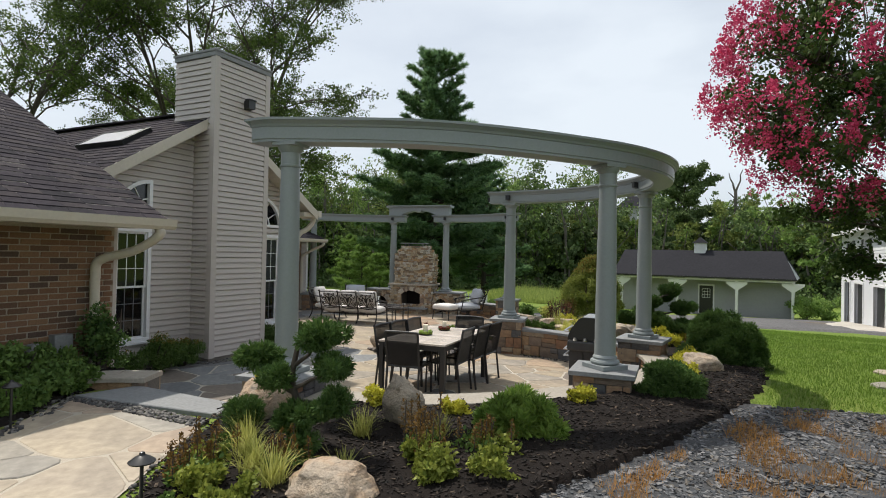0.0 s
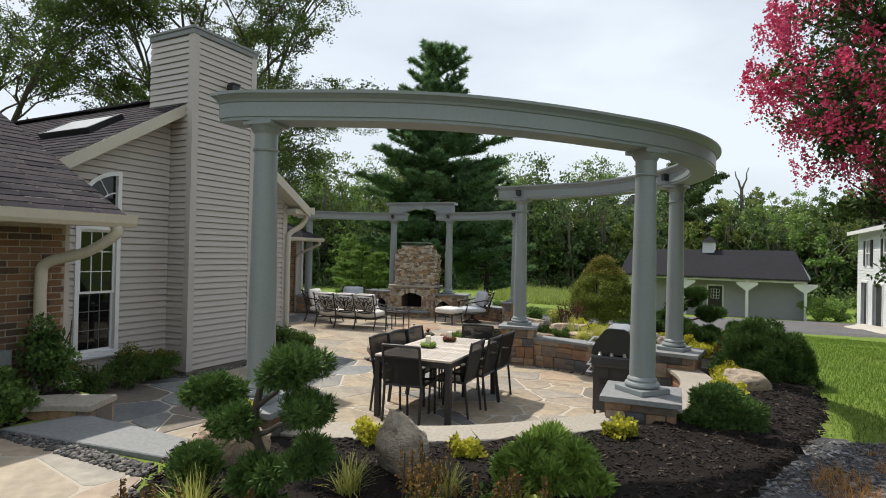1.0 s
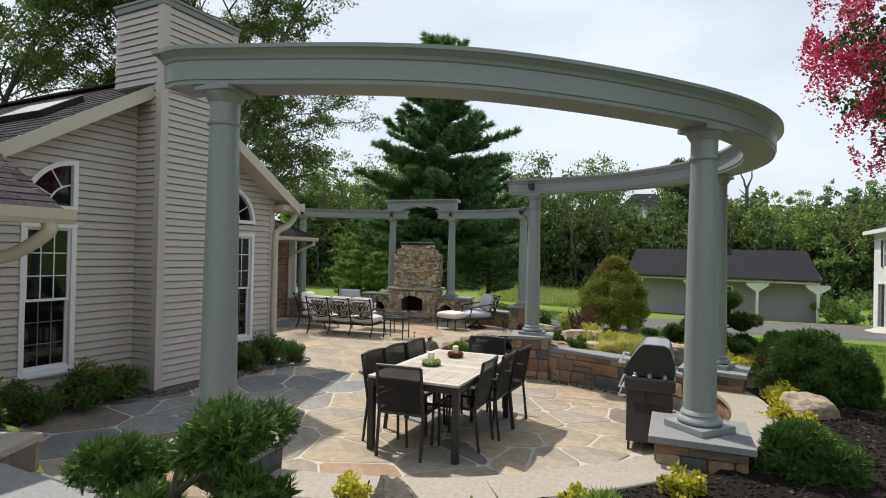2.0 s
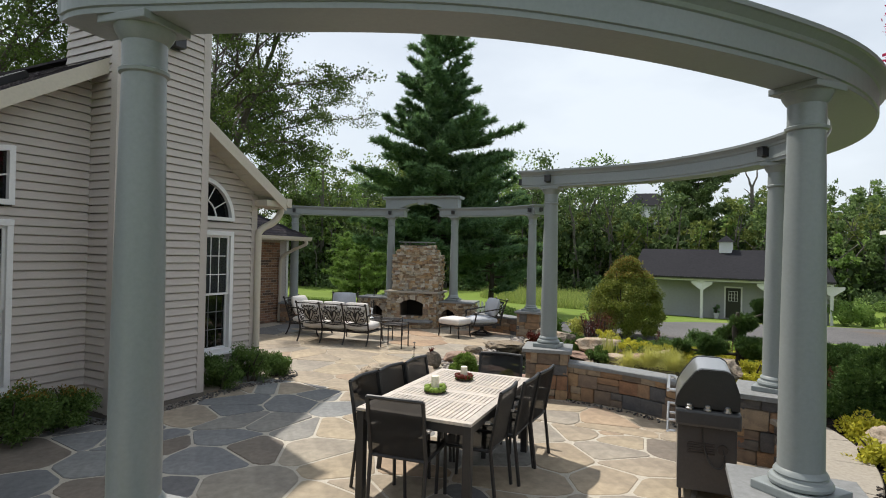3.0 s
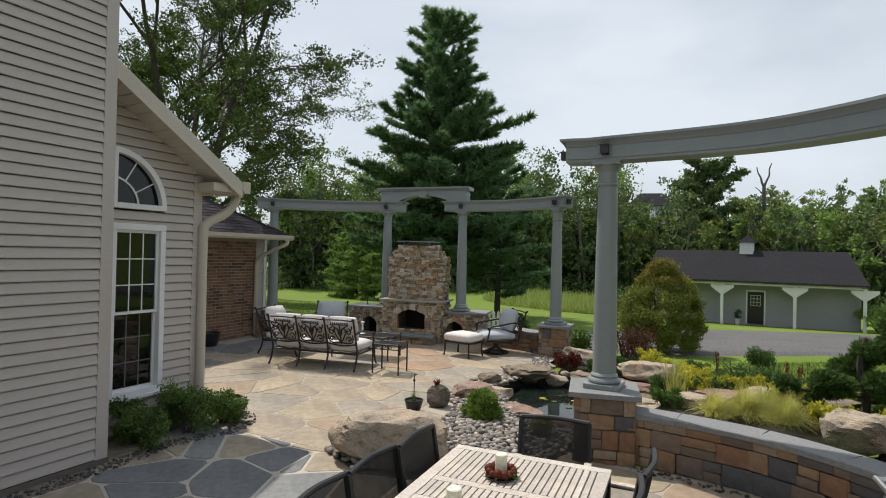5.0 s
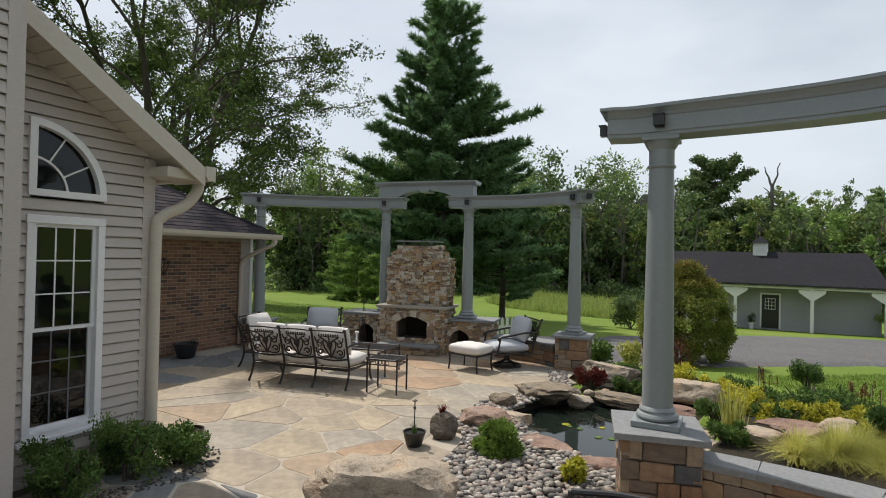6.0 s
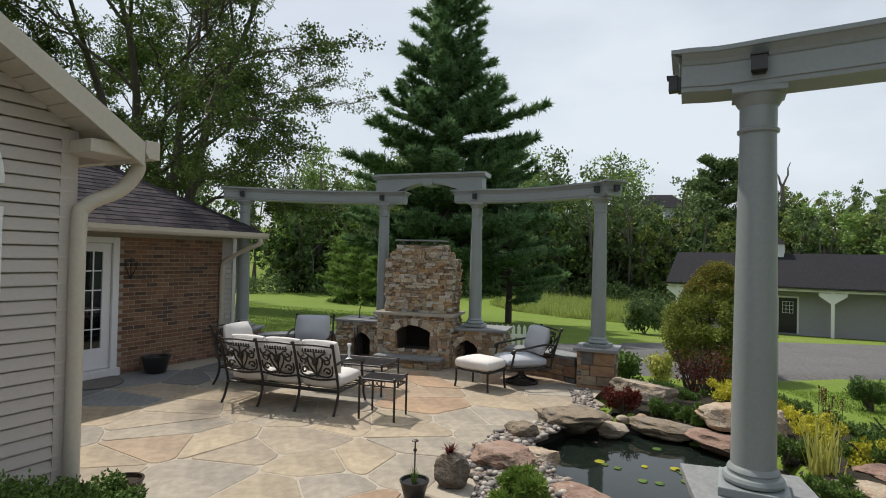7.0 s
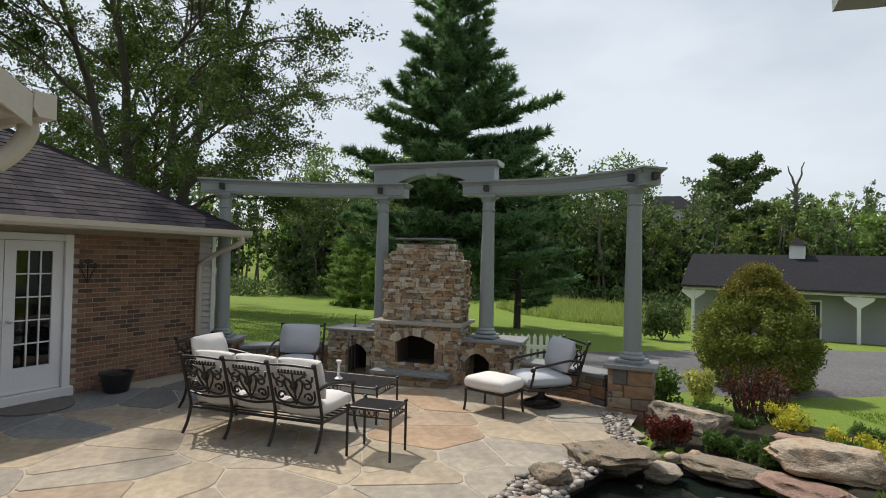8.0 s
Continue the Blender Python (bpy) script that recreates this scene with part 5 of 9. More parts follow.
def masonry(x0, x1, y0, y1, z0, z1, hole, seed, hole_mesh=None):
    """Box of ledge stone, faced on front and both ends."""
    bm = bmesh.new()
    t = 0.05
    if hole_mesh:
        cx, hw, zl, spring, rise = hole_mesh
        box(bm, x0 + t, y0 + t, z0, cx - hw - 0.02, y1, z1, m=fm)
        box(bm, cx + hw + 0.02, y0 + t, z0, x1 - t, y1, z1, m=fm)
        box(bm, cx - hw - 0.02, y0 + t, spring + rise + 0.03, cx + hw + 0.02, y1, z1, m=fm)
        if zl > z0:
            box(bm, cx - hw - 0.02, y0 + t, z0, cx + hw + 0.02, y1, zl, m=fm)
        k = 10
        for i in range(k):                    # arched underside
            a, b = -1 + 2 * i / k, -1 + 2 * (i + 1) / k
            za, zb = spring + rise * (1 - a * a), spring + rise * (1 - b * b)
            vs = [bm.verts.new(fm @ Vector(p)) for p in ((cx + hw * a, y0 + t * 0.6, za), (cx + hw * b, y0 + t * 0.6, zb), (cx + hw * b, y0 + t * 0.6, spring + rise + 0.05), (cx + hw * a, y0 + t * 0.6, spring + rise + 0.05),
                                                         (cx + hw * a, y0 + 0.3, za), (cx + hw * b, y0 + 0.3, zb), (cx + hw * b, y0 + 0.3, spring + rise + 0.05), (cx + hw * a, y0 + 0.3, spring + rise + 0.05))]
            for f in ((0, 1, 2, 3), (7, 6, 5, 4), (0, 4, 5, 1), (3, 2, 6, 7)):
                bm.faces.new([vs[j] for j in f])
    else:
        box(bm, x0 + t, y0 + t, z0, x1 - t, y1, z1, m=fm)
    part("core", bm, DARKJOINT, fire)
    kw = dict(cubes=LCUBES, course=(0.035, 0.08), run=(0.05, 0.155), thick=0.08, gap=0.004, rough=True)
    mid_x = (x0 + x1) / 2
    stone_face(fire, fm @ Matrix.Translation((mid_x, y0, 0)), x1 - x0, z0, z1, seed, holes=hole and (lambda za, zb: (lambda c: c and (c[0] - mid_x, c[1] - mid_x))(hole(za, zb))), **kw)
    for sx, a in ((x1, 90), (x0, -90)):
        stone_face(fire, fm @ Matrix.Translation((sx, (y0 + y1) / 2, 0)) @ rot(a), y1 - y0 - 0.04, z0, z1, seed + a, **kw)
    if hole_mesh:
        cx, hw, zl, spring, rise = hole_mesh
        # soot in the firebox; in the wood boxes the same black paints their inner shade
        bm = bmesh.new()
        box(bm, cx - hw - 0.02, y1 - 0.12, zl, cx + hw + 0.02, y1 - 0.08, spring + rise + 0.02, m=fm)
        part("fireback", bm, RECESS_SOOT, fire, "black back of an arched opening, sooty in the firebox")


masonry(-0.69, 0.69, 0.22, 1.0, 0.0, 0.90, arch_hole(0, 0.34, 0.28, 0.62, 0.12), 200, (0, 0.34, 0.25, 0.62, 0.12))
masonry(-1.62, -0.694, 0.42, 1.1, 0.0, 0.70, arch_hole(-1.10, 0.2, 0.02, 0.38, 0.14), 220, (-1.10, 0.2, 0.0, 0.38, 0.14))
masonry(0.694, 1.60, 0.42, 1.1, 0.0, 0.66, arch_hole(0.96, 0.2, 0.02, 0.36, 0.14), 240, (0.96, 0.2, 0.0, 0.36, 0.14))
masonry(-0.61, 0.68, 0.36, 0.96, 0.95, 1.93, None, 260)
masonry(-0.51, 0.57, 0.38, 0.94, 1.93, 2.06, None, 270)
masonry(-0.42, 0.46, 0.40, 0.92, 2.06, 2.19, None, 280)
# arch stones and jambs round the openings
rnd = random.Random(5)
for cx, hw, zl, spring, rise, y0, ring, n in ((0, 0.34, 0.25, 0.62, 0.12, 0.22, 0.13, 11), (-1.10, 0.2, 0.0, 0.38, 0.14, 0.42, 0.09, 9), (0.96, 0.2, 0.0, 0.36, 0.14, 0.42, 0.09, 9)):
    for i in range(n):
        u = -1 + 2 * (i + 0.5) / n
        slope = -2 * u * rise / hw
        ang = math.atan(slope)
        run = 2 * hw / n / math.cos(ang)
        px, pz = cx + hw * u - math.sin(ang) * ring / 2, spring + rise * (1 - u * u) + math.cos(ang) * ring / 2 - 0.012
        piece("arch_stone", LCUBES[i % 6], fire, fm @ Matrix.Translation((px, y0 + 0.03, pz)) @ Matrix.Rotation(-ang, 4, "Y") @ Matrix.Diagonal((run + 0.012, 0.12, ring, 1)))
    for s in (-1, 1):
        z = zl
        while z < spring - 0.01:
            h = min(rnd.uniform(0.09, 0.19), spring - z)
            if spring - z - h < 0.06:
                h = spring - z
            w = ring * rnd.uniform(0.75, 1.05)
            piece("jamb_stone", LCUBES[rnd.randrange(6)], fire, fm @ Matrix.Translation((cx + s * (hw + w / 2 - 0.012), y0 + 0.03, z + h / 2)) @ Matrix.Diagonal((w, 0.12, h - 0.006, 1)))
            z += h
for x0, x1, y0, y1, z, t, mt, lab in ((-0.76, 0.76, 0.14, 1.04, 0.95, 0.05, CAP_TAN, "tan stone mantel shelf"), (-1.67, -0.70, 0.36, 1.14, 0.745, 0.045, CAP, "bluestone top"), (0.70, 1.66, 0.36, 1.14, 0.705, 0.045, CAP, "bluestone top"),
                                      (-0.64, 0.62, -0.08, 0.3, 0.2, 0.05, CAP, "bluestone hearth slab")):
    bm = bmesh.new()
    box(bm, x0, y0, z - t, x1, y1, z, m=fm, bev=0.007)
    part("hearth_slab" if z < 0.3 else "cap_slab", bm, mt, fire, lab)
stone_face(fire, fm @ Matrix.Translation((0, -0.02, 0)), 1.2, 0.0, 0.15, 300, cubes=LCUBES, course=(0.06, 0.1), run=(0.12, 0.26), thick=0.2, gap=0.005)
bm = bmesh.new()
box(bm, -0.44, 0.36, 2.25, 0.42, 0.96, 2.275, m=fm, bev=0.004)
for x in (-0.3, 0.3):
    for y in (0.48, 0.84):
        box(bm, x - 0.02, y - 0.02, 2.19, x + 0.02, y + 0.02, 2.25, m=fm)
part("chimney_cap", bm, PLASTIC, fire, "flat metal rain cap")

# ---- barn and white house ----
bu, bn = Vector((0.991, -0.131, 0)), Vector((-0.131, -0.991, 0))
barn_m = Matrix(((bu.x, bn.x, 0, -1.85), (bu.y, bn.y, 0, 46.5), (0, 0, 1, 0), (0, 0, 0, 1)))
barn = empty("barn", (-1.85, 46.5, -1.9), "long grey barn with dark roof, front porch and cupola", "barn")
GZB, HL, HR, DX = -1.86, 5.55, 6.15, 0.5
bm = bmesh.new()
boards = []
for i in range(20):
    z0, z1 = GZB + 0.115 * i - 0.1 * (i == 0), GZB + 0.115 * (i + 1)
    for a, b in ((-HL + 0.3, DX - 0.26), (DX + 0.62, HR - 0.3)):
        boards.append((a, b, z0, z1))
    if z0 > 0.1:
        boards.append((DX - 0.26, DX + 0.62, z0, z1))
box(bm, -HL + 0.3, -4.0, GZB - 0.1, HR - 0.3, 1.58, 1.0, m=barn_m)
GREY_SIDING = dusty("grey_barn_siding", (0.33, 0.335, 0.35), (0.38, 0.385, 0.40), 0.7, 10, 0.5, bmp=0.05, grain=0.05)
part("wall", bm, GREY_SIDING, barn)
for a, b, z0, z1 in boards:
    bm = bmesh.new()
    bm.faces.new([bm.verts.new(barn_m @ Vector(p)) for p in ((a, 1.62, z0), (b, 1.62, z0), (b, 1.6, z1), (a, 1.6, z1))])
    bm.faces.new([bm.verts.new(barn_m @ Vector(p)) for p in ((a, 1.6, z0), (b, 1.6, z0), (b, 1.62, z0), (a, 1.62, z0))])
    part("clapboard", bm, GREY_SIDING, barn)
bm = bmesh.new()
for s in (1, -1):
    y1 = 3.1 if s > 0 else -4.3
    vs = [bm.verts.new(barn_m @ Vector(p)) for p in ((-HL, 0, 2.62), (HR - 0.9, 0, 2.62), (HR, y1, 0.78), (-HL, y1, 0.78), (-HL, 0, 2.5), (HR - 0.9, 0, 2.5), (HR, y1, 0.66), (-HL, y1, 0.66))]
    for f in ((0, 1, 2, 3), (7, 6, 5, 4), (3, 2, 6, 7), (1, 5, 6, 2), (0, 3, 7, 4)):
        bm.faces.new([vs[i] for i in f])
part("roof", bm, DARK_ROOF, barn)
bm = bmesh.new()
for s, t in ((-HL + 0.3, -HL + 0.3), (HR - 0.02, HR - 0.95)):
    vs = [bm.verts.new(barn_m @ Vector(p)) for p in ((s, -4.0, 0.7), (s, 3.0, 0.7), (t, 0, 2.55))]
    bm.faces.new(vs)
part("gable", bm, GREY_SIDING, barn)
bm = bmesh.new()
box(bm, -HL, 3.1, 0.66, HR, 3.13, 0.71, m=barn_m)
box(bm, -HL + 0.1, 2.88, 0.54, HR - 0.1, 3.02, 0.62, m=barn_m)
part("fascia", bm, WHITE, barn)
bm = bmesh.new()
box(bm, -HL, 3.132, 0.68, HR, 3.24, 0.79, m=barn_m)
part("gutter", bm, BLACKPAINT, barn, "dark eave gutter")
for x in (-4.9, -1.0, 2.75, 5.95):
    bm = bmesh.new()
    box(bm, x - 0.08, 2.87, GZB - 0.15, x + 0.08, 3.03, 0.6, m=barn_m)
    for s in (-1, 1):
        vs = [bm.verts.new(barn_m @ Vector((x + s * a, y, z))) for y in (2.9, 3.0) for a, z in ((0.08, -0.05), (0.08, 0.5), (0.62, 0.5), (0.62, 0.36))]
        for f in ((0, 1, 2, 3), (7, 6, 5, 4), (0, 4, 5, 1), (1, 5, 6, 2), (2, 6, 7, 3), (3, 7, 4, 0)):
            bm.faces.new([vs[i] for i in f])
    part("post", bm, WHITE, barn)
bm = bmesh.new()
for a, b, c, d in ((DX - 0.35, DX - 0.26, GZB, 0.2), (DX + 0.62, DX + 0.71, GZB, 0.2), (DX - 0.26, DX + 0.62, 0.1, 0.2)):
    box(bm, a, 1.6, c, b, 1.67, d, m=barn_m)
part("door_frame", bm, WHITE, barn)
bm = bmesh.new()
box(bm, DX - 0.26, 1.58, GZB, DX + 0.62, 1.64, 0.1, m=barn_m)
bdoor = part("door", bm, BLACKPAINT, barn, "black panel door with a nine-pane light")
for i in range(4):
    bm = bmesh.new()
    box(bm, DX - 0.08 + 0.17 * i - 0.012, 1.645, -0.75, DX - 0.08 + 0.17 * i + 0.012, 1.66, -0.1, m=barn_m)
    part("glazing_bar", bm, WHITE, bdoor)
    bm = bmesh.new()
    box(bm, DX - 0.08, 1.645, -0.75 + 0.21 * i - 0.012, DX + 0.43, 1.662, -0.75 + 0.21 * i + 0.012, m=barn_m)
    part("glazing_bar", bm, WHITE, bdoor)
bm = bmesh.new()
box(bm, -0.38, -0.38, 2.4, 0.38, 0.38, 3.15, m=barn_m)
for i in range(5):
    box(bm, -0.3, 0.38, 2.68 + 0.085 * i, 0.3, 0.4, 2.72 + 0.085 * i, m=barn_m)
cup = part("cupola", bm, WHITE_SIDING, barn, "small white louvred cupola")
bm = bmesh.new()
vs = [bm.verts.new(barn_m @ Vector(p)) for p in ((-0.5, -0.5, 3.15), (0.5, -0.5, 3.15), (0.5, 0.5, 3.15), (-0.5, 0.5, 3.15), (0, 0, 3.62))]
for f in ((0, 1, 2, 3), (0, 4, 1), (1, 4, 2), (2, 4, 3), (3, 4, 0)):
    bm.faces.new([vs[i] for i in f])
tube(bm, [barn_m @ Vector((0, 0, 3.55)), barn_m @ Vector((0, 0, 4.15))], 0.02, 6)
part("cupola_roof", bm, DARK_ROOF, cup)

wh = empty("white_house", (9, 32, -1.5), "two-storey white house with garage openings", "house")
HX = 5.6
bm = bmesh.new()
openings = [(36.6, 37.9, -1.6, 0.9), (33.6, 35.4, -1.6, 0.9), (29.5, 31.5, -1.6, 0.9), (36.0, 36.9, 1.75, 3.05), (32.5, 33.4, 1.75, 3.05)]
nrow = 38
for i in range(nrow):
    z0, z1 = -1.7 + 0.14 * i, -1.7 + 0.14 * (i + 1)
    runs = [(26.0, 39.0)]
    for o in openings:
        if o[2] < (z0 + z1) / 2 < o[3]:
            runs = [r for a, b in runs for r in ((a, min(b, o[0])), (max(a, o[1]), b)) if r[1] - r[0] > 0.01]
    for a, b in runs:
        vs = [bm.verts.new(p) for p in ((HX - 0.02, a, z0), (HX - 0.02, b, z0), (HX, b, z1), (HX, a, z1))]
        bm.faces.new(vs)
        box(bm, HX + 0.002, a, z0, HX + 0.2, b, z1)
box(bm, HX, 38.8, -1.7, 14, 39, 3.6)
box(bm, HX, 26, -1.7, 14, 26.2, 3.6)
part("wall", bm, WHITE_SIDING, wh)
bm = bmesh.new()
vs = [bm.verts.new(p) for p in ((HX - 0.4, 25.6, 3.55), (HX - 0.4, 39.4, 3.55), (10, 39.4, 5.7), (10, 25.6, 5.7), (14.5, 39.4, 3.55), (14.5, 25.6, 3.55))]
bm.faces.new([vs[i] for i in (0, 1, 2, 3)]), bm.faces.new([vs[i] for i in (3, 2, 4, 5)]), bm.faces.new([vs[i] for i in (0, 3, 5)]), bm.faces.new([vs[i] for i in (1, 4, 2)])
part("roof", bm, DARK_ROOF, wh)
bm = bmesh.new()
box(bm, HX - 0.45, 25.6, 3.4, HX - 0.35, 39.4, 3.58)
box(bm, HX - 0.35, 25.6, 3.5, HX, 39.4, 3.54)
part("gutter", bm, WHITE, wh)
for o in openings:
    bm = bmesh.new()
    box(bm, HX + 0.1, o[0], o[2], HX + 0.13, o[1], o[3])
    # black boards stand for the dark inside of the garage openings
    w = part("window" if o[2] > 0 else "garage_door", bm, GLASS if o[2] > 0 else BLACKPAINT, wh)
    bm = bmesh.new()
    for a, b, c, d in ((o[0] - 0.1, o[0], o[2], o[3] + 0.1), (o[1], o[1] + 0.1, o[2], o[3] + 0.1), (o[0], o[1], o[3], o[3] + 0.1)):
        box(bm, HX - 0.05, a, c, HX + 0.02, b, d)
    if o[2] > 0:
        box(bm, HX - 0.03, o[0], o[2] + 0.62, HX + 0.09, o[1], o[2] + 0.68)
        box(bm, HX - 0.03, (o[0] + o[1]) / 2 - 0.03, o[2], HX + 0.09, (o[0] + o[1]) / 2 + 0.03, o[3])
    part("frame", bm, WHITE, w)
    if o[2] > 0:
        for a in (o[0] - 0.45, o[1] + 0.1):
            bm = bmesh.new()
            box(bm, HX - 0.07, a, o[2], HX - 0.025, a + 0.35, o[3])
            part("shutter", bm, BLACKPAINT, w)


# ---- plants ----
def leaf_cloud(points, size, mat, name, seed=0, aspect=1.6, up=0.3, smin=0.6):
    """Many small folded leaves, one island each, at the given points."""
    rng = np.random.default_rng(seed)
    P = np.asarray(points, float)
    n = len(P)
    d = rng.normal(size=(n, 3))
    d[:, 2] += up
    d /= np.linalg.norm(d, axis=1, keepdims=True)
    s = np.cross(d, rng.normal(size=(n, 3)))
    s /= np.linalg.norm(s, axis=1, keepdims=True) + 1e-9
    L = size * rng.uniform(smin, 1.25, (n, 1))
    W = L / aspect / 2
    v = np.stack([P, P + d * L * 0.5 + s * W, P + d * L, P + d * L * 0.5 - s * W], 1).reshape(-1, 3)
    me = bpy.data.meshes.new(name)
    me.vertices.add(4 * n)
    me.vertices.foreach_set("co", v.ravel())
    me.loops.add(4 * n)
    me.loops.foreach_set("vertex_index", np.arange(4 * n))
    me.polygons.add(n)
    me.polygons.foreach_set("loop_start", np.arange(0, 4 * n, 4))
    me.polygons.foreach_set("loop_total", np.full(n, 4))
    me.materials.append(mat)
    me.update()
    return me


def clump_points(centres, radii, per, rng, shell=0.55, flat=1.0):
    """Points in the outer shell of uneven clumps."""
    out = []
    for c, r in zip(centres, radii):
        k = int(per)
        d = rng.normal(size=(k, 3))
        d /= np.linalg.norm(d, axis=1, keepdims=True)
        rad = r * (shell + (1 - shell) * rng.random((k, 1)) ** 0.6) * (0.85 + 0.3 * rng.random((k, 1)))
        q = d * rad
        q[:, 2] *= flat
        out.append(np.asarray(c) + q)
    return np.concatenate(out)


def leaves_part(points, size, mat, parent, name="crown", seed=0, label="", kind="", **kw):
    ob = new(name, leaf_cloud(points, size, mat, name, seed, **kw))
    under(ob, parent)
    return tagged(ob, label, kind=kind)


def limb(bm, a, b, r0, r1, rng, wig=0.08, k=5):
    a, b = Vector(a), Vector(b)
    pts = [a.lerp(b, i / k) + Vector(rng.normal(size=3)) * wig * (b - a).length * 0.25 * (0 < i < k) for i in range(k + 1)]
    tube(bm, pts, r0, 7, r1)
    return pts


def spikes(name, V, mat):
    """One mesh of single pointed blades, from an array of corner triples."""
    v = np.asarray(V, float).reshape(-1, 3)
    n = len(v) // 3
    me = bpy.data.meshes.new(name)
    me.vertices.add(3 * n)
    me.vertices.foreach_set("co", v.ravel())
    me.loops.add(3 * n)
    me.loops.foreach_set("vertex_index", np.arange(3 * n))
    me.polygons.add(n)
    me.polygons.foreach_set("loop_start", np.arange(0, 3 * n, 3))
    me.polygons.foreach_set("loop_total", np.full(n, 3))
    me.materials.append(mat)
    me.update()
    return me


def arc(a, d0, d1, L, k, rng, wig=0.12):
    """A bending line from a that turns from the way d0 to the way d1."""
    d0, d1, p, out = Vector(d0).normalized(), Vector(d1).normalized(), Vector(a), [Vector(a)]
    for i in range(k):
        d = (d0.lerp(d1, (i + 0.5) / k) + Vector(rng.normal(size=3)) * wig).normalized()
        p = p + d * (L / k)
        out.append(p)
    return out


def along(line, u):
    f = min(max(u, 0.0), 0.999) * (len(line) - 1)
    i = int(f)
    return line[i].lerp(line[i + 1], f - i), (line[i + 1] - line[i]).normalized()


def broad_tree(x, y, height, radius, seed, leaves, size, label, low=0.35, trunks=1, mat=None, lean=(0, 0), trunk_r=0.22, name="tree", z=None, group="", tuft=0.36, limbs=9, branches=7, twigs=4, droop=0.35, extra=None):
    """Leaning stems, limbs that arch outwards, branches, twigs, and leaf sprays on the outer wood with sky between them."""
    rng = np.random.default_rng(seed)
    z0 = ground_z(x, y) if z is None else z
    ob = empty(name, (x, y, z0), label, "tree", group)
    bm = bmesh.new()
    cs, rs = [], []
    for t in range(trunks):
        a0 = 2 * math.pi * (t + 0.3 * rng.random()) / trunks + seed
        out = Vector((math.cos(a0), math.sin(a0), 0)) * (0.0 if trunks == 1 else 1.0)
        top = 0.86 * height * rng.uniform(0.9, 1.05)
        stem = arc(Vector((x, y, z0 - 0.2)) + out * trunk_r * 1.2, out * 0.18 + UP, out * 0.42 + UP + Vector((lean[0], lean[1], 0)) * 0.1, top, 9, rng, 0.05)
        tube(bm, stem, trunk_r, 9, 0.03)
        for i in range(limbs):
            u = low + (0.97 - low) * (i + 0.6 * rng.random()) / limbs
            p, d = along(stem, u)
            a = a0 + (i * 2.4 + rng.uniform(-0.5, 0.5)) if trunks == 1 else a0 + rng.uniform(-1.7, 1.7)
            side = Vector((math.cos(a), math.sin(a), 0))
            f = (u - low) / (1 - low)
            L = radius * (0.70 + 0.85 * f - 1.15 * f * f) * rng.uniform(0.76, 1.04)
            ln = arc(p, side + UP * (0.9 + 0.6 * f), side * 1.0 + UP * (0.8 * f - droop * (1 - f) + 0.15), L, 7, rng, 0.14)
            tube(bm, ln, trunk_r * (0.36 - 0.16 * f), 6, 0.012)
            for j in range(branches):
                w = 0.22 + 0.78 * (j + rng.random()) / branches
                q, e = along(ln, w)
                turn = Matrix.Rotation((1 if j % 2 else -1) * rng.uniform(0.5, 1.15), 3, "Z")
                e2 = turn @ e
                br = arc(q, e2 + UP * 0.25, e2 + UP * rng.uniform(-0.5, 0.35), L * (0.42 - 0.18 * w) * rng.uniform(0.7, 1.2), 4, rng, 0.22)
                tube(bm, br, trunk_r * 0.13, 5, 0.008)
                for g in range(2):
                    c, _ = along(br, rng.uniform(0.35, 1.0))
                    cs.append(c), rs.append(tuft * rng.uniform(0.7, 1.3))
                for g in range(twigs):
                    c, e3 = along(br, rng.uniform(0.25, 1.0))
                    tw = arc(c, e3 + Vector(rng.normal(size=3)) * 0.7, e3 + Vector((0, 0, -0.25)) + Vector(rng.normal(size=3)) * 0.5, radius * rng.uniform(0.07, 0.19), 3, rng, 0.22)
                    tube(bm, tw, 0.02, 4, 0.006)
                    for c in tw[1:]:
                        cs.append(c), rs.append(tuft * rng.uniform(0.55, 1.15))
    if extra:                                    # fill out the outer crown: centre, radii, how many sprays
        (ex, ey, ez), (qx, qy, qz), k = extra
        inner_wood = list(cs)
        for i in range(k):
            d = Vector(rng.normal(size=3)).normalized() * rng.uniform(0.55, 1.0) ** 0.4
            c = Vector((ex + d.x * qx, ey + d.y * qy, ez + d.z * qz))
            near = min(inner_wood[i % 7::7], key=lambda p: (p - c).length)
            tube(bm, [near, near.lerp(c, 0.5) - UP * 0.04, c], 0.012, 4, 0.004)
            for g in range(2):
                cs.append(near.lerp(c, 1 - 0.35 * g)), rs.append(tuft * rng.uniform(0.7, 1.25))
    part("trunk", bm, BARK, ob, smooth=True)
    pts = clump_points(cs, rs, leaves / len(cs), rng, 0.1, 0.7)
    leaves_part(pts, size, mat or L_OAK, ob, "crown", seed)
    return ob


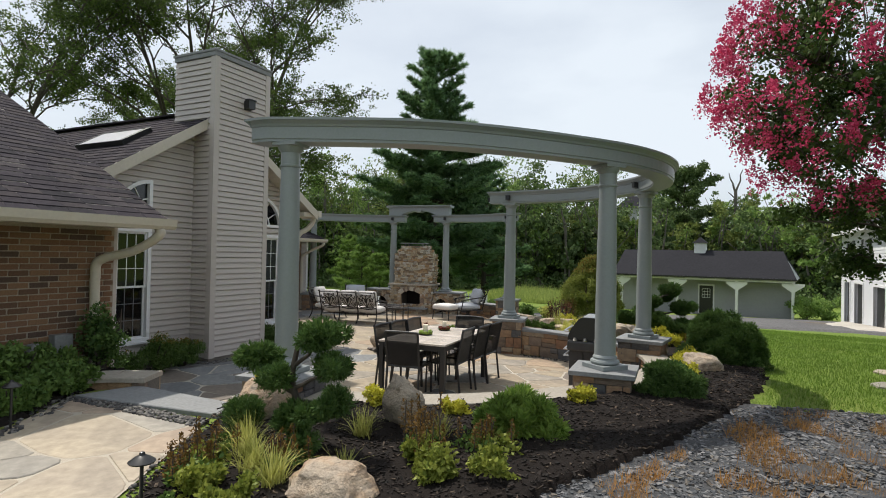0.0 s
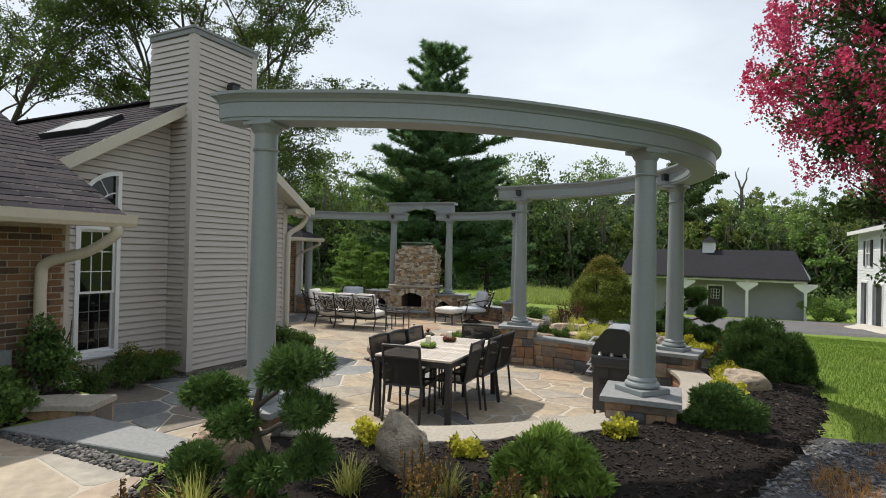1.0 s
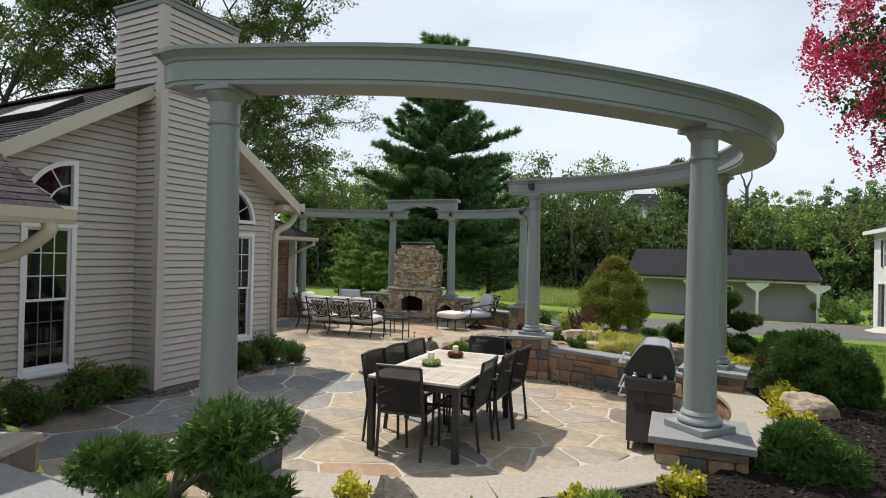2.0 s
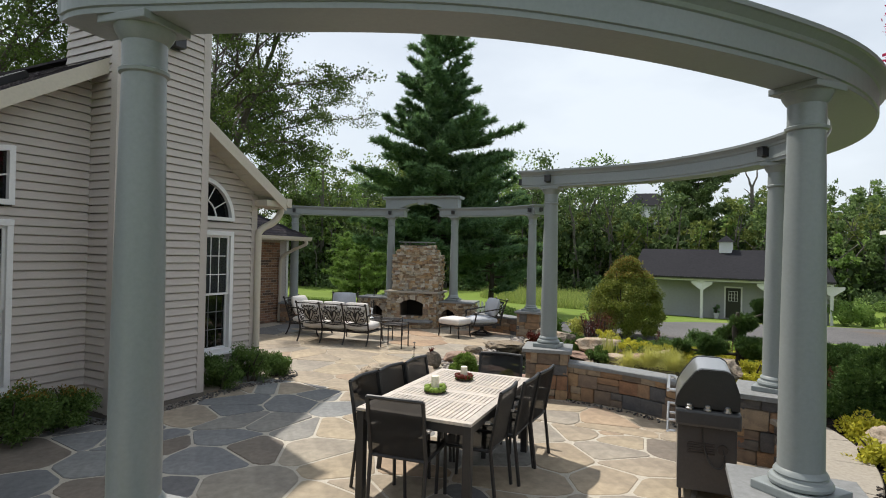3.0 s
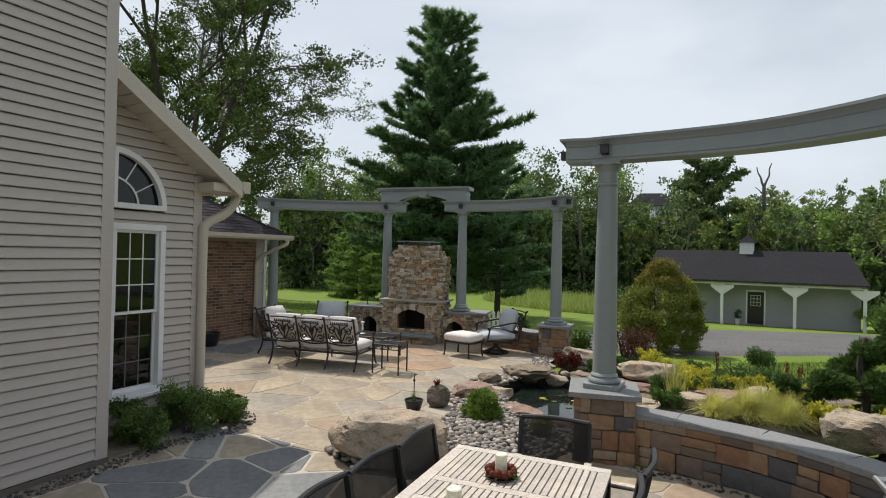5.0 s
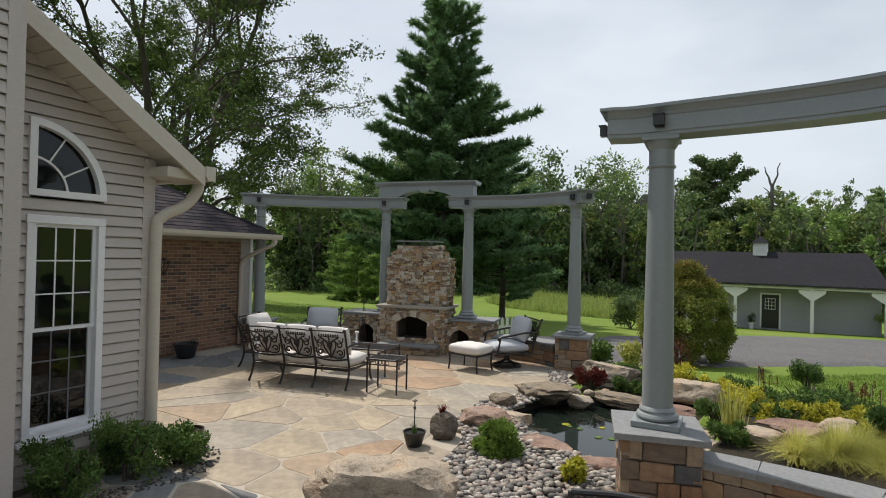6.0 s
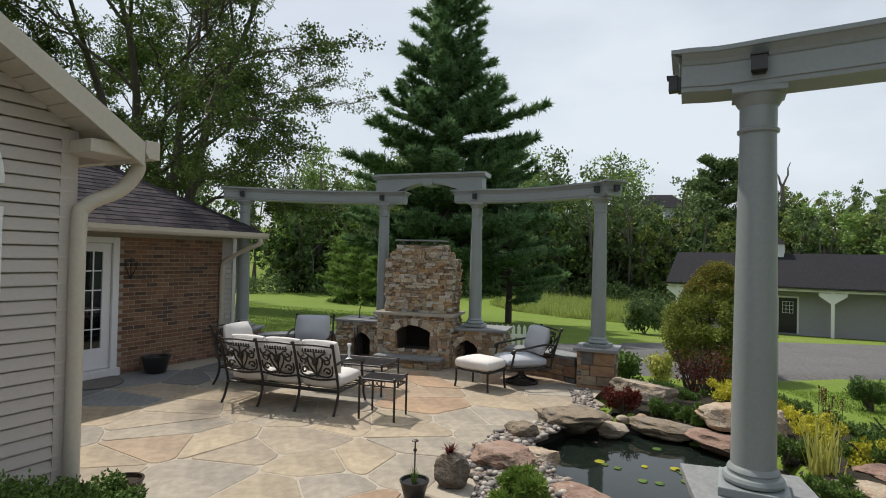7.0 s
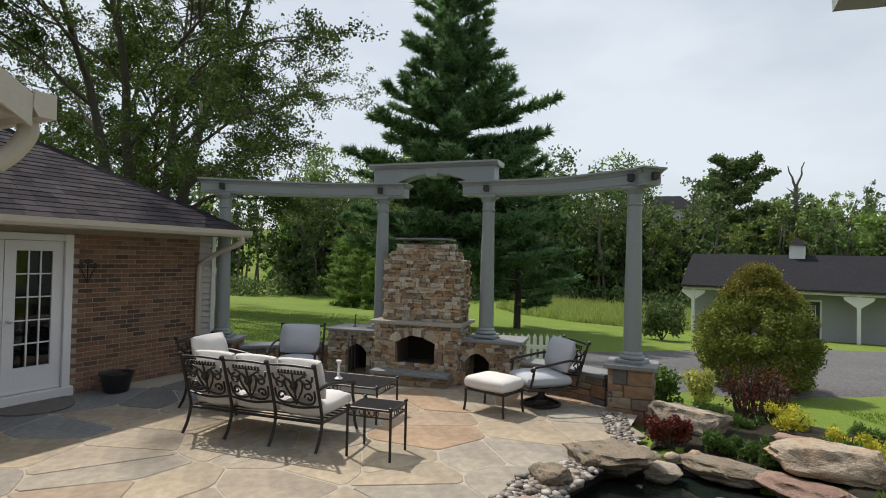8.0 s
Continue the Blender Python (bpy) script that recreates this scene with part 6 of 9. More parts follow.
def pine_tree(x, y, height, radius, seed, leaves, size, label, mat=None, bare=0.12, group="", tiers=20, name="pine_tree", per_tier=7):
    """Straight trunk with whorls of boughs that sweep out and turn up at the tips, each carrying side shoots with brushes of needles."""
    rng = np.random.default_rng(seed)
    z0 = ground_z(x, y)
    ob = empty(name, (x, y, z0), label, "tree", group)
    bm = bmesh.new()
    limb(bm, (x, y, z0 - 0.3), (x, y, z0 + height * 0.985), 0.02 * height, 0.03, rng, 0.01, 8)
    cs, ax, rs = [], [], []

    def brush(p, d, r):
        cs.append(p), ax.append(d), rs.append(r)
    for t in range(tiers):
        f = t / (tiers - 1)
        zt = z0 + height * (bare + (0.975 - bare) * f) + rng.uniform(-0.12, 0.12)
        prof = (1 - f) ** 0.47 * (0.84 + 0.16 * min(1, f / 0.15)) + 0.02
        k = max(4, int(per_tier * (1 - 0.4 * f)))
        strong = rng.uniform(0.66, 1.14)
        for i in range(k):
            a = 2 * math.pi * (i + rng.uniform(-0.3, 0.3)) / k + t * 1.1
            L = radius * prof * strong * rng.uniform(0.6, 1.12)
            side = Vector((math.cos(a), math.sin(a), 0))
            zb = zt + rng.uniform(-0.35, 0.35) * (1 - f)
            ln = arc((x, y, zb), side + UP * (0.05 + 0.55 * f ** 2), side + UP * (0.28 + 0.6 * f ** 2), L, 6, rng, 0.08)
            if L > 0.6:
                tube(bm, ln, 0.02 + 0.011 * L, 5, 0.01)
            across = Vector((-math.sin(a), math.cos(a), 0))
            m = max(4, int(L * 5.5))
            for q in range(m):
                u = 0.22 + 0.78 * (q + rng.random()) / m
                p, d = along(ln, u)
                s = 1 if q % 2 else -1
                w = (0.10 + 0.34 * L * (1.05 - u)) * rng.uniform(0.5, 1.1)
                e = (d + across * s * rng.uniform(0.7, 1.3) + UP * 0.12).normalized()
                n = max(1, int(w / 0.22))
                for g in range(n + 1):
                    brush(p + e * w * g / max(n, 1) + UP * rng.uniform(-0.03, 0.06), (e + UP * 0.35).normalized(), rng.uniform(0.8, 1.2))
            brush(ln[-1], (ln[-1] - ln[-2]).normalized(), 1.1)
    part("trunk", bm, BARK, ob, smooth=True)
    C, A, R = np.array(cs), np.array(ax), np.array(rs)
    k = max(6, int(leaves / len(C)))
    C, A, R = np.repeat(C, k, 0), np.repeat(A, k, 0), np.repeat(R, k)[:, None]
    base = C + A * rng.uniform(-0.14, 0.12, (len(C), 1)) * R
    d = A * 0.9 + rng.normal(size=C.shape) * 0.55
    d /= np.linalg.norm(d, axis=1, keepdims=True)
    w = np.cross(d, rng.normal(size=C.shape))
    w /= np.linalg.norm(w, axis=1, keepdims=True)
    L = size * R * rng.uniform(0.7, 1.2, (len(C), 1))
    under(new("crown", spikes("crown", np.stack([base - w * L * 0.10, base + w * L * 0.10, base + d * L], 1), mat or L_PINE)), ob)
    return ob


pine_tree(-15.8, 30.3, 15.1, 5.0, 31, 235000, 0.31, "tall dark green white pine behind the fireplace", tiers=23, per_tier=9, bare=0.17)
pine_tree(-13.9, 33.6, 9.0, 3.6, 32, 60000, 0.28, "smaller dark pine beside the tall one", tiers=15, bare=0.16)
for i, (px, py, ph, pr) in enumerate(((-30.0, 43.5, 4.6, 2.3), (-27.8, 42.8, 3.6, 1.9), (-32.5, 45.0, 5.4, 2.5))):
    pine_tree(px, py, ph, pr, 33 + i, 14000, 0.34, "young light green pine at the edge of the field", mat=L_FARL, tiers=9, bare=0.04, group="young pines")
broad_tree(-27.6, 24.6, 20.5, 11.6, 41, 150000, 0.14, "large leafy shade tree with dark spreading limbs behind the house", low=0.2, trunks=4, trunk_r=0.31, mat=L_OAKD, limbs=9, twigs=5, tuft=0.5)
broad_tree(-34.0, 15.5, 20.0, 9.0, 42, 46000, 0.155, "tall open-crowned tree behind the house roof", low=0.25, trunks=3, trunk_r=0.24, mat=L_OAKD, limbs=7, branches=6, tuft=0.62)
broad_tree(-36.0, 30.0, 18.0, 8.0, 43, 26000, 0.2, "tall open-crowned tree behind the house roof", low=0.25, trunks=2, trunk_r=0.24, limbs=7, branches=6, tuft=0.6)
# crape myrtle with blossom
MY = Vector((2.45, 9.7, 0))
my = broad_tree(MY.x, MY.y, 5.2, 2.6, 51, 88000, 0.07, "crape myrtle tree with bright pink flower clusters", low=0.32, trunks=4, trunk_r=0.06, mat=L_MYRTLE, name="crape_myrtle", tuft=0.2, limbs=6, branches=6, twigs=3, droop=0.4, extra=((MY.x, MY.y, 4.3), (3.0, 3.0, 1.9), 620))
rng = np.random.default_rng(52)
d = rng.normal(size=(640, 3))
d /= np.linalg.norm(d, axis=1, keepdims=True)
cs = np.array([MY.x, MY.y, 4.3]) + d * np.array([3.05, 3.05, 2.1]) * rng.uniform(0.88, 1.07, (640, 1))
cs = cs[cs[:, 2] > 2.6]
heads, head_r = [], []
for c in cs:                                   # each head is a cone of florets
    n = int(rng.integers(4, 8))
    tilt = rng.normal(size=3) * 0.35 + np.array([0, 0, 1.0])
    for j in range(n):
        heads.append(c + tilt * 0.05 * j + rng.normal(size=3) * 0.025)
        head_r.append(0.11 * (1.15 - j / n))
leaves_part(clump_points(heads, head_r, 24, rng, 0.5, 1.0), 0.034, L_PINK, my, "blossom", 53, "pink flower clusters", aspect=1.1)

# far woods: ragged trees at the field's edge, others up the hill behind them
rng = np.random.default_rng(61)
kinds = [([], []) for _ in range(4)]
inner, inner_r, trunks = [], [], bmesh.new()
for i in range(500):
    edge = i >= 450                            # low thicket along the field's edge
    a = rng.uniform(12, 40) if edge else (rng.uniform(-24, 56), rng.uniform(8, 42), rng.uniform(-20, 9))[i % 3]
    far = i % 4 == 0 and not edge
    dist = rng.uniform(104, 150) if far else rng.uniform(66, 78) if edge else rng.uniform(66, 98)
    x, y = -4 - dist * math.sin(radians(a)), 6 + dist * math.cos(radians(a))
    gap = 5.0 < a < 8.5                        # lower trees before the house on the hill
    if gap and dist > 100:
        continue
    k = 0.098 + 0.09 * min(1, max(0, (a + 1) / 9))
    h = (k * min(dist, 95) + 4.0) * rng.uniform(0.55, 1.08) * (0.55 if edge else 1.0)
    if far or gap:
        h = rng.uniform(8.5, 11.5)
    z0 = ground_z(x, y)
    for b in range(2):
        tube(trunks, [(x + b * 0.8, y, z0 - 0.5), (x + rng.normal() * 0.8, y, z0 + h * 0.55), (x + rng.normal() * 1.4, y, z0 + h * 0.84)], 0.17, 5, 0.04)
    cs, rs = kinds[int(rng.choice(4, p=(0.4, 0.2, 0.2, 0.2)))]
    wide = h * rng.uniform(0.15, 0.27)
    lobe = rng.uniform(0, 6.28)
    for j in range(26):
        f = rng.uniform(0.08, 1.0)
        b = rng.uniform(0, 6.28)
        w = wide * math.sqrt(max(0.05, 1 - ((f - 0.45) / 0.6) ** 2)) * (0.8 + 0.35 * math.sin(2 * b + lobe + 7 * f))
        q = w * rng.uniform(0.3, 1.0)
        r = h * rng.uniform(0.035, 0.085)
        c = (x + q * math.cos(b), y + q * math.sin(b), z0 + h * f * 0.95)
        cs.append(c), rs.append(r)
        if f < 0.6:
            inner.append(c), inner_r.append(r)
# darker leaf copy for the lower crowns, their inner shade put into the colour
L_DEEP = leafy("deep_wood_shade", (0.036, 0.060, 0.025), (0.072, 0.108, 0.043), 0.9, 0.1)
L_FARY = leafy("olive_woodland_green", (0.105, 0.142, 0.042), (0.23, 0.28, 0.082), 0.7, 0.3)
L_FARD = leafy("dark_woodland_green", (0.066, 0.112, 0.048), (0.165, 0.232, 0.092), 0.7, 0.25)
woods = empty("woodland", (-10, 70, -2.4), "belt of mixed green woodland beyond the field", "woods", kind="stuff")
part("trunks", trunks, GREYBARK, woods)
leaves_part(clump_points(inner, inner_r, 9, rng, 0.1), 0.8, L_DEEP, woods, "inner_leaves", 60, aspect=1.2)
for i, ((cs, rs), mt, nm) in enumerate(zip(kinds, (L_FARD, L_FAR, L_FARL, L_FARY), ("dark_leaves", "green_leaves", "light_leaves", "olive_leaves"))):
    leaves_part(clump_points(cs, rs, 34, rng, 0.15, 0.75), 0.44, mt, woods, nm, 62 + i)
# house on the hill
hh = empty("hill_house", (-17.0, 133.0, ground_z(-17.0, 133.0)), "distant grey house with a dark roof on the wooded hill", "house")
hm = Matrix.Translation((-17.0, 133.0, ground_z(-17.0, 133.0))) @ rot(12)
bm = bmesh.new()
box(bm, -5.0, -4, -1, 4.5, 4, 6.2, m=hm)
part("wall", bm, GREY_SIDING, hh)
bm = bmesh.new()
vs = [bm.verts.new(hm @ Vector(p)) for p in ((-5.5, -4.5, 6.2), (5.0, -4.5, 6.2), (5.0, 4.5, 6.2), (-5.5, 4.5, 6.2), (-2.5, 0, 9.2), (2.0, 0, 9.2))]
for f in ((0, 1, 5, 4), (1, 2, 5), (2, 3, 4, 5), (3, 0, 4), (3, 2, 1, 0)):
    bm.faces.new([vs[i] for i in f])
part("roof", bm, DARK_ROOF, hh)
for x in (-3.4, -0.4, 2.6):
    bm = bmesh.new()
    box(bm, x - 0.55, -4.06, 3.6, x + 0.55, -4.0, 5.3, m=hm)
    part("window", bm, WHITE, hh, "white-framed window")
# a tall tree and a dead stub above the barn
broad_tree(-5.0, 84.0, 18.9, 5.4, 66, 30000, 0.34, "tall dark tree standing above the woods", low=0.3, trunks=1, trunk_r=0.24, mat=L_FARD, tuft=0.75, limbs=16, branches=5, twigs=2)
snag = empty("dead_tree", (1.2, 84.0, -2.4), "bare grey dead tree trunk above the barn", "tree")
bm = bmesh.new()
limb(bm, (1.4, 84, -2.6), (1.1, 84, 11.2), 0.32, 0.2, rng, 0.02, 6)
limb(bm, (1.1, 84, 11.0), (0.3, 84, 13.5), 0.16, 0.05, rng, 0.1, 4)
limb(bm, (1.1, 84, 11.0), (1.9, 84, 13.9), 0.15, 0.05, rng, 0.1, 4)
limb(bm, (1.15, 84, 10.0), (0.2, 84, 11.0), 0.1, 0.04, rng, 0.1, 3)
part("trunk", bm, GREYBARK, snag, smooth=True)
ivy = clump_points([(1.3 + rng.normal() * 0.5, 84 + rng.normal() * 0.4, z) for z in np.linspace(-1.5, 9.0, 40)], rng.uniform(0.6, 1.2, 40), 60, rng, 0.2)
leaves_part(ivy, 0.34, L_FARD, snag, "vine_leaves", 67, "dark vine on the dead trunk")
# undergrowth along the wood's edge
cs = []
for i in range(240):
    a = rng.uniform(-24, 56)
    dist = rng.uniform(62, 68)
    x, y = -4 - dist * math.sin(radians(a)), 6 + dist * math.cos(radians(a))
    cs.append((x, y, ground_z(x, y) + rng.uniform(0.0, 1.3)))
leaves_part(clump_points(cs, rng.uniform(0.7, 1.8, len(cs)), 90, rng, 0.3, 0.8), 0.34, L_FARD, woods, "undergrowth", 64)


# ---- furniture ----
def local(ob_m, bm):
    bmesh.ops.transform(bm, matrix=ob_m, verts=bm.verts)
    return bm


def cushion(w, d, h, m, puff=0.03, seed=0, seam=0.42):
    """A soft stuffed cushion centred on its base: full in the middle, thin and rounded at the seams, slightly creased."""
    bm = bmesh.new()
    box(bm, -w / 2, -d / 2, 0, w / 2, d / 2, h)
    bmesh.ops.subdivide_edges(bm, edges=list(bm.edges), cuts=8, use_grid_fill=True)
    for v in bm.verts:
        a, b, c = v.co.x / (w / 2), v.co.y / (d / 2), (v.co.z - h / 2) / (h / 2)
        k = (1 - abs(a) ** 3.2) * (1 - abs(b) ** 3.2)
        v.co.z = h / 2 + c * (h / 2 * (seam + (1 - seam) * math.sqrt(max(k, 0))) + puff * k)
        round_off = 1 - 0.05 * abs(a * b) ** 3
        v.co.x *= round_off * (1 - 0.07 * abs(c) ** 3) + 0.015 * (1 - b * b)
        v.co.y *= round_off * (1 - 0.07 * abs(c) ** 3) + 0.015 * (1 - a * a)
        crease = noise.noise((v.co.x * 9 + seed * 3.1, v.co.y * 9, v.co.z * 5))
        v.co.z += c * (0.010 * crease + 0.006 * noise.noise((v.co.x * 3 + seed, v.co.y * 3, 4.0)))
    return local(m, bm)


def curl(cx, cz, r, start, turns, k=16, grow=0.25):
    return [(cx + r * (1 - (1 - grow) * i / k) * math.cos(start + turns * 2 * math.pi * i / k), 0.0, cz + r * (1 - (1 - grow) * i / k) * math.sin(start + turns * 2 * math.pi * i / k)) for i in range(k + 1)]


def scroll_panel(bm, x0, x1, z0, z1, m):
    """Cast scrollwork between two uprights: urn, paired scrolls, beaded band."""
    c, w, h = (x0 + x1) / 2, (x1 - x0) / 2, z1 - z0
    lines = []
    for s in (-1, 1):
        lines.append([(c + s * w * q, 0, z0 + h * t) for q, t in ((0.0, 0.04), (0.16, 0.2), (0.36, 0.42), (0.42, 0.62), (0.30, 0.72), (0.12, 0.62), (0.0, 0.36))])
        lines.append([(c + s * w * q, 0, z0 + h * t) for q, t in ((0.0, 0.3), (0.1, 0.5), (0.2, 0.66), (0.5, 0.80), (0.62, 0.8))])
        lines.append([(c + s * w * 0.62 + s * (x - c), 0, z) for x, _, z in curl(c, z0 + h * 0.56, w * 0.26, math.pi * 0.5, -0.9)])
        lines.append([(c + s * w * 0.66 + s * (x - c), 0, z) for x, _, z in curl(c, z0 + h * 0.22, w * 0.22, math.pi * 1.0, -1.0)])
        lines.append([(c + s * w * q, 0, z0 + h * t) for q, t in ((0.08, 0.06), (0.4, 0.02), (0.78, 0.06), (0.92, 0.2), (0.94, 0.42))])
        lines.append([(c + s * w * q, 0, z0 + h * t) for q, t in ((0.36, 0.68), (0.6, 0.6), (0.88, 0.68), (0.95, 0.84))])
    lines.append([(c, 0, z0), (c, 0, z0 + h * 0.9)])
    for ln in lines:
        tube(bm, smooth_line([m @ Vector(p) for p in ln], 3) if len(ln) > 2 else [m @ Vector(p) for p in ln], 0.0115, 6)
    for i in range(9):                      # pierced band under the top rail
        x = c - w * 0.62 + w * 1.24 * i / 8
        tube(bm, [m @ Vector((x, 0, z0 + h * 0.86)), m @ Vector((x, 0, z0 + h * 0.97))], 0.0115, 5)
    tube(bm, [m @ Vector((c - w * 0.7, 0, z0 + h * 0.86)), m @ Vector((c + w * 0.7, 0, z0 + h * 0.86))], 0.007, 6)
    lathe(bm, [(0.004, -0.05), (0.03, -0.03), (0.045, 0.01), (0.03, 0.05), (0.004, 0.07)], 8, m @ Matrix.Translation((c, 0, z0 + h * 0.5)))


def seat_frame_thing(name, m, width, n, label, category, cush, swivel=False, group="", depth=0.78, back=0.86):
    """A cast-aluminium seat with loose cushions, facing local +y; its back feet stand at y = 0."""
    at = m.translation
    ob = empty(name, at, label, category, group)
    hw = width / 2
    lean = 0.16

    def back_pt(x, z):
        return Vector((x, -lean * max(0, (z - 0.36)) / 0.5, z))
    ups = [-hw + width * i / n for i in range(n + 1)]
    for i, x in enumerate(ups):
        bm = bmesh.new()
        pts = [(x, -0.10, 0.0), (x, -0.03, 0.12), (x, 0.01, 0.28), *[tuple(back_pt(x, z)) for z in (0.42, 0.6, 0.76, back)]]
        if swivel:
            pts = pts[2:]
        tube(bm, smooth_line(pts, 4), 0.017, 8, m=m)
        lathe(bm, [(0.004, 0), (0.026, 0.008), (0.026, 0.028), (0.004, 0.038)], 8, m @ Matrix.Translation(back_pt(x, back + 0.0)) @ Matrix.Rotation(radians(60), 4, "X"))
        part("back_post", bm, BLACK, ob, smooth=True)
    for z, r in ((0.845 * back / 0.86, 0.013), (0.44, 0.013)):
        bm = bmesh.new()
        for a, b in zip(ups, ups[1:]):
            tube(bm, smooth_line([back_pt(a, z), back_pt((a + b) / 2, z - 0.035 if z < 0.6 else z + 0.01), back_pt(b, z)], 4), r, 8, m=m)
        part("back_rail", bm, BLACK, ob, smooth=True)
    for a, b in zip(ups, ups[1:]):
        bm = bmesh.new()
        tilt = Matrix.Translation((0, -0.004, 0.36)) @ Matrix.Rotation(math.atan(lean / 0.5), 4, "X") @ Matrix.Translation((0, 0, -0.36))
        scroll_panel(bm, a + 0.03, b - 0.03, 0.445, 0.845 * back / 0.86, m @ tilt)
        part("scroll_panel", bm, BLACK, ob, "open scrollwork back panel", True)
    bm = bmesh.new()
    for pts in ([(-hw, 0.0, 0.27), (hw, 0.0, 0.27)], [(-hw, depth - 0.08, 0.27), (hw, depth - 0.08, 0.27)], [(-hw, 0.0, 0.27), (-hw, depth - 0.08, 0.27)], [(hw, 0.0, 0.27), (hw, depth - 0.08, 0.27)]):
        tube(bm, pts, 0.016, 8, m=m)
    part("seat_frame", bm, BLACK, ob)
    for i in range(1, 7):
        y = depth * i / 8
        bm = bmesh.new()
        tube(bm, [(-hw, y, 0.268), (hw, y, 0.268)], 0.008, 6, m=m)
        part("seat_rail", bm, BLACK, ob)
    for x in (-hw, hw):
        s = 1 if x > 0 else -1
        bm = bmesh.new()
        tube(bm, smooth_line([(x, -0.06, 0.62), (x + s * 0.02, 0.12, 0.645), (x + s * 0.03, depth * 0.55, 0.60), (x + s * 0.02, depth * 0.8, 0.57), (x, depth * 0.86, 0.53), (x, depth * 0.8, 0.51)], 4), 0.017, 8, m=m)
        part("arm", bm, BLACK, ob, smooth=True)
        bm = bmesh.new()
        low = [(x, depth * 0.80, 0.57), (x, depth * 0.84, 0.4), (x, depth - 0.08, 0.26)]
        tube(bm, smooth_line(low + ([] if swivel else [(x, depth - 0.07, 0.12), (x, depth - 0.01, 0.0)]), 4), 0.017, 8, m=m)
        part("front_leg" if not swivel else "arm_post", bm, BLACK, ob, smooth=True)
    if swivel:
        bm = bmesh.new()
        c = Matrix.Translation((0, depth * 0.45, 0))
        lathe(bm, [(0.25, 0.0), (0.27, 0.012), (0.27, 0.03), (0.245, 0.04), (0.225, 0.03), (0.225, 0.008)], 28, m @ c)
        for i in range(4):
            a = math.pi / 2 * i + 0.4
            tube(bm, smooth_line([(0.25 * math.cos(a), depth * 0.45 + 0.25 * math.sin(a), 0.025), (0.13 * math.cos(a), depth * 0.45 + 0.13 * math.sin(a), 0.07), (0.03 * math.cos(a), depth * 0.45 + 0.03 * math.sin(a), 0.13)], 3), 0.015, 6, m=m)
        lathe(bm, [(0.05, 0.1), (0.05, 0.2), (0.12, 0.23), (0.12, 0.26)], 14, m @ c)
        part("swivel_base", bm, BLACK, ob, "round swivel base", True)
    cw = (width - 0.05) / n
    for i in range(n):
        x = -hw + 0.025 + cw * (i + 0.5)
        bm = cushion(cw - 0.012, depth - 0.1, 0.15, m @ Matrix.Translation((x, depth / 2 - 0.01, 0.29)), 0.03, i, 0.7)
        part("seat_cushion", bm, cush, ob, "pale seat cushion", True)
        bm = cushion(cw - 0.015, 0.44, 0.15, m @ Matrix.Translation((x, -0.105, 0.622)) @ Matrix.Rotation(radians(107), 4, "X") @ Matrix.Translation((0, 0, -0.27)), 0.06, i + 7)
        part("back_cushion", bm, cush, ob, "pale back cushion", True)
    return ob


SA = 8.8
seat_frame_thing("outdoor_sofa", Matrix.Translation((-9.49, 13.40, 0)) @ rot(SA), 1.65, 3, "black cast scrollwork sofa with three off-white cushions", "sofa", CUSHION)
seat_frame_thing("armchair", Matrix.Translation((-11.15, 14.15, 0)) @ rot(-80), 0.66, 1, "black cast armchair with off-white cushions beside the sofa", "armchair", CUSHION, group="patio armchairs")
seat_frame_thing("armchair", Matrix.Translation((-10.95, 15.75, 0)) @ rot(-150), 0.66, 1, "black cast armchair with pale grey cushions near the fireplace", "armchair", CUSHION_G, group="patio armchairs")
seat_frame_thing("armchair", Matrix.Translation((-7.08, 16.73, 0)) @ rot(135), 0.66, 1, "black swivel armchair with pale grey cushions beside the ottoman", "armchair", CUSHION_G, True, group="patio armchairs")
om = Matrix.Translation((-7.76, 15.83, 0)) @ rot(-12)
ott = empty("ottoman", om.translation, "black metal ottoman with thick off-white cushion", "ottoman")
for x in (-0.29, 0.29):
    for y in (-0.22, 0.22):
        bm = bmesh.new()
        tube(bm, smooth_line([(x * 1.05, y * 1.05, 0), (x, y, 0.12), (x, y, 0.3)], 4), 0.016, 8, m=om)
        part("leg", bm, BLACK, ott, smooth=True)
bm = bmesh.new()
for a, b in (((-0.3, -0.23), (0.3, -0.23)), ((0.3, -0.23), (0.3, 0.23)), ((0.3, 0.23), (-0.3, 0.23)), ((-0.3, 0.23), (-0.3, -0.23))):
    tube(bm, [(*a, 0.28), (*b, 0.28)], 0.016, 8, m=om)
for i in range(5):
    tube(bm, [(-0.3, -0.18 + 0.09 * i, 0.28), (0.3, -0.18 + 0.09 * i, 0.28)], 0.008, 6, m=om)
part("frame", bm, BLACK, ott)
part("cushion", cushion(0.64, 0.5, 0.16, om @ Matrix.Translation((0, 0, 0.29)), 0.025, 3, 0.8), CUSHION, ott, "thick off-white cushion", True)


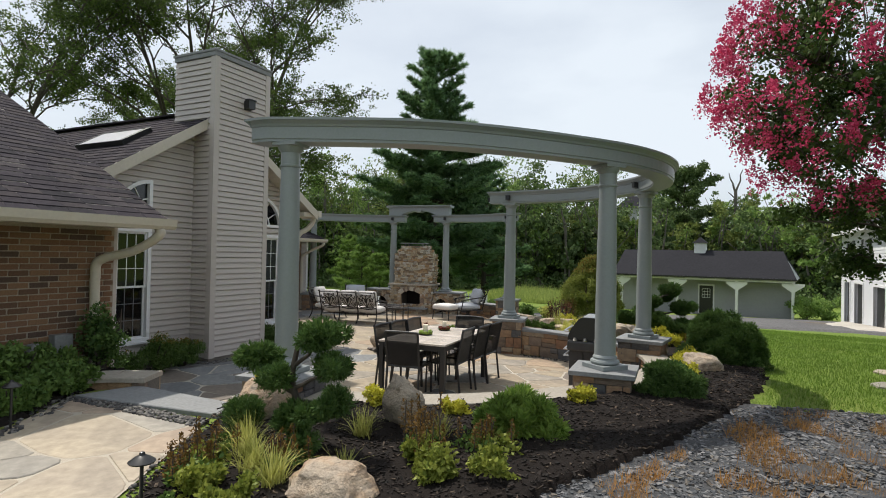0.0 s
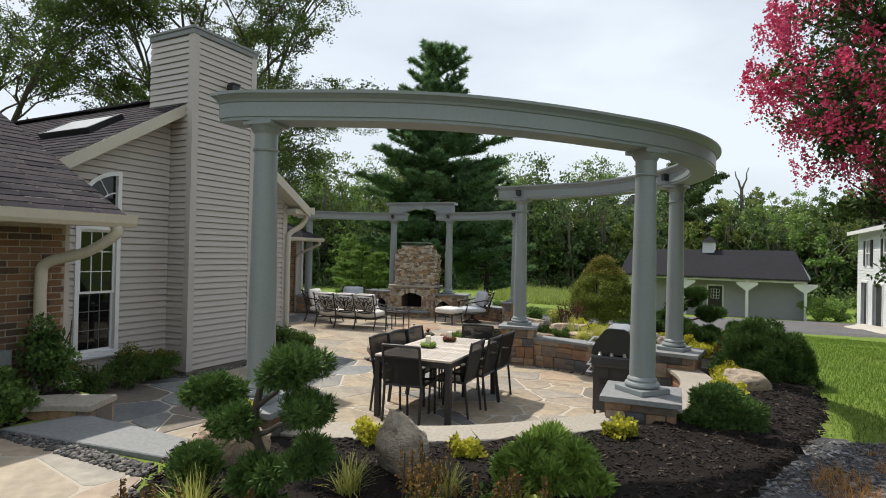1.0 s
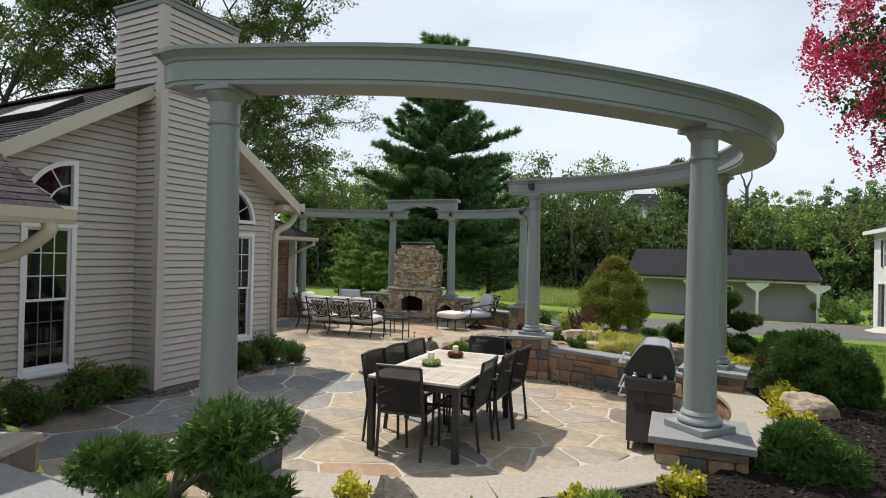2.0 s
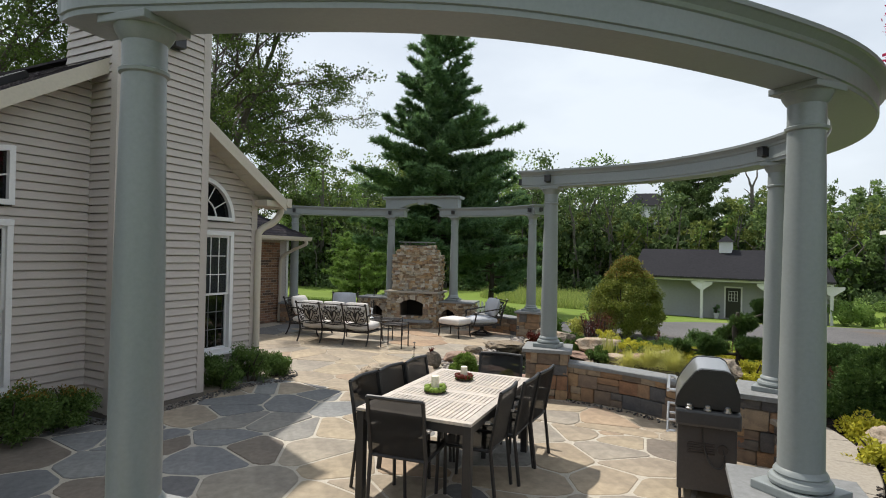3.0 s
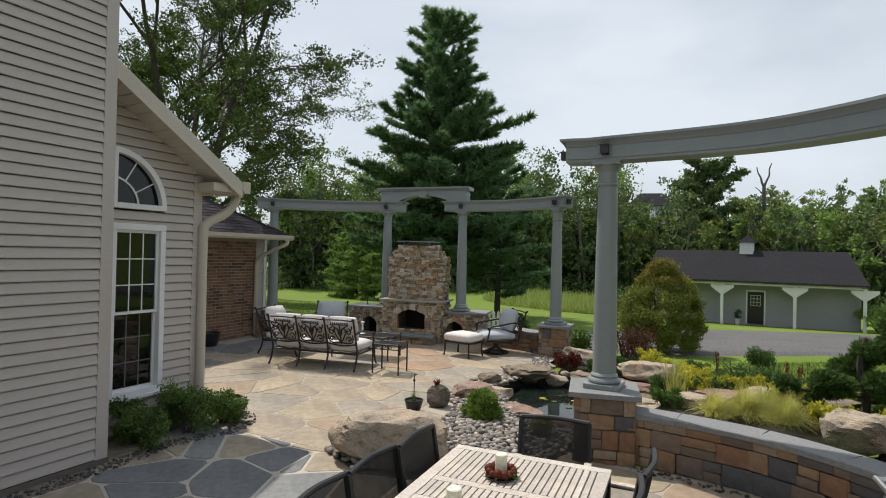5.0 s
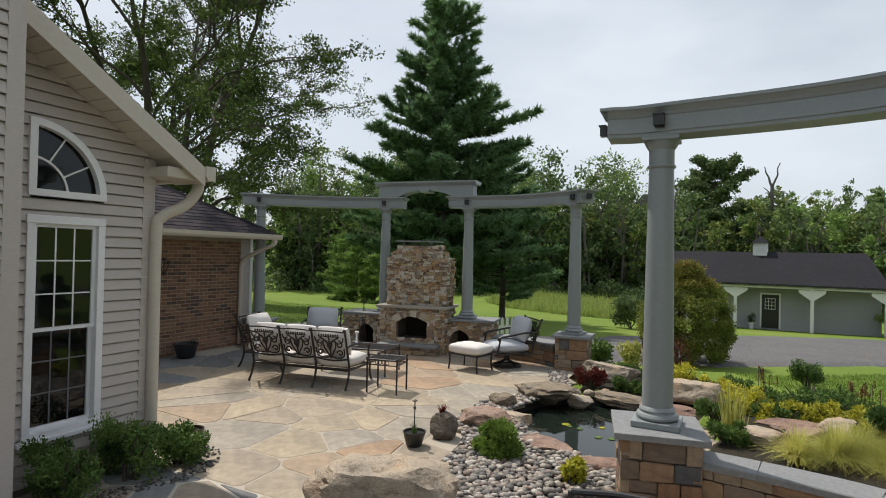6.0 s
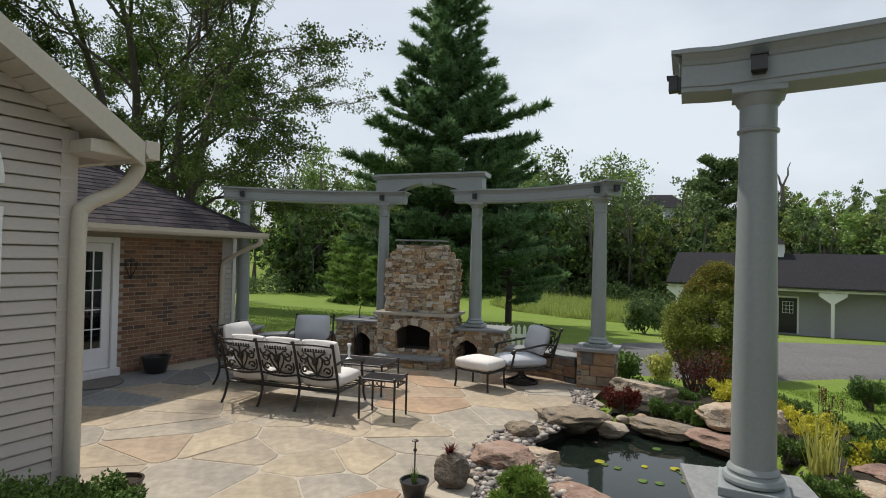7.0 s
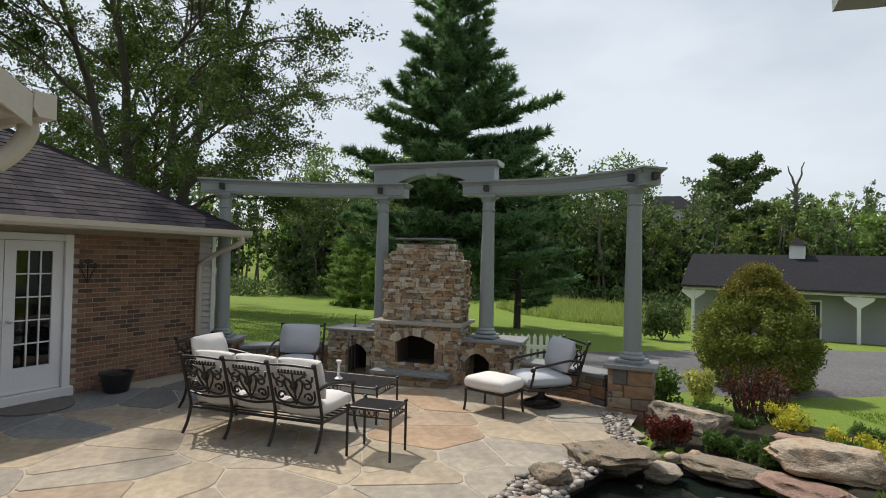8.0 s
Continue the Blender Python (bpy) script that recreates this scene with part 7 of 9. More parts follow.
def metal_table(name, m, w, d, h, label):
    ob = empty(name, m.translation, label, "table", "lounge tables")
    for x in (-w / 2, w / 2):
        for y in (-d / 2, d / 2):
            bm = bmesh.new()
            tube(bm, [(x, y, 0), (x, y, h)], 0.014, 8, m=m)
            part("leg", bm, BLACK, ob, smooth=True)
            bm = bmesh.new()
            lathe(bm, [(0.004, h - 0.005), (0.021, h + 0.004), (0.021, h + 0.02), (0.004, h + 0.03)], 8, m @ Matrix.Translation((x, y, 0)))
            part("finial", bm, BLACK, ob, smooth=True)
    bm = bmesh.new()                        # pierced top: frame and lattice
    for a, b in (((-w / 2, -d / 2), (w / 2, -d / 2)), ((w / 2, -d / 2), (w / 2, d / 2)), ((w / 2, d / 2), (-w / 2, d / 2)), ((-w / 2, d / 2), (-w / 2, -d / 2))):
        tube(bm, [(*a, h - 0.012), (*b, h - 0.012)], 0.013, 8, m=m)
        tube(bm, [(*a, h - 0.085), (*b, h - 0.085)], 0.008, 6, m=m)
        c = ((a[0] + b[0]) / 2, (a[1] + b[1]) / 2)
        along = Vector((b[0] - a[0], b[1] - a[1], 0)).normalized()
        for s in (-1.6, -0.6, 0.6, 1.6):
            ring = [Vector((c[0], c[1], h - 0.048)) + along * (s * 0.05 + 0.026 * math.cos(t)) + UP * 0.026 * math.sin(t) for t in [2 * math.pi * q / 10 for q in range(11)]]
            tube(bm, ring, 0.005, 5, m=m)
    k = int(w / 0.022)
    for i in range(-k, k):
        for s in (1, -1):
            x0 = i * 0.035
            pts = []
            for t in (-d / 2, d / 2):
                pts.append((x0 + s * t, t))
            (xa, ya), (xb, yb) = pts
            lo, hi = -w / 2, w / 2
            if xa == xb:
                continue
            ts = [(lo - xa) / (xb - xa), (hi - xa) / (xb - xa)]
            t0, t1 = max(0, min(ts)), min(1, max(ts))
            if t1 - t0 > 0.02:
                tube(bm, [(xa + (xb - xa) * t0, ya + (yb - ya) * t0, h - 0.008), (xa + (xb - xa) * t1, ya + (yb - ya) * t1, h - 0.008)], 0.007, 4, m=m)
    part("lattice_top", bm, BLACK, ob, "pierced black table top")
    return ob


metal_table("side_table", Matrix.Translation((-8.165, 13.76, 0)) @ rot(9), 0.46, 0.38, 0.49, "small square black cast side table beside the sofa")
metal_table("coffee_table", Matrix.Translation((-9.3, 14.72, 0)) @ rot(9), 1.15, 0.6, 0.43, "low black cast coffee table in front of the sofa")
bm = bmesh.new()
lathe(bm, [(0.05, 0.44), (0.05, 0.45), (0.02, 0.47), (0.015, 0.5), (0.022, 0.54), (0.014, 0.58), (0.02, 0.63), (0.034, 0.65), (0.034, 0.67), (0.01, 0.675)], 14, Matrix.Translation((-9.33, 14.62, 0)))
solo("candlestick", bm, WHITE, "white turned candlestick on the coffee table", "candlestick", smooth=True)

# dining set
TM = Matrix.Translation((-4.21, 8.33, 0)) @ rot(3.5)
tab = empty("dining_table", TM.translation, "dark-legged dining table with pale slatted top", "dining table")
TW, TL, TZ = 0.98, 1.72, 0.74
for x in (-1, 1):
    for y in (-1, 1):
        bm = bmesh.new()
        box(bm, x * (TW / 2 - 0.035) - 0.032, y * (TL / 2 - 0.035) - 0.032, 0, x * (TW / 2 - 0.035) + 0.032, y * (TL / 2 - 0.035) + 0.032, TZ - 0.025, m=TM, bev=0.004)
        part("leg", bm, CHARCOAL, tab)
for a in (-1, 1):
    bm = bmesh.new()
    box(bm, -TW / 2 + 0.066, a * (TL / 2 - 0.03) - 0.015, TZ - 0.095, TW / 2 - 0.066, a * (TL / 2 - 0.03) + 0.015, TZ - 0.026, m=TM)
    part("apron", bm, CHARCOAL, tab)
    bm = bmesh.new()
    box(bm, a * (TW / 2 - 0.03) - 0.015, -TL / 2 + 0.066, TZ - 0.095, a * (TW / 2 - 0.03) + 0.015, TL / 2 - 0.066, TZ - 0.026, m=TM)
    part("apron", bm, CHARCOAL, tab)
SLATS = {}


def slat(w, d, x, y):
    key = (round(w, 3), round(d, 3))
    if key not in SLATS:
        bm = bmesh.new()
        box(bm, -w / 2, -d / 2, 0, w / 2, d / 2, 0.024, bev=0.003)
        SLATS[key] = mesh_of("slat", bm, TEAK)
    piece("slat", SLATS[key], tab, TM @ Matrix.Translation((x, y, TZ - 0.024)))


slat(TW, 0.07, 0, -TL / 2 + 0.035), slat(TW, 0.07, 0, TL / 2 - 0.035)
slat(0.07, TL - 0.146, -TW / 2 + 0.035, 0), slat(0.07, TL - 0.146, TW / 2 - 0.035, 0)
bars = (-TL / 6 - 0.01, 0.0, TL / 6 + 0.01)
for y, w in zip(bars, (0.06, 0.1, 0.06)):
    slat(TW - 0.146, w, 0, y)
edges = [-TL / 2 + 0.073] + [v for y, w in zip(bars, (0.06, 0.1, 0.06)) for v in (y - w / 2 - 0.003, y + w / 2 + 0.003)] + [TL / 2 - 0.073]
for a, b in zip(edges[::2], edges[1::2]):
    for i in range(21):
        x = -TW / 2 + 0.073 + (TW - 0.146) * (i + 0.5) / 21
        slat((TW - 0.146) / 21 - 0.008, b - a, x, (a + b) / 2)
bm = bmesh.new()
box(bm, -TW / 2 + 0.066, -0.03, TZ - 0.06, TW / 2 - 0.066, 0.03, TZ - 0.026, m=TM)
part("crossbar", bm, CHARCOAL, tab)


def dining_chair(m):
    ob = empty("dining_chair", m.translation, "black metal dining chair with mesh sling seat and pale arm tops", "dining chair", "chairs round the table")
    ob.matrix_world = m
    w, d = 0.23, 0.22
    for s in (-1, 1):
        bm = bmesh.new()
        for a, b in (((s * w, -d - 0.05, 0.0), (s * w, -d, 0.43)), ((s * w, -d, 0.43), (s * w, -d - 0.08, 0.885))):
            tube(bm, [a, b], 0.016, 6, m=m)
        part("back_leg", bm, CHARCOAL, ob)
        bm = bmesh.new()
        tube(bm, [(s * w, d + 0.02, 0.0), (s * w, d, 0.62)], 0.015, 6, m=m)
        part("front_leg", bm, CHARCOAL, ob)
        bm = bmesh.new()
        tube(bm, [(s * w, -d, 0.42), (s * w, d, 0.42)], 0.015, 6, m=m)
        part("side_rail", bm, CHARCOAL, ob)
        bm = bmesh.new()
        tube(bm, [(s * w, -d - 0.03, 0.635), (s * w, d + 0.02, 0.625)], 0.013, 6, m=m)
        arm = part("arm", bm, CHARCOAL, ob)
        bm = bmesh.new()
        box(bm, s * w - 0.024, -d - 0.0, 0.634, s * w + 0.024, d + 0.04, 0.652, m=m, bev=0.005)
        part("arm_top", bm, TEAK, arm, "pale wooden arm top")
    bm = bmesh.new()
    tube(bm, smooth_line([(-w, -d - 0.08, 0.885), (0, -d - 0.105, 0.892), (w, -d - 0.08, 0.885)], 4), 0.016, 8, m=m)
    part("top_rail", bm, CHARCOAL, ob, smooth=True)
    for y in (-d, d):
        bm = bmesh.new()
        tube(bm, [(-w, y, 0.42), (w, y, 0.42)], 0.013, 6, m=m)
        part("stretcher", bm, CHARCOAL, ob)
    for name, rows in (("back_sling", [(-d - 0.0, 0.44), (-d - 0.03, 0.6), (-d - 0.065, 0.75), (-d - 0.085, 0.885)]), ("seat_sling", [(-d, 0.432), (-0.08, 0.415), (0.08, 0.415), (d, 0.432)])):
        bm = bmesh.new()
        k = 6
        grid = []
        for y, z in rows:
            grid.append([bm.verts.new(m @ Vector((-w + 2 * w * i / k, y - (0.02 * (1 - (2 * i / k - 1) ** 2) if name == "back_sling" else 0), z))) for i in range(k + 1)])
        for a, b in zip(grid, grid[1:]):
            for i in range(k):
                bm.faces.new((a[i], a[i + 1], b[i + 1], b[i]))
        bmesh.ops.solidify(bm, geom=list(bm.faces), thickness=0.006)
        part(name, bm, SLING, ob, "black mesh " + name.replace("_", " "), True)
    return ob


chair = dining_chair(Matrix.Translation((-4.26, 7.63, 0)) @ rot(7))
for x, y, a in ((-4.565, 7.88, -86), (-4.57, 8.33, -88), (-4.555, 8.79, -87), (-3.905, 8.11, 94), (-3.855, 8.57, 92), (-3.845, 9.03, 90), (-4.17, 9.25, 188)):
    copy_thing(chair, Matrix.Translation((x, y, 0)) @ rot(a))
for x, y, s, mt, lab in ((-4.33, 8.20, 1.0, L_SHRUB, "cream pillar candle in a green wreath on the table"), (-4.31, 8.78, 0.9, L_SHRUB, "cream pillar candle in a dark wreath on the table")):
    ob = empty("candle_centrepiece", (x, y, TZ), lab, "candle")
    bm = bmesh.new()
    lathe(bm, [(0.036 * s, TZ + 0.012), (0.038 * s, TZ + 0.02), (0.037 * s, TZ + 0.145 * s), (0.03 * s, TZ + 0.15 * s), (0.012, TZ + 0.142 * s)], 18, Matrix.Translation((x, y, 0)))
    part("candle", bm, WAX, ob, "cream pillar candle", True)
    bm = bmesh.new()
    lathe(bm, [(0.09 * s, TZ + 0.001), (0.1 * s, TZ + 0.008), (0.1 * s, TZ + 0.014), (0.02, TZ + 0.016)], 20, Matrix.Translation((x, y, 0)))
    part("dish", bm, TERRA, ob, "dark round dish", True)
    rnd = random.Random(int(x * -100))
    for i in range(13):
        a = 2 * math.pi * i / 13
        bm = bmesh.new()
        bmesh.ops.create_icosphere(bm, subdivisions=2, radius=0.026 * s * rnd.uniform(0.8, 1.15), matrix=Matrix.Translation((x + 0.08 * s * math.cos(a), y + 0.08 * s * math.sin(a), TZ + 0.035 + rnd.uniform(0, 0.012))))
        part("fruit", bm, L_BRIGHT if s == 1.0 else L_RED, ob, smooth=True)
    rng = np.random.default_rng(i)
    ring = np.array([[x + 0.085 * s * math.cos(t), y + 0.085 * s * math.sin(t), TZ + 0.028] for t in rng.uniform(0, 6.28, 90)])
    bm = bmesh.new()
    for p in ring:
        d = Vector(rng.normal(size=3) + (0, 0, 0.4)).normalized() * 0.04
        q = Vector(p)
        sd = d.cross(Vector(rng.normal(size=3))).normalized() * 0.009
        bm.faces.new([bm.verts.new(v) for v in (q, q + d * 0.5 + sd, q + d, q + d * 0.5 - sd)])
    part("wreath", bm, mt, ob, "leafy wreath")

# grill
gm = Matrix.Translation((-2.35, 8.72, 0)) @ rot(4) @ Matrix.Diagonal((0.85, 0.86, 0.90, 1))
gr = empty("gas_grill", gm.translation, "dark grey gas grill with steel lid on wheels", "grill")
bm = bmesh.new()
box(bm, 0.0, 0.06, 0.1, 0.52, 0.92, 0.70, m=gm, bev=0.01)
part("cabinet", bm, GRILL, gr)
bm = bmesh.new()
for i in range(5):
    box(bm, 0.09, 0.052, 0.44 + 0.022 * i, 0.33, 0.062, 0.452 + 0.022 * i, m=gm)
part("vent", bm, BLACKPAINT, gr)
bm = bmesh.new()
lathe(bm, [(0.045, 0), (0.045, 0.012), (0.03, 0.012)], 16, gm @ Matrix.Translation((0.40, 0.062, 0.5)) @ Matrix.Rotation(radians(90), 4, "X"))
part("hose_port", bm, BLACKPAINT, gr)
bm = bmesh.new()
tube(bm, smooth_line([(0.22, 0.05, 0.68), (0.24, 0.03, 0.5), (0.3, 0.02, 0.36), (0.38, 0.025, 0.34), (0.42, 0.03, 0.42), (0.40, 0.055, 0.5)], 5), 0.008, 6, m=gm)
part("gas_hose", bm, BLACKPAINT, gr, smooth=True)
bm = bmesh.new()
box(bm, -0.02, -0.03, 0.70, 0.55, 0.95, 0.85, m=gm, bev=0.025)
part("firebox", bm, GRILL, gr)
lid_prof = [(-0.02, 0.86), (0.0, 0.95), (0.05, 1.04), (0.15, 1.17), (0.20, 1.2), (0.41, 1.2), (0.47, 1.17), (0.53, 1.0), (0.53, 0.86)]
for name, y0, y1, mt, sc in (("lid_end", 0.03, 0.11, BLACKPAINT, 1.03), ("lid", 0.11, 0.85, STEEL, 1.0), ("lid_end", 0.85, 0.895, GRILL, 1.02)):
    bm = bmesh.new()
    pr = [((x - 0.255) * sc + 0.255, (z - 0.86) * sc + 0.86) for x, z in lid_prof]
    a = [bm.verts.new(gm @ Vector((x, y0, z))) for x, z in pr]
    b = [bm.verts.new(gm @ Vector((x, y1, z))) for x, z in pr]
    bm.faces.new(a), bm.faces.new(b[::-1])
    for i in range(len(pr)):
        j = (i + 1) % len(pr)
        bm.faces.new((a[i], b[i], b[j], a[j]))
    bmesh.ops.bevel(bm, geom=[e for e in bm.edges], offset=0.006, segments=2, affect="EDGES")
    part(name, bm, mt, gr, "brushed steel lid" if mt is STEEL else "", True)
for z, r in ((0.98, 0.016), (0.70, 0.013), (0.60, 0.013)):
    bm = bmesh.new()
    tube(bm, smooth_line([(-0.02, 0.12, z), (-0.085, 0.12, z), (-0.09, 0.16, z), (-0.09, 0.76, z), (-0.085, 0.8, z), (-0.02, 0.8, z)], 4), r, 8, m=gm)
    part("handle", bm, STEEL, gr, "tubular steel handle", True)
for x in (0.1, 0.26, 0.43):
    bm = bmesh.new()
    lathe(bm, [(0.034, 0), (0.034, 0.012), (0.024, 0.018), (0.024, 0.04), (0.018, 0.044)], 16, gm @ Matrix.Translation((x, 0.0, 0.852)))
    part("knob", bm, STEEL, gr, "steel control knob", True)
bm = bmesh.new()
lathe(bm, [(0.016, 0), (0.016, 0.01), (0.008, 0.02)], 12, gm @ Matrix.Translation((-0.021, 0.45, 1.03)) @ Matrix.Rotation(radians(-90), 4, "Y"))
part("thermometer", bm, STEEL, gr, smooth=True)
for x, y in ((0.03, 0.1), (0.49, 0.1), (0.03, 0.88), (0.49, 0.88)):
    bm = bmesh.new()
    lathe(bm, [(0.02, -0.015), (0.042, -0.012), (0.042, 0.012), (0.02, 0.015)], 16, gm @ Matrix.Translation((x, y, 0.042)) @ Matrix.Rotation(radians(90), 4, "Y"))
    box(bm, x - 0.012, y - 0.012, 0.045, x + 0.012, y + 0.012, 0.11, m=gm)
    part("caster", bm, BLACKPAINT, gr, smooth=True)

# pots, mat, wall ornament, fire tools
def pot(x, y, z, r, h, label, mat=TERRA):
    bm = bmesh.new()
    lathe(bm, [(r * 0.66, z), (r * 0.72, z + 0.01), (r * 0.95, z + h * 0.7), (r, z + h * 0.92), (r * 1.06, z + h * 0.93), (r * 1.06, z + h), (r * 0.93, z + h), (r * 0.88, z + h * 0.85), (0.01, z + h * 0.83)], 24, Matrix.Translation((x, y, 0)))
    return solo("plant_pot", bm, mat, label, "pot", smooth=True)


pot(-12.62, 13.9, 0.0, 0.21, 0.27, "black glazed pot by the brick wall", BLACKPAINT)
pot(-8.55, 10.72, 0.0, 0.13, 0.2, "small brown pot at the house corner")
pot(-6.67, 11.95, 0.0, 0.115, 0.15, "small black pot on the pebbles", BLACKPAINT)
bm = bmesh.new()
pts = [(-12.88, 12.55)] + [(-12.86 + 0.62 * math.sin(math.pi * i / 14), 12.9 - 0.48 * math.cos(math.pi * i / 14)) for i in range(15)] + [(-12.88, 13.25)]
prism(bm, pts, 0.004, 0.018)
MAT = dusty("patterned_doormat", (0.10, 0.09, 0.085), (0.19, 0.175, 0.16), 0.95, 22, 9, bmp=0.4)
solo("doormat", bm, MAT, "half-round patterned doormat before the french doors", "doormat")
bm = bmesh.new()
for dy, dz in ((-0.09, 0.0), (0.0, 0.06), (0.09, 0.0)):
    tube(bm, smooth_line([(FX + 0.012, 13.66, 1.5), (FX + 0.014, 13.66 + dy * 0.5, 1.6), (FX + 0.014, 13.66 + dy, 1.70 + dz)], 4), 0.008, 6)
    bmesh.ops.create_icosphere(bm, subdivisions=2, radius=0.036, matrix=Matrix.Translation((FX + 0.014, 13.66 + dy, 1.74 + dz)) @ Matrix.Diagonal((0.3, 1, 1, 1)))
solo("wall_ornament", bm, BLACK, "dark metal flower ornament on the brick wall", "ornament", smooth=True)
tools = empty("fire_tool_set", fm @ Vector((-1.12, 0.28, 0)), "black iron fire tools on a stand beside the wood box", "fire tools")
bm = bmesh.new()
lathe(bm, [(0.09, 0), (0.09, 0.012), (0.02, 0.02), (0.008, 0.03), (0.008, 0.62), (0.02, 0.64), (0.004, 0.66)], 14, fm @ Matrix.Translation((-1.12, 0.28, 0)))
part("stand", bm, BLACKPAINT, tools, smooth=True)
for i in range(4):
    a = i * math.pi / 2 + 0.5
    bm = bmesh.new()
    tube(bm, [(-1.12 + 0.05 * math.cos(a), 0.28 + 0.05 * math.sin(a), 0.06), (-1.12 + 0.05 * math.cos(a), 0.28 + 0.05 * math.sin(a), 0.62)], 0.006, 6, m=fm)
    tube(bm, [(-1.12, 0.28, 0.58), (-1.12 + 0.05 * math.cos(a), 0.28 + 0.05 * math.sin(a), 0.6)], 0.005, 5, m=fm)
    part("tool", bm, BLACKPAINT, tools)
bm = bmesh.new()
tube(bm, smooth_line([(-1.3, 0.75, 0.745), (-1.3, 0.75, 0.9), (-1.28, 0.75, 0.96)], 4), 0.01, 6, m=fm)
lathe(bm, [(0.04, 0.746), (0.04, 0.756), (0.01, 0.762)], 12, fm @ Matrix.Translation((-1.3, 0.75, 0)))
solo("hook_stand", bm, BLACKPAINT, "small black hook standing on the wood box top", "hook")
ub = empty("utility_box", (BX + 0.05, 4.7, 0.75), "grey electrical boxes on the brick wall", "utility box")
bm = bmesh.new()
box(bm, BX - 0.01, 4.62, 0.62, BX + 0.12, 4.82, 0.93, bev=0.01)
part("box", bm, PLASTIC, ub)
bm = bmesh.new()
lathe(bm, [(0.075, 0), (0.075, 0.08), (0.06, 0.1)], 16, Matrix.Translation((BX - 0.005, 4.45, 0.78)) @ Matrix.Rotation(radians(90), 4, "Y"))
part("meter", bm, PLASTIC, ub, smooth=True)
pl = empty("path_light", (-3.24, 2.97, 0.42), "black mushroom-capped path light beside the walk", "path light")
bm = bmesh.new()
tube(bm, [(-3.24, 2.97, 0.3), (-3.24, 2.97, 0.77)], 0.010, 8)
part("stem", bm, BLACKPAINT, pl)
bm = bmesh.new()
lathe(bm, [(0.016, 0.765), (0.066, 0.77), (0.07, 0.778), (0.04, 0.80), (0.017, 0.812), (0.012, 0.826), (0.004, 0.83)], 18, Matrix.Translation((-3.24, 2.97, 0)))
part("cap", bm, BLACKPAINT, pl, smooth=True)
copy_thing(pl, Matrix.Translation((-5.62, 3.50, 0.42)))
# picket fence beyond the low wall
fence = empty("picket_fence", (-8.5, 19.1, -0.3), "short white picket fence beyond the patio", "fence")
fa, fb = Vector((-9.2, 18.88, 0)), Vector((-7.88, 19.34, 0))
fd = (fb - fa).normalized()
fr = math.degrees(math.atan2(fd.y, fd.x))
bm = bmesh.new()
prism(bm, [(-0.035, -0.5), (0.035, -0.5), (0.035, 0.30), (0.0, 0.36), (-0.035, 0.30)], -0.01, 0.01, Matrix.Rotation(radians(90), 4, "X"))
PICKET = mesh_of("picket", bm, WHITE)
for i in range(13):
    p = fa.lerp(fb, i / 12)
    piece("picket", PICKET, fence, Matrix.Translation((p.x, p.y, 0.22)) @ rot(fr))
for z in (-0.1, 0.3):
    bm = bmesh.new()
    vs = box(bm, 0, 0.012, z, (fb - fa).length, 0.04, z + 0.07, m=Matrix.Translation(fa) @ rot(fr))
    part("rail", bm, WHITE, fence)


# ---- rocks and pebbles ----
def rock(name, x, y, z, sx, sy, sz, seed, mat, label, turn=0.0, flat=0.25, group="garden rocks", category="boulder", sink=0.3, tilt=0.0, layers=0.0, cuts=9):
    """An uneven boulder: a noisy ball with broken flat faces."""
    rnd = random.Random(seed)
    bm = bmesh.new()
    bmesh.ops.create_icosphere(bm, subdivisions=4, radius=1.0)
    planes = []
    for i in range(cuts):
        d = Vector((rnd.gauss(0, 1), rnd.gauss(0, 1), rnd.gauss(0, 0.7))).normalized()
        planes.append((d, rnd.uniform(0.62, 0.88)))
    if flat:
        planes.append((Vector((rnd.uniform(-0.15, 0.15), rnd.uniform(-0.15, 0.15), 1)).normalized(), 1 - flat))
    o = seed * 3.7
    for v in bm.verts:
        p = v.co.copy()
        for d, h in planes:
            k = p.dot(d)
            if k > h:
                p -= d * (k - h) * 0.95
        q = p.normalized()
        p *= 1 + 0.12 * noise.noise((q.x * 1.6 + o, q.y * 1.6, q.z * 1.6)) - 0.14 * abs(noise.noise((q.x * 2.8 + o, q.y * 2.8, q.z * 4))) + 0.05 * noise.noise((q.x * 6 + o, q.y * 6, q.z * 9)) + 0.035 * noise.noise((q.x * 15 + o, q.y * 15, q.z * 15))
        if layers:
            s = math.floor(p.z * 4 + 0.5 * noise.noise((q.x * 2 + o, q.y * 2, 0)))
            p.x *= 1 + layers * (0.5 - (s * 0.37 % 1))
            p.y *= 1 + layers * (0.5 - (s * 0.61 % 1))
        v.co = Vector((p.x * sx / 2, p.y * sy / 2, p.z * sz / 2))
    m = Matrix.Translation((x, y, z + sz / 2 * (1 - sink * 2) + 0.0)) @ rot(turn) @ Matrix.Rotation(radians(tilt), 4, "Y")
    local(m, bm)
    me = mesh_of(name, bm, mat, True)
    return tagged(new(name, me), label, category, group)


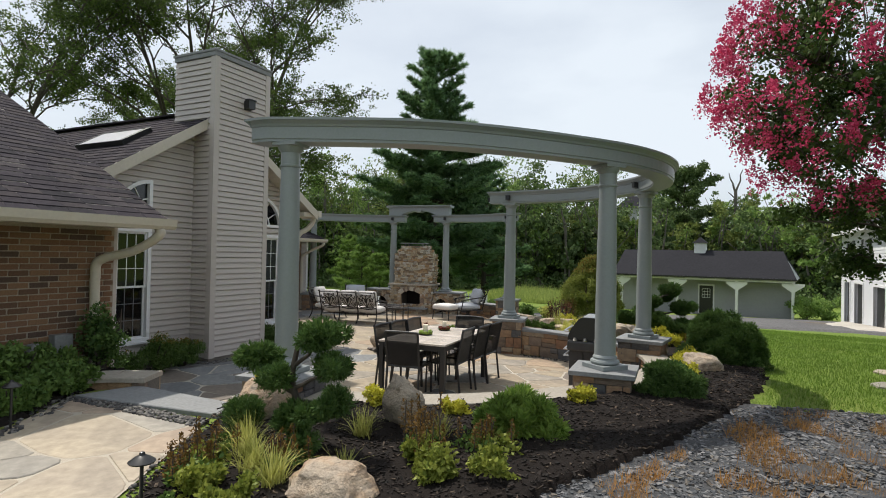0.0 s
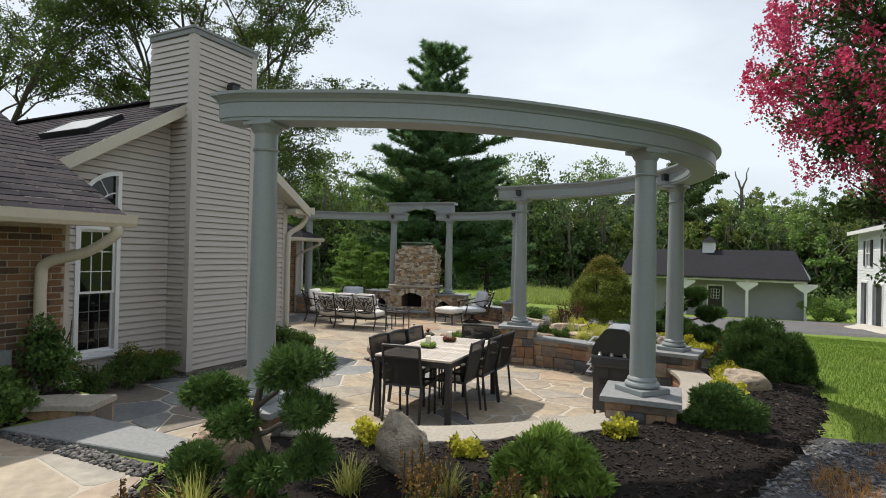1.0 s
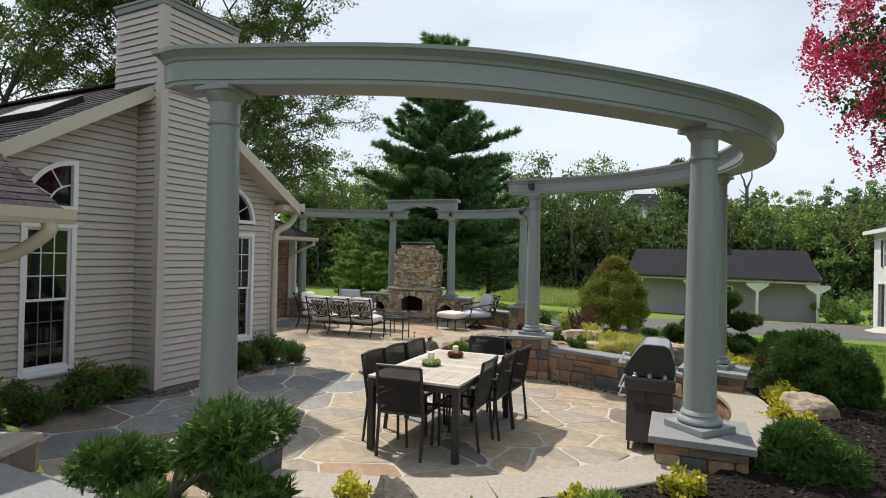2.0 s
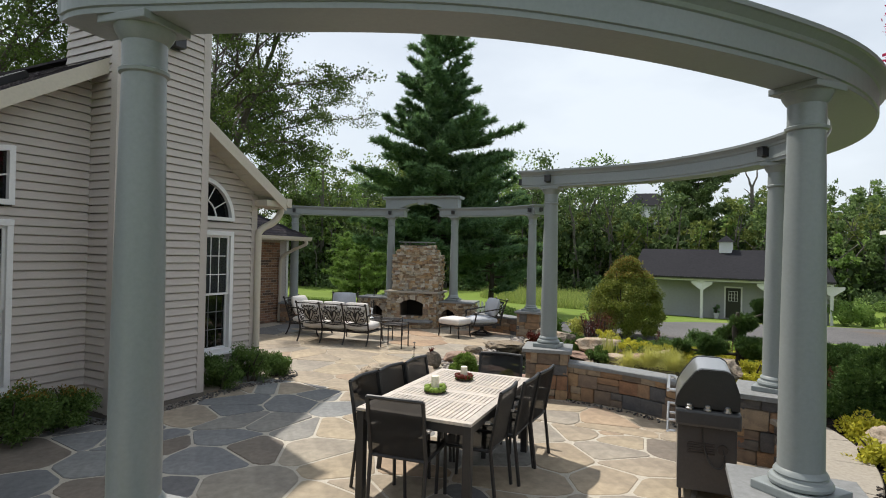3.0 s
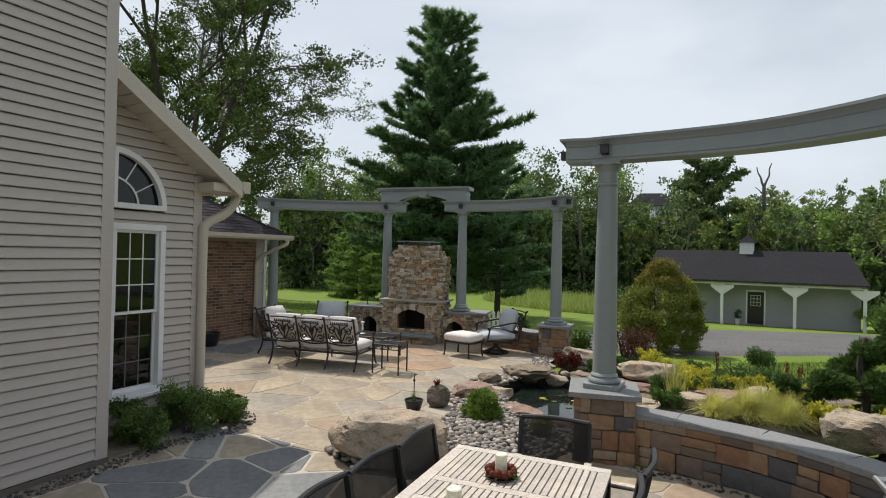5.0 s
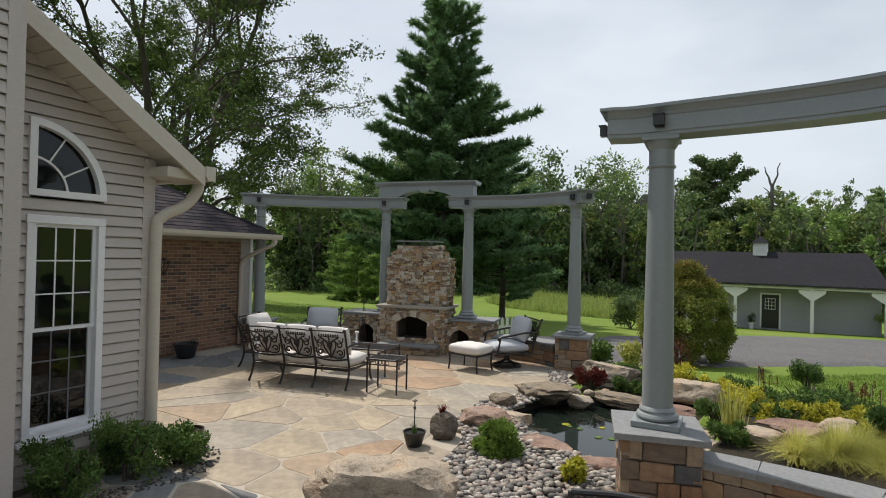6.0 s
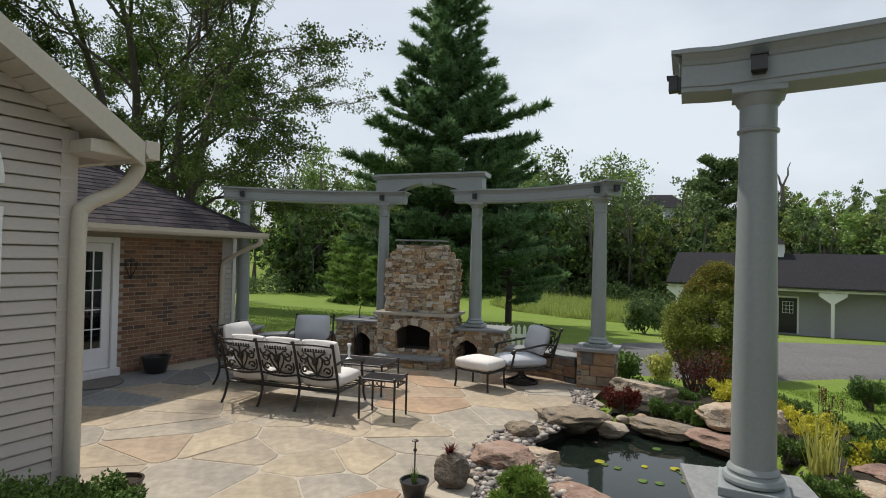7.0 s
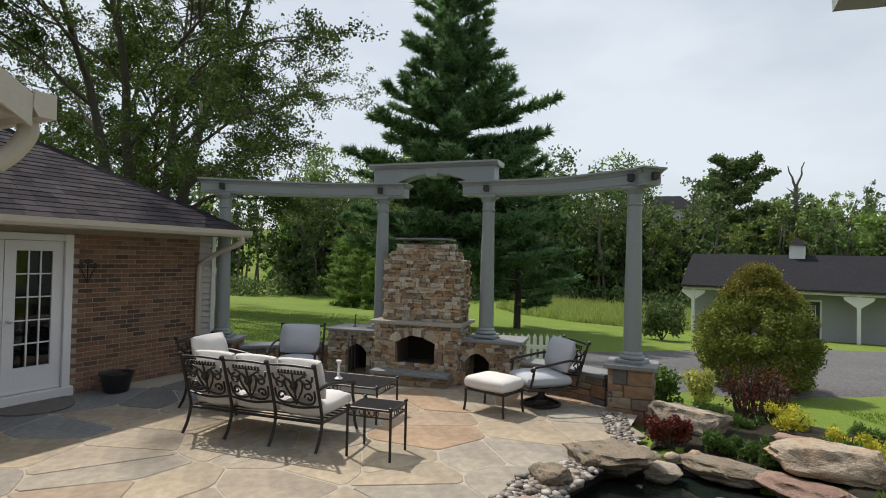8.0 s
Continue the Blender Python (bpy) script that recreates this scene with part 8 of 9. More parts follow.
def pebbles(name, n, region, z_of, smin, smax, mat, label, seed, flat=0.6, slim=(0.6, 1.0), chips=False):
    """A spread of small rounded stones as one mesh."""
    rng = np.random.default_rng(seed)
    bm = bmesh.new()
    if chips:                                    # flat broken chips
        bmesh.ops.create_cube(bm, size=0.9)
    else:
        bmesh.ops.create_icosphere(bm, subdivisions=1, radius=0.5)
    bv = np.array([v.co for v in bm.verts])
    bf = np.array([[v.index for v in f.verts] for f in bm.faces])
    bm.free()
    xs, ys = [p[0] for p in region], [p[1] for p in region]
    V, F, k = [], [], 0
    while k < n:
        x, y = rng.uniform(min(xs), max(xs)), rng.uniform(min(ys), max(ys))
        if not inside(x, y, region):
            n -= 0.25
            continue
        s = rng.uniform(smin, smax) * np.array([1, rng.uniform(*slim), flat * rng.uniform(0.7, 1.1)])
        a = rng.uniform(0, 6.28)
        c, d = math.cos(a), math.sin(a)
        q = bv * s * (1 + rng.normal(size=(len(bv), 1)) * (0.22 if chips else 0.06))
        if chips:
            q[:, 2] += q[:, 0] * rng.normal() * 0.25
        q = np.stack([q[:, 0] * c - q[:, 1] * d, q[:, 0] * d + q[:, 1] * c, q[:, 2]], 1) + np.array([x, y, z_of(x, y) + s[2] * 0.3])
        F.append(bf + len(bv) * k)
        V.append(q)
        k += 1
    me = raw_mesh(name, np.concatenate(V).tolist(), np.concatenate(F).tolist(), mat, not chips)
    return tagged(new(name, me), label, "pebbles", kind="stuff")


def strip(line, w):
    """A polygon of that width along a line."""
    L, R = [], []
    for i, p in enumerate(line):
        d = line[min(i + 1, len(line) - 1)] - line[max(i - 1, 0)]
        s = Vector((-d.y, d.x, 0)).normalized() * w / 2
        L.append(((p + s).x, (p + s).y)), R.append(((p - s).x, (p - s).y))
    return L + R[::-1]


rock("boulder", -6.03, 10.42, 0.0, 1.22, 0.9, 0.66, 3, BOULDER, "big tan sandstone boulder on the patio edge", 20, 0.2, sink=0.2)
rock("boulder", -2.86, 5.10, 0.42, 0.38, 0.34, 0.64, 8, BOULDER, "upright pointed grey-tan boulder in the mulch", 15, 0.0, sink=0.2, cuts=7)
rock("boulder", -2.52, 3.66, 0.40, 0.66, 0.55, 0.36, 12, BOULDER, "buff garden rock with a broken face", -20, 0.15, sink=0.22, cuts=7)
rock("boulder", -4.08, 4.74, 0.42, 0.60, 0.5, 0.50, 14, BOULDER, "rough brown rock under the shaped pine", 40, 0.1, sink=0.2, cuts=7)
rock("boulder", -0.72, 9.55, 0.33, 0.66, 0.5, 0.42, 17, BOULDER, "buff rock among golden shrubs", 30, 0.2, sink=0.25)
rock("boulder", -2.10, 11.75, 0.42, 0.66, 0.46, 0.42, 19, BOULDER, "orange-brown rock behind the retaining wall", 10, 0.25, sink=0.2)
rock("boulder", -6.52, 12.34, 0.0, 0.34, 0.3, 0.32, 23, LEDGE_ROCK, "small rounded dark stone planter", 0, 0.0, sink=0.1, cuts=2)
rock("boulder", -6.30, 12.98, 0.0, 0.66, 0.5, 0.28, 29, RED_ROCK, "reddish flat rock at the pond edge", 15, 0.35, sink=0.2)
rock("boulder", -6.05, 13.30, -0.05, 0.46, 0.36, 0.24, 31, BOULDER, "pale rounded rock at the pond edge", 40, 0.3, sink=0.2)
rock("boulder", -6.42, 13.9, -0.02, 0.44, 0.36, 0.26, 37, LEDGE_ROCK, "grey-brown rock at the pond edge", 0, 0.3, sink=0.2)
rock("boulder", -6.08, 14.62, -0.06, 0.92, 0.62, 0.36, 41, LEDGE_ROCK, "layered brown ledge rock overhanging the pond", 12, 0.45, sink=0.12, layers=0.2)
rock("boulder", -5.62, 14.86, -0.12, 0.48, 0.34, 0.22, 43, BOULDER, "tan rock at the pond edge", -10, 0.4, sink=0.15)
rock("boulder", -5.10, 15.15, -0.1, 0.92, 0.46, 0.26, 47, LEDGE_ROCK, "long grey ledge slab above the pond", -12, 0.5, sink=0.15, layers=0.2)
rock("boulder", -4.42, 14.86, -0.1, 0.9, 0.5, 0.28, 53, RED_ROCK, "reddish-brown ledge slab above the pond", -35, 0.5, sink=0.15, layers=0.2)
rock("boulder", -4.22, 15.3, 0.05, 1.05, 0.7, 0.46, 59, BOULDER, "broad tan boulder above the pond", 8, 0.35, sink=0.25)
rock("boulder", -4.12, 14.2, -0.14, 0.7, 0.5, 0.3, 61, LEDGE_ROCK, "dark layered rock at the pond edge", -70, 0.45, sink=0.15, layers=0.2)
rock("boulder", -4.05, 13.55, -0.05, 0.55, 0.42, 0.3, 67, BOULDER, "buff rock at the pond edge", 30, 0.3, sink=0.2)
rock("boulder", -3.95, 12.95, 0.0, 0.6, 0.42, 0.34, 71, BOULDER, "grey-tan rock beside the retaining wall", 60, 0.3, sink=0.2)
rock("boulder", -3.45, 13.1, 0.15, 0.75, 0.45, 0.3, 73, LEDGE_ROCK, "brown ledge rock in the planting bank", 10, 0.45, sink=0.2, layers=0.2)
rock("boulder", -2.95, 13.5, 0.25, 1.0, 0.5, 0.22, 79, RED_ROCK, "flat reddish slab in the planting bank", -5, 0.5, sink=0.15, layers=0.2)
rock("boulder", -2.2, 13.65, 0.25, 1.0, 0.55, 0.24, 83, LEDGE_ROCK, "flat brown slab in the planting bank", 10, 0.5, sink=0.15, layers=0.2)
rock("boulder", -4.75, 12.38, -0.05, 0.7, 0.36, 0.18, 89, RED_ROCK, "flat reddish stone bridging the pebbles", 10, 0.5, sink=0.15)
rock("boulder", -5.45, 12.62, -0.05, 0.66, 0.36, 0.18, 97, RED_ROCK, "flat reddish stone at the pond edge", -25, 0.5, sink=0.15)
rock("boulder", -4.35, 12.62, -0.05, 0.42, 0.34, 0.26, 101, BOULDER, "tan rock by the pier", 50, 0.3, sink=0.2)
rock("boulder", -5.50, 16.4, -0.10, 1.12, 0.6, 0.58, 103, BOULDER, "long pale bench-like rock by the patio pier", -12, 0.5, sink=0.15, layers=0.08)
rock("boulder", -4.35, 16.5, -0.15, 0.9, 0.55, 0.34, 107, RED_ROCK, "buff boulder in the planting bank", 5, 0.35, sink=0.25)
for i, (x, y, w, h, mt, lb) in enumerate(((-3.5, 12.72, 0.5, 0.34, BOULDER, "buff rock in the planting bank"), (-3.12, 12.88, 0.46, 0.3, RED_ROCK, "reddish rock in the planting bank"), (-2.75, 13.25, 0.62, 0.34, BOULDER, "pale tan rock in the planting bank"), (-2.35, 13.3, 0.42, 0.28, LEDGE_ROCK, "grey-brown rock in the planting bank"))):
    rock("boulder", x, y, ground_z(x, y) - 0.05, w, w * 0.75, h * 0.75, 310 + i * 7, mt, lb, i * 50, 0.3, sink=0.12)
for i, (x, y) in enumerate(((-5.72, 15.05), (-5.55, 15.12), (-5.82, 15.16), (-4.0, 14.62), (-3.9, 14.75), (-6.3, 14.15), (-5.35, 15.3), (-3.75, 13.9), (-3.6, 13.75))):
    rock("stone", x, y, -0.02, 0.17, 0.13, 0.11, 200 + i, BOULDER, "small pale rounded stone by the pond", i * 40, 0.0, "pond stones", "stone", 0.1, cuts=1)

PEB = [(-6.75, 10.3), (-6.2, 10.0), (-5.3, 10.5), (-4.75, 11.0), (-4.62, 11.4), (-4.6, 12.0), (-4.75, 12.45), (-5.3, 12.6), (-5.8, 13.05), (-6.25, 13.75), (-6.05, 14.5), (-6.35, 14.6), (-6.72, 13.9), (-6.75, 13.0), (-6.3, 12.4), (-6.15, 11.6), (-6.45, 11.0)]
sheetm = bmesh.new()
bmesh.ops.triangulate(sheetm, faces=[sheetm.faces.new([sheetm.verts.new((x, y, 0.006)) for x, y in PEB])])
solo("pebble_bed", sheetm, DARK_PEBBLE, "grey river pebble bed beside the pond", "pebble bed", kind="structure")
pebbles("river_pebbles", 4200, PEB, lambda x, y: 0.005 + 0.05 * max(0, noise.noise((x * 2, y * 2, 0))), 0.032, 0.10, PEBBLE, "rounded grey and tan river pebbles round the pond", 5)
D_STRIP = strip(smooth_line([(-6.42, 16.55, 0), (-6.28, 16.1, 0), (-6.1, 15.6, 0), (-5.95, 15.2, 0)], 4), 0.3)
pebbles("river_pebbles", 420, D_STRIP, lambda x, y: 0.004, 0.03, 0.08, PEBBLE, "strip of small pebbles below the stone pier", 6)
# dark edging along the house, the retaining wall and the walk
for i, (ln, w, n) in enumerate((([(-8.55, 6.0, 0), (-8.5, 7.3, 0), (-8.35, 7.6, 0), (-8.16, 7.75, 0), (-8.14, 8.5, 0), (-8.16, 9.15, 0), (-8.2, 9.6, 0), (-8.02, 10.3, 0), (-8.3, 10.75, 0), (-8.75, 10.7, 0)], 0.2, 1600),
                                ([tuple(p + Vector((-p.x - 4.4, 8.6 - p.y, 0)).normalized() * 0.25) for p in ARC[60:84:3]], 0.12, 420))):
    pebbles("edging_pebbles", n, strip(smooth_line(ln, 5), w), lambda x, y: 0.003, 0.018, 0.045, DARK_PEBBLE, "strip of small dark edging pebbles", 8 + i)
for i, ln in enumerate(([(-4.28, 4.42, 0), (-3.95, 3.75, 0), (-3.5, 3.05, 0), (-2.8, 1.9, 0)], [(-6.2, 4.3, 0), (-5.3, 4.34, 0), (-4.4, 4.36, 0)], [(-7.0, 4.75, 0), (-6.3, 4.35, 0), (-5.6, 3.5, 0), (-4.9, 2.4, 0)])):
    pebbles("edging_pebbles", 700, strip(smooth_line(ln, 5), 0.17), lambda x, y: 0.43, 0.025, 0.06, DARK_PEBBLE, "strip of small grey pebbles along the walk", 12 + i)
chips = [p for p in [(-2.0, 2.6), (-1.45, 4.5), (-0.93, 5.7), (-0.22, 7.5), (0.3, 7.75), (1.3, 7.9), (2.2, 6.5), (1.0, 3.4)]]
pebbles("gravel_chips", 20000, chips, lambda x, y: ground_z(x, y) + 0.014, 0.015, 0.042, SLATE_CHIP, "loose grey slate gravel chips", 16, 0.35, (0.5, 1.0), True)
pebbles("mulch_chips", 15000, MULCH_POLY[:12] + [(-1.2, 10.5), (-1.0, 9.0), (-1.3, 7.3), (-2.6, 5.9), (-4.2, 5.15)], lambda x, y: ground_z(x, y) + 0.072 + 0.035 * noise.noise((x * 3.1, y * 3.1, 0.0)), 0.012, 0.045, MULCH_CHIP, "dark shredded bark mulch chips", 17, 0.3, (0.18, 0.5), True)

# pond
bm = bmesh.new()
bm.faces.new([bm.verts.new((x, y, -0.13)) for x, y in [(-6.4, 13.7), (-6.1, 14.7), (-5.7, 15.0), (-5.0, 15.3), (-4.3, 14.9), (-3.95, 13.8), (-4.05, 12.8), (-4.7, 12.3), (-5.4, 12.4), (-5.95, 12.95)]])
solo("pond_water", bm, WATER, "still dark pond water reflecting the sky", "pond", kind="structure")
bm = bmesh.new()
for q in range(len(POND)):
    (x0, y0), (x1, y1) = POND[q], POND[(q + 1) % len(POND)]
    cx, cy = -5.2, 13.75
    o = [(x0 + (x0 - cx) * 0.14, y0 + (y0 - cy) * 0.14), (x1 + (x1 - cx) * 0.14, y1 + (y1 - cy) * 0.14)]
    bm.faces.new([bm.verts.new(v) for v in ((x0, y0, -0.6), (x1, y1, -0.6), (*o[1], -0.02), (*o[0], -0.02))])
solo("pond_liner", bm, RECESS_SOOT, "dark pond lining under the ledge rocks", "pond liner", kind="structure")
rnd = random.Random(9)
for i in range(14):
    x, y, r = rnd.uniform(-5.7, -4.5), rnd.uniform(13.6, 14.75), rnd.uniform(0.03, 0.065)
    bm = bmesh.new()
    prism(bm, [(x + r * math.cos(t), y + r * math.sin(t)) for t in [0.25 + 5.8 * k / 14 for k in range(15)]] + [(x, y)], -0.127, -0.123)
    solo("lily_pad", bm, L_SHRUB if i % 4 else L_YELLOW, "round green lily pad floating on the pond", "lily pad", "lily pads")


# ---- shrubs, grasses, trees of the garden ----
def shrub(x, y, z, w, d, h, seed, n, size, mat, label, name="shrub", clumps=26, group="", aspect=1.8, stems=True, mats=None, up=0.4, top=None, category="shrub", twigs=6):
    """A rounded bush: short stems and a crown of small leaves in uneven clumps."""
    rng = np.random.default_rng(seed)
    ob = empty(name, (x, y, z), label, category, group)
    if stems:
        for i in range(twigs):
            bm = bmesh.new()
            a = rng.uniform(0, 6.28)
            limb(bm, (x + rng.normal() * 0.03, y + rng.normal() * 0.03, z - 0.03), (x + math.cos(a) * w * 0.3, y + math.sin(a) * d * 0.3, z + h * rng.uniform(0.5, 0.85)), (0.012 + 0.012 * h) * (6 / twigs) ** 0.4, 0.005, rng, 0.12, 3)
            part("stem", bm, BARK, ob)
    u = rng.normal(size=(clumps, 3))
    u /= np.linalg.norm(u, axis=1, keepdims=True)
    u[:, 2] = rng.uniform(-0.85, 0.85, clumps)
    if h > 1.5:
        u[:, 2] = rng.uniform(-0.9, 1.0, clumps)
    cs = np.array([x, y, z + h * (0.45 if h < 1.5 else 0.54)]) + u * np.array([w * 0.36, d * 0.36, h * 0.42]) * rng.uniform(0.6, 1.08, (clumps, 1))
    rs = 0.5 * min(w, d, h * 1.2) * rng.uniform(0.26, 0.46, clumps)
    if h > 1.5:                                  # a broad dome, widest low down
        f = rng.uniform(0.08, 0.98, clumps)
        prof = np.where(f > 0.36, np.maximum(0.1, 1 - ((f - 0.36) / 0.66) ** 1.6), 0.72 + 0.28 * f / 0.36)
        a = rng.uniform(0, 6.28, clumps)
        q = 0.45 * prof * rng.uniform(0.55, 1.0, clumps) ** 0.5
        cs = np.stack([x + w * q * np.cos(a), y + d * q * np.sin(a), z + h * f * 0.95], 1)
        rs = w * rng.uniform(0.05, 0.095, clumps)
    pts = clump_points(cs, rs, n / clumps, rng, 0.35)
    pts = pts[pts[:, 2] > z - 0.02]
    leaves_part(pts, size, mat, ob, "foliage", seed, aspect=aspect, up=up)
    if top:
        tp = pts[pts[:, 2] > z + h * top[1]]
        tp = tp[rng.random(len(tp)) < 0.55] + rng.normal(size=(1, 3)) * 0.004 + np.array([0, 0, size * 0.4])
        leaves_part(tp, size * 0.9, top[0], ob, "tip_foliage", seed + 1, top[2], aspect=aspect, up=up)
    return ob


def needle_pad(cs, rs, size, mat, parent, name, seed, flat=0.75, tufts=230, needles=15):
    """Pads made of short bottle-brush tufts of stiff needles that stand out from the surface."""
    rng = np.random.default_rng(seed)
    V = []
    for c, r in zip(cs, rs):
        k = max(12, int(tufts * (r / 0.2) ** 2))
        d = rng.normal(size=(k, 3))
        d /= np.linalg.norm(d, axis=1, keepdims=True)
        top = np.asarray(c) + d * np.array([r, r, r * flat]) * rng.uniform(0.86, 1.08, (k, 1))
        axis = d * 0.75 + np.array([0, 0, 0.6]) + rng.normal(size=(k, 3)) * 0.18
        axis /= np.linalg.norm(axis, axis=1, keepdims=True)
        top, axis = np.repeat(top, needles, 0), np.repeat(axis, needles, 0)
        n = len(top)
        base = top - axis * size * rng.uniform(0.0, 1.5, (n, 1))
        out = axis * 0.75 + rng.normal(size=(n, 3)) * 0.5
        out /= np.linalg.norm(out, axis=1, keepdims=True)
        s = np.cross(out, rng.normal(size=(n, 3)))
        s /= np.linalg.norm(s, axis=1, keepdims=True)
        L = size * rng.uniform(0.7, 1.2, (n, 1))
        V.append(np.stack([base - s * L * 0.075, base + s * L * 0.075, base + out * L], 1))
        q = rng.normal(size=(k * 4, 3))          # shaded inner needles
        q /= np.linalg.norm(q, axis=1, keepdims=True)
        b = np.asarray(c) + q * np.array([r, r, r * flat]) * rng.uniform(0.3, 0.82, (k * 4, 1))
        s = np.cross(q, rng.normal(size=(k * 4, 3)))
        s /= np.linalg.norm(s, axis=1, keepdims=True)
        V.append(np.stack([b - s * size * 0.3, b + s * size * 0.3, b + q * size * 1.1], 1))
    return under(new(name, spikes(name, np.concatenate(V), mat)), parent)


def mugo(x, y, z, w, d, h, seed, label, name="mugo_pine", clumps=60, tuft_r=0.16, size=0.055, mat=None, tufts=200):
    """A mounded pine of many separate needle tufts with dark gaps between them."""
    rng = np.random.default_rng(seed)
    ob = empty(name, (x, y, z), label, "pine", "mounded pines")
    cs, rs = [], []
    for i in range(clumps):
        a, e = rng.uniform(0, 6.28), math.asin(rng.uniform(-0.05, 1.0))
        k = rng.uniform(0.82, 1.0) * (0.92 + 0.1 * math.sin(3 * a + seed))
        c = (x + math.cos(a) * math.cos(e) * (w / 2 - tuft_r * 0.8) * k, y + math.sin(a) * math.cos(e) * (d / 2 - tuft_r * 0.8) * k, z + 0.1 * h + math.sin(e) * (0.9 * h - tuft_r * 0.7) * k)
        cs.append(c), rs.append(tuft_r * rng.uniform(0.7, 1.15))
        if i % 4 == 0:
            bm = bmesh.new()
            limb(bm, (x, y, z - 0.03), c, 0.02, 0.008, rng, 0.1, 3)
            part("stem", bm, BARK, ob)
    needle_pad(cs, rs, size, mat or L_NIWAKI, ob, "needle_foliage", seed, 0.8, tufts)
    return ob


def cloud_pine(x, y, z, pads, seed, label, mat=None, trunk=0.04, size=0.05, grow=1.0):
    """A clipped garden pine: bent trunk, bare limbs, round needle pads (dx, dy, dz, radius)."""
    rng = np.random.default_rng(seed)
    ob = empty("cloud_pine", (x, y, z), label, "pine", "shaped pines")
    pads = [(a, b, c, r * grow) for a, b, c, r in pads]
    topz = max(p[2] for p in pads)
    bm = bmesh.new()
    spine = smooth_line([(x, y, z - 0.05), (x + 0.04, y + 0.03, z + topz * 0.3), (x - 0.03, y, z + topz * 0.6), (x + 0.02, y, z + topz * 0.9)], 5)
    tube(bm, spine, trunk, 8, trunk * 0.5)
    for dx, dy, dz, r in pads:
        k = min(range(len(spine)), key=lambda i: abs(spine[i].z - (z + dz * 0.72)))
        limb(bm, spine[k], (x + dx, y + dy, z + dz - r * 0.3), trunk * 0.5, trunk * 0.25, rng, 0.12, 4)
    part("trunk", bm, BARK, ob, smooth=True)
    for i, (dx, dy, dz, r) in enumerate(pads):
        cs = [(x + dx, y + dy, z + dz)] + [(x + dx + rng.normal() * r * 0.42, y + dy + rng.normal() * r * 0.42, z + dz + rng.normal() * r * 0.18) for _ in range(5)]
        needle_pad(cs, [r * 0.85] + [r * 0.55] * 5, size, mat or L_NIWAKI, ob, "needle_pad", seed * 20 + i, 0.82)
    return ob


def tuft(x, y, z, n, length, seed, mat, label, width=0.010, spread=0.75, name="ornamental_grass", arch=0.55, group="grass tufts"):
    """A clump of arching blades."""
    rng = np.random.default_rng(seed)
    verts, faces = [], []
    for i in range(n):
        a = rng.uniform(0, 6.28)
        L = length * rng.uniform(0.6, 1.15)
        lean = spread * rng.uniform(0.15, 1.0)
        b = Vector((x + rng.normal() * length * 0.08, y + rng.normal() * length * 0.08, z - 0.01))
        d = Vector((math.cos(a), math.sin(a), 0))
        s = Vector((-math.sin(a), math.cos(a), 0)) * width
        k = len(verts)
        for t in (0, 0.35, 0.7, 1.0):
            p = b + d * L * lean * t ** 1.6 + UP * L * (t - arch * lean * t * t)
            w = s * (1 - 0.85 * t)
            verts += [p - w, p + w]
        for q in range(3):
            j = k + 2 * q
            faces.append((j, j + 1, j + 3, j + 2))
    ob = tagged(new(name, raw_mesh(name, verts, faces, mat)), label, "grass", group)
    return ob


def plume(x, y, z, n, h, seed, label, mat=None, leaf=None):
    """Feathery upright flower spikes over low leaves."""
    rng = np.random.default_rng(seed)
    ob = empty("astilbe", (x, y, z), label, "flower", "rust plumes")
    for i in range(n):
        bm = bmesh.new()
        px, py = x + rng.normal() * 0.09, y + rng.normal() * 0.09
        hh = h * rng.uniform(0.7, 1.1)
        tube(bm, [(px, py, z), (px + rng.normal() * 0.02, py, z + hh)], 0.004, 4)
        t = rng.random(70)
        leaves_part(np.stack([px + rng.normal(size=70) * 0.03 * (1.1 - t), py + rng.normal(size=70) * 0.03 * (1.1 - t), z + hh * (0.5 + 0.52 * t)], 1), 0.02, mat or L_RUST, ob, "plume", seed + i, kind="stuff", aspect=1.5)
        part("stem", bm, BARK, ob)
    leaves_part(clump_points([(x, y, z + 0.08)], [0.17], 420, rng, 0.2, 0.6), 0.045, leaf or L_SHRUB, ob, "foliage", seed + 1)
    return ob


G = 0.43
# front bed
cloud_pine(-3.25, 4.18, G, [(-0.38, 0.0, 0.68, 0.185), (0.21, 0.02, 0.90, 0.20), (-0.11, -0.05, 0.57, 0.175), (0.28, 0.04, 0.67, 0.175), (0.06, -0.06, 0.31, 0.20), (-0.52, 0.02, 0.22, 0.21), (0.34, 0.06, 0.42, 0.175), (0.22, -0.12, 0.17, 0.14)], 3, "clipped cloud-pruned pine with round dark green pads", trunk=0.035, size=0.036, grow=0.9)
mugo(-1.95, 5.45, G, 0.86, 0.72, 0.41, 21, "spreading bright green dwarf pine in the mulch", "dwarf_pine", 34, 0.12, 0.065, L_BRIGHT, 130)
mugo(-0.94, 7.50, G - 0.02, 0.82, 0.75, 0.50, 22, "rounded dark green dwarf pine beside the pier", "dwarf_pine", 52, 0.11, 0.042)
mugo(-0.38, 10.95, 0.26, 1.48, 1.35, 0.92, 23, "large mounded dark green mugo pine", "mugo_pine", 90, 0.15, 0.042, tufts=170)
mugo(-0.6, 12.7, 0.16, 1.1, 1.0, 0.85, 24, "dark green mounded pine behind the pier", "mugo_pine", 50, 0.15, 0.042, tufts=150)
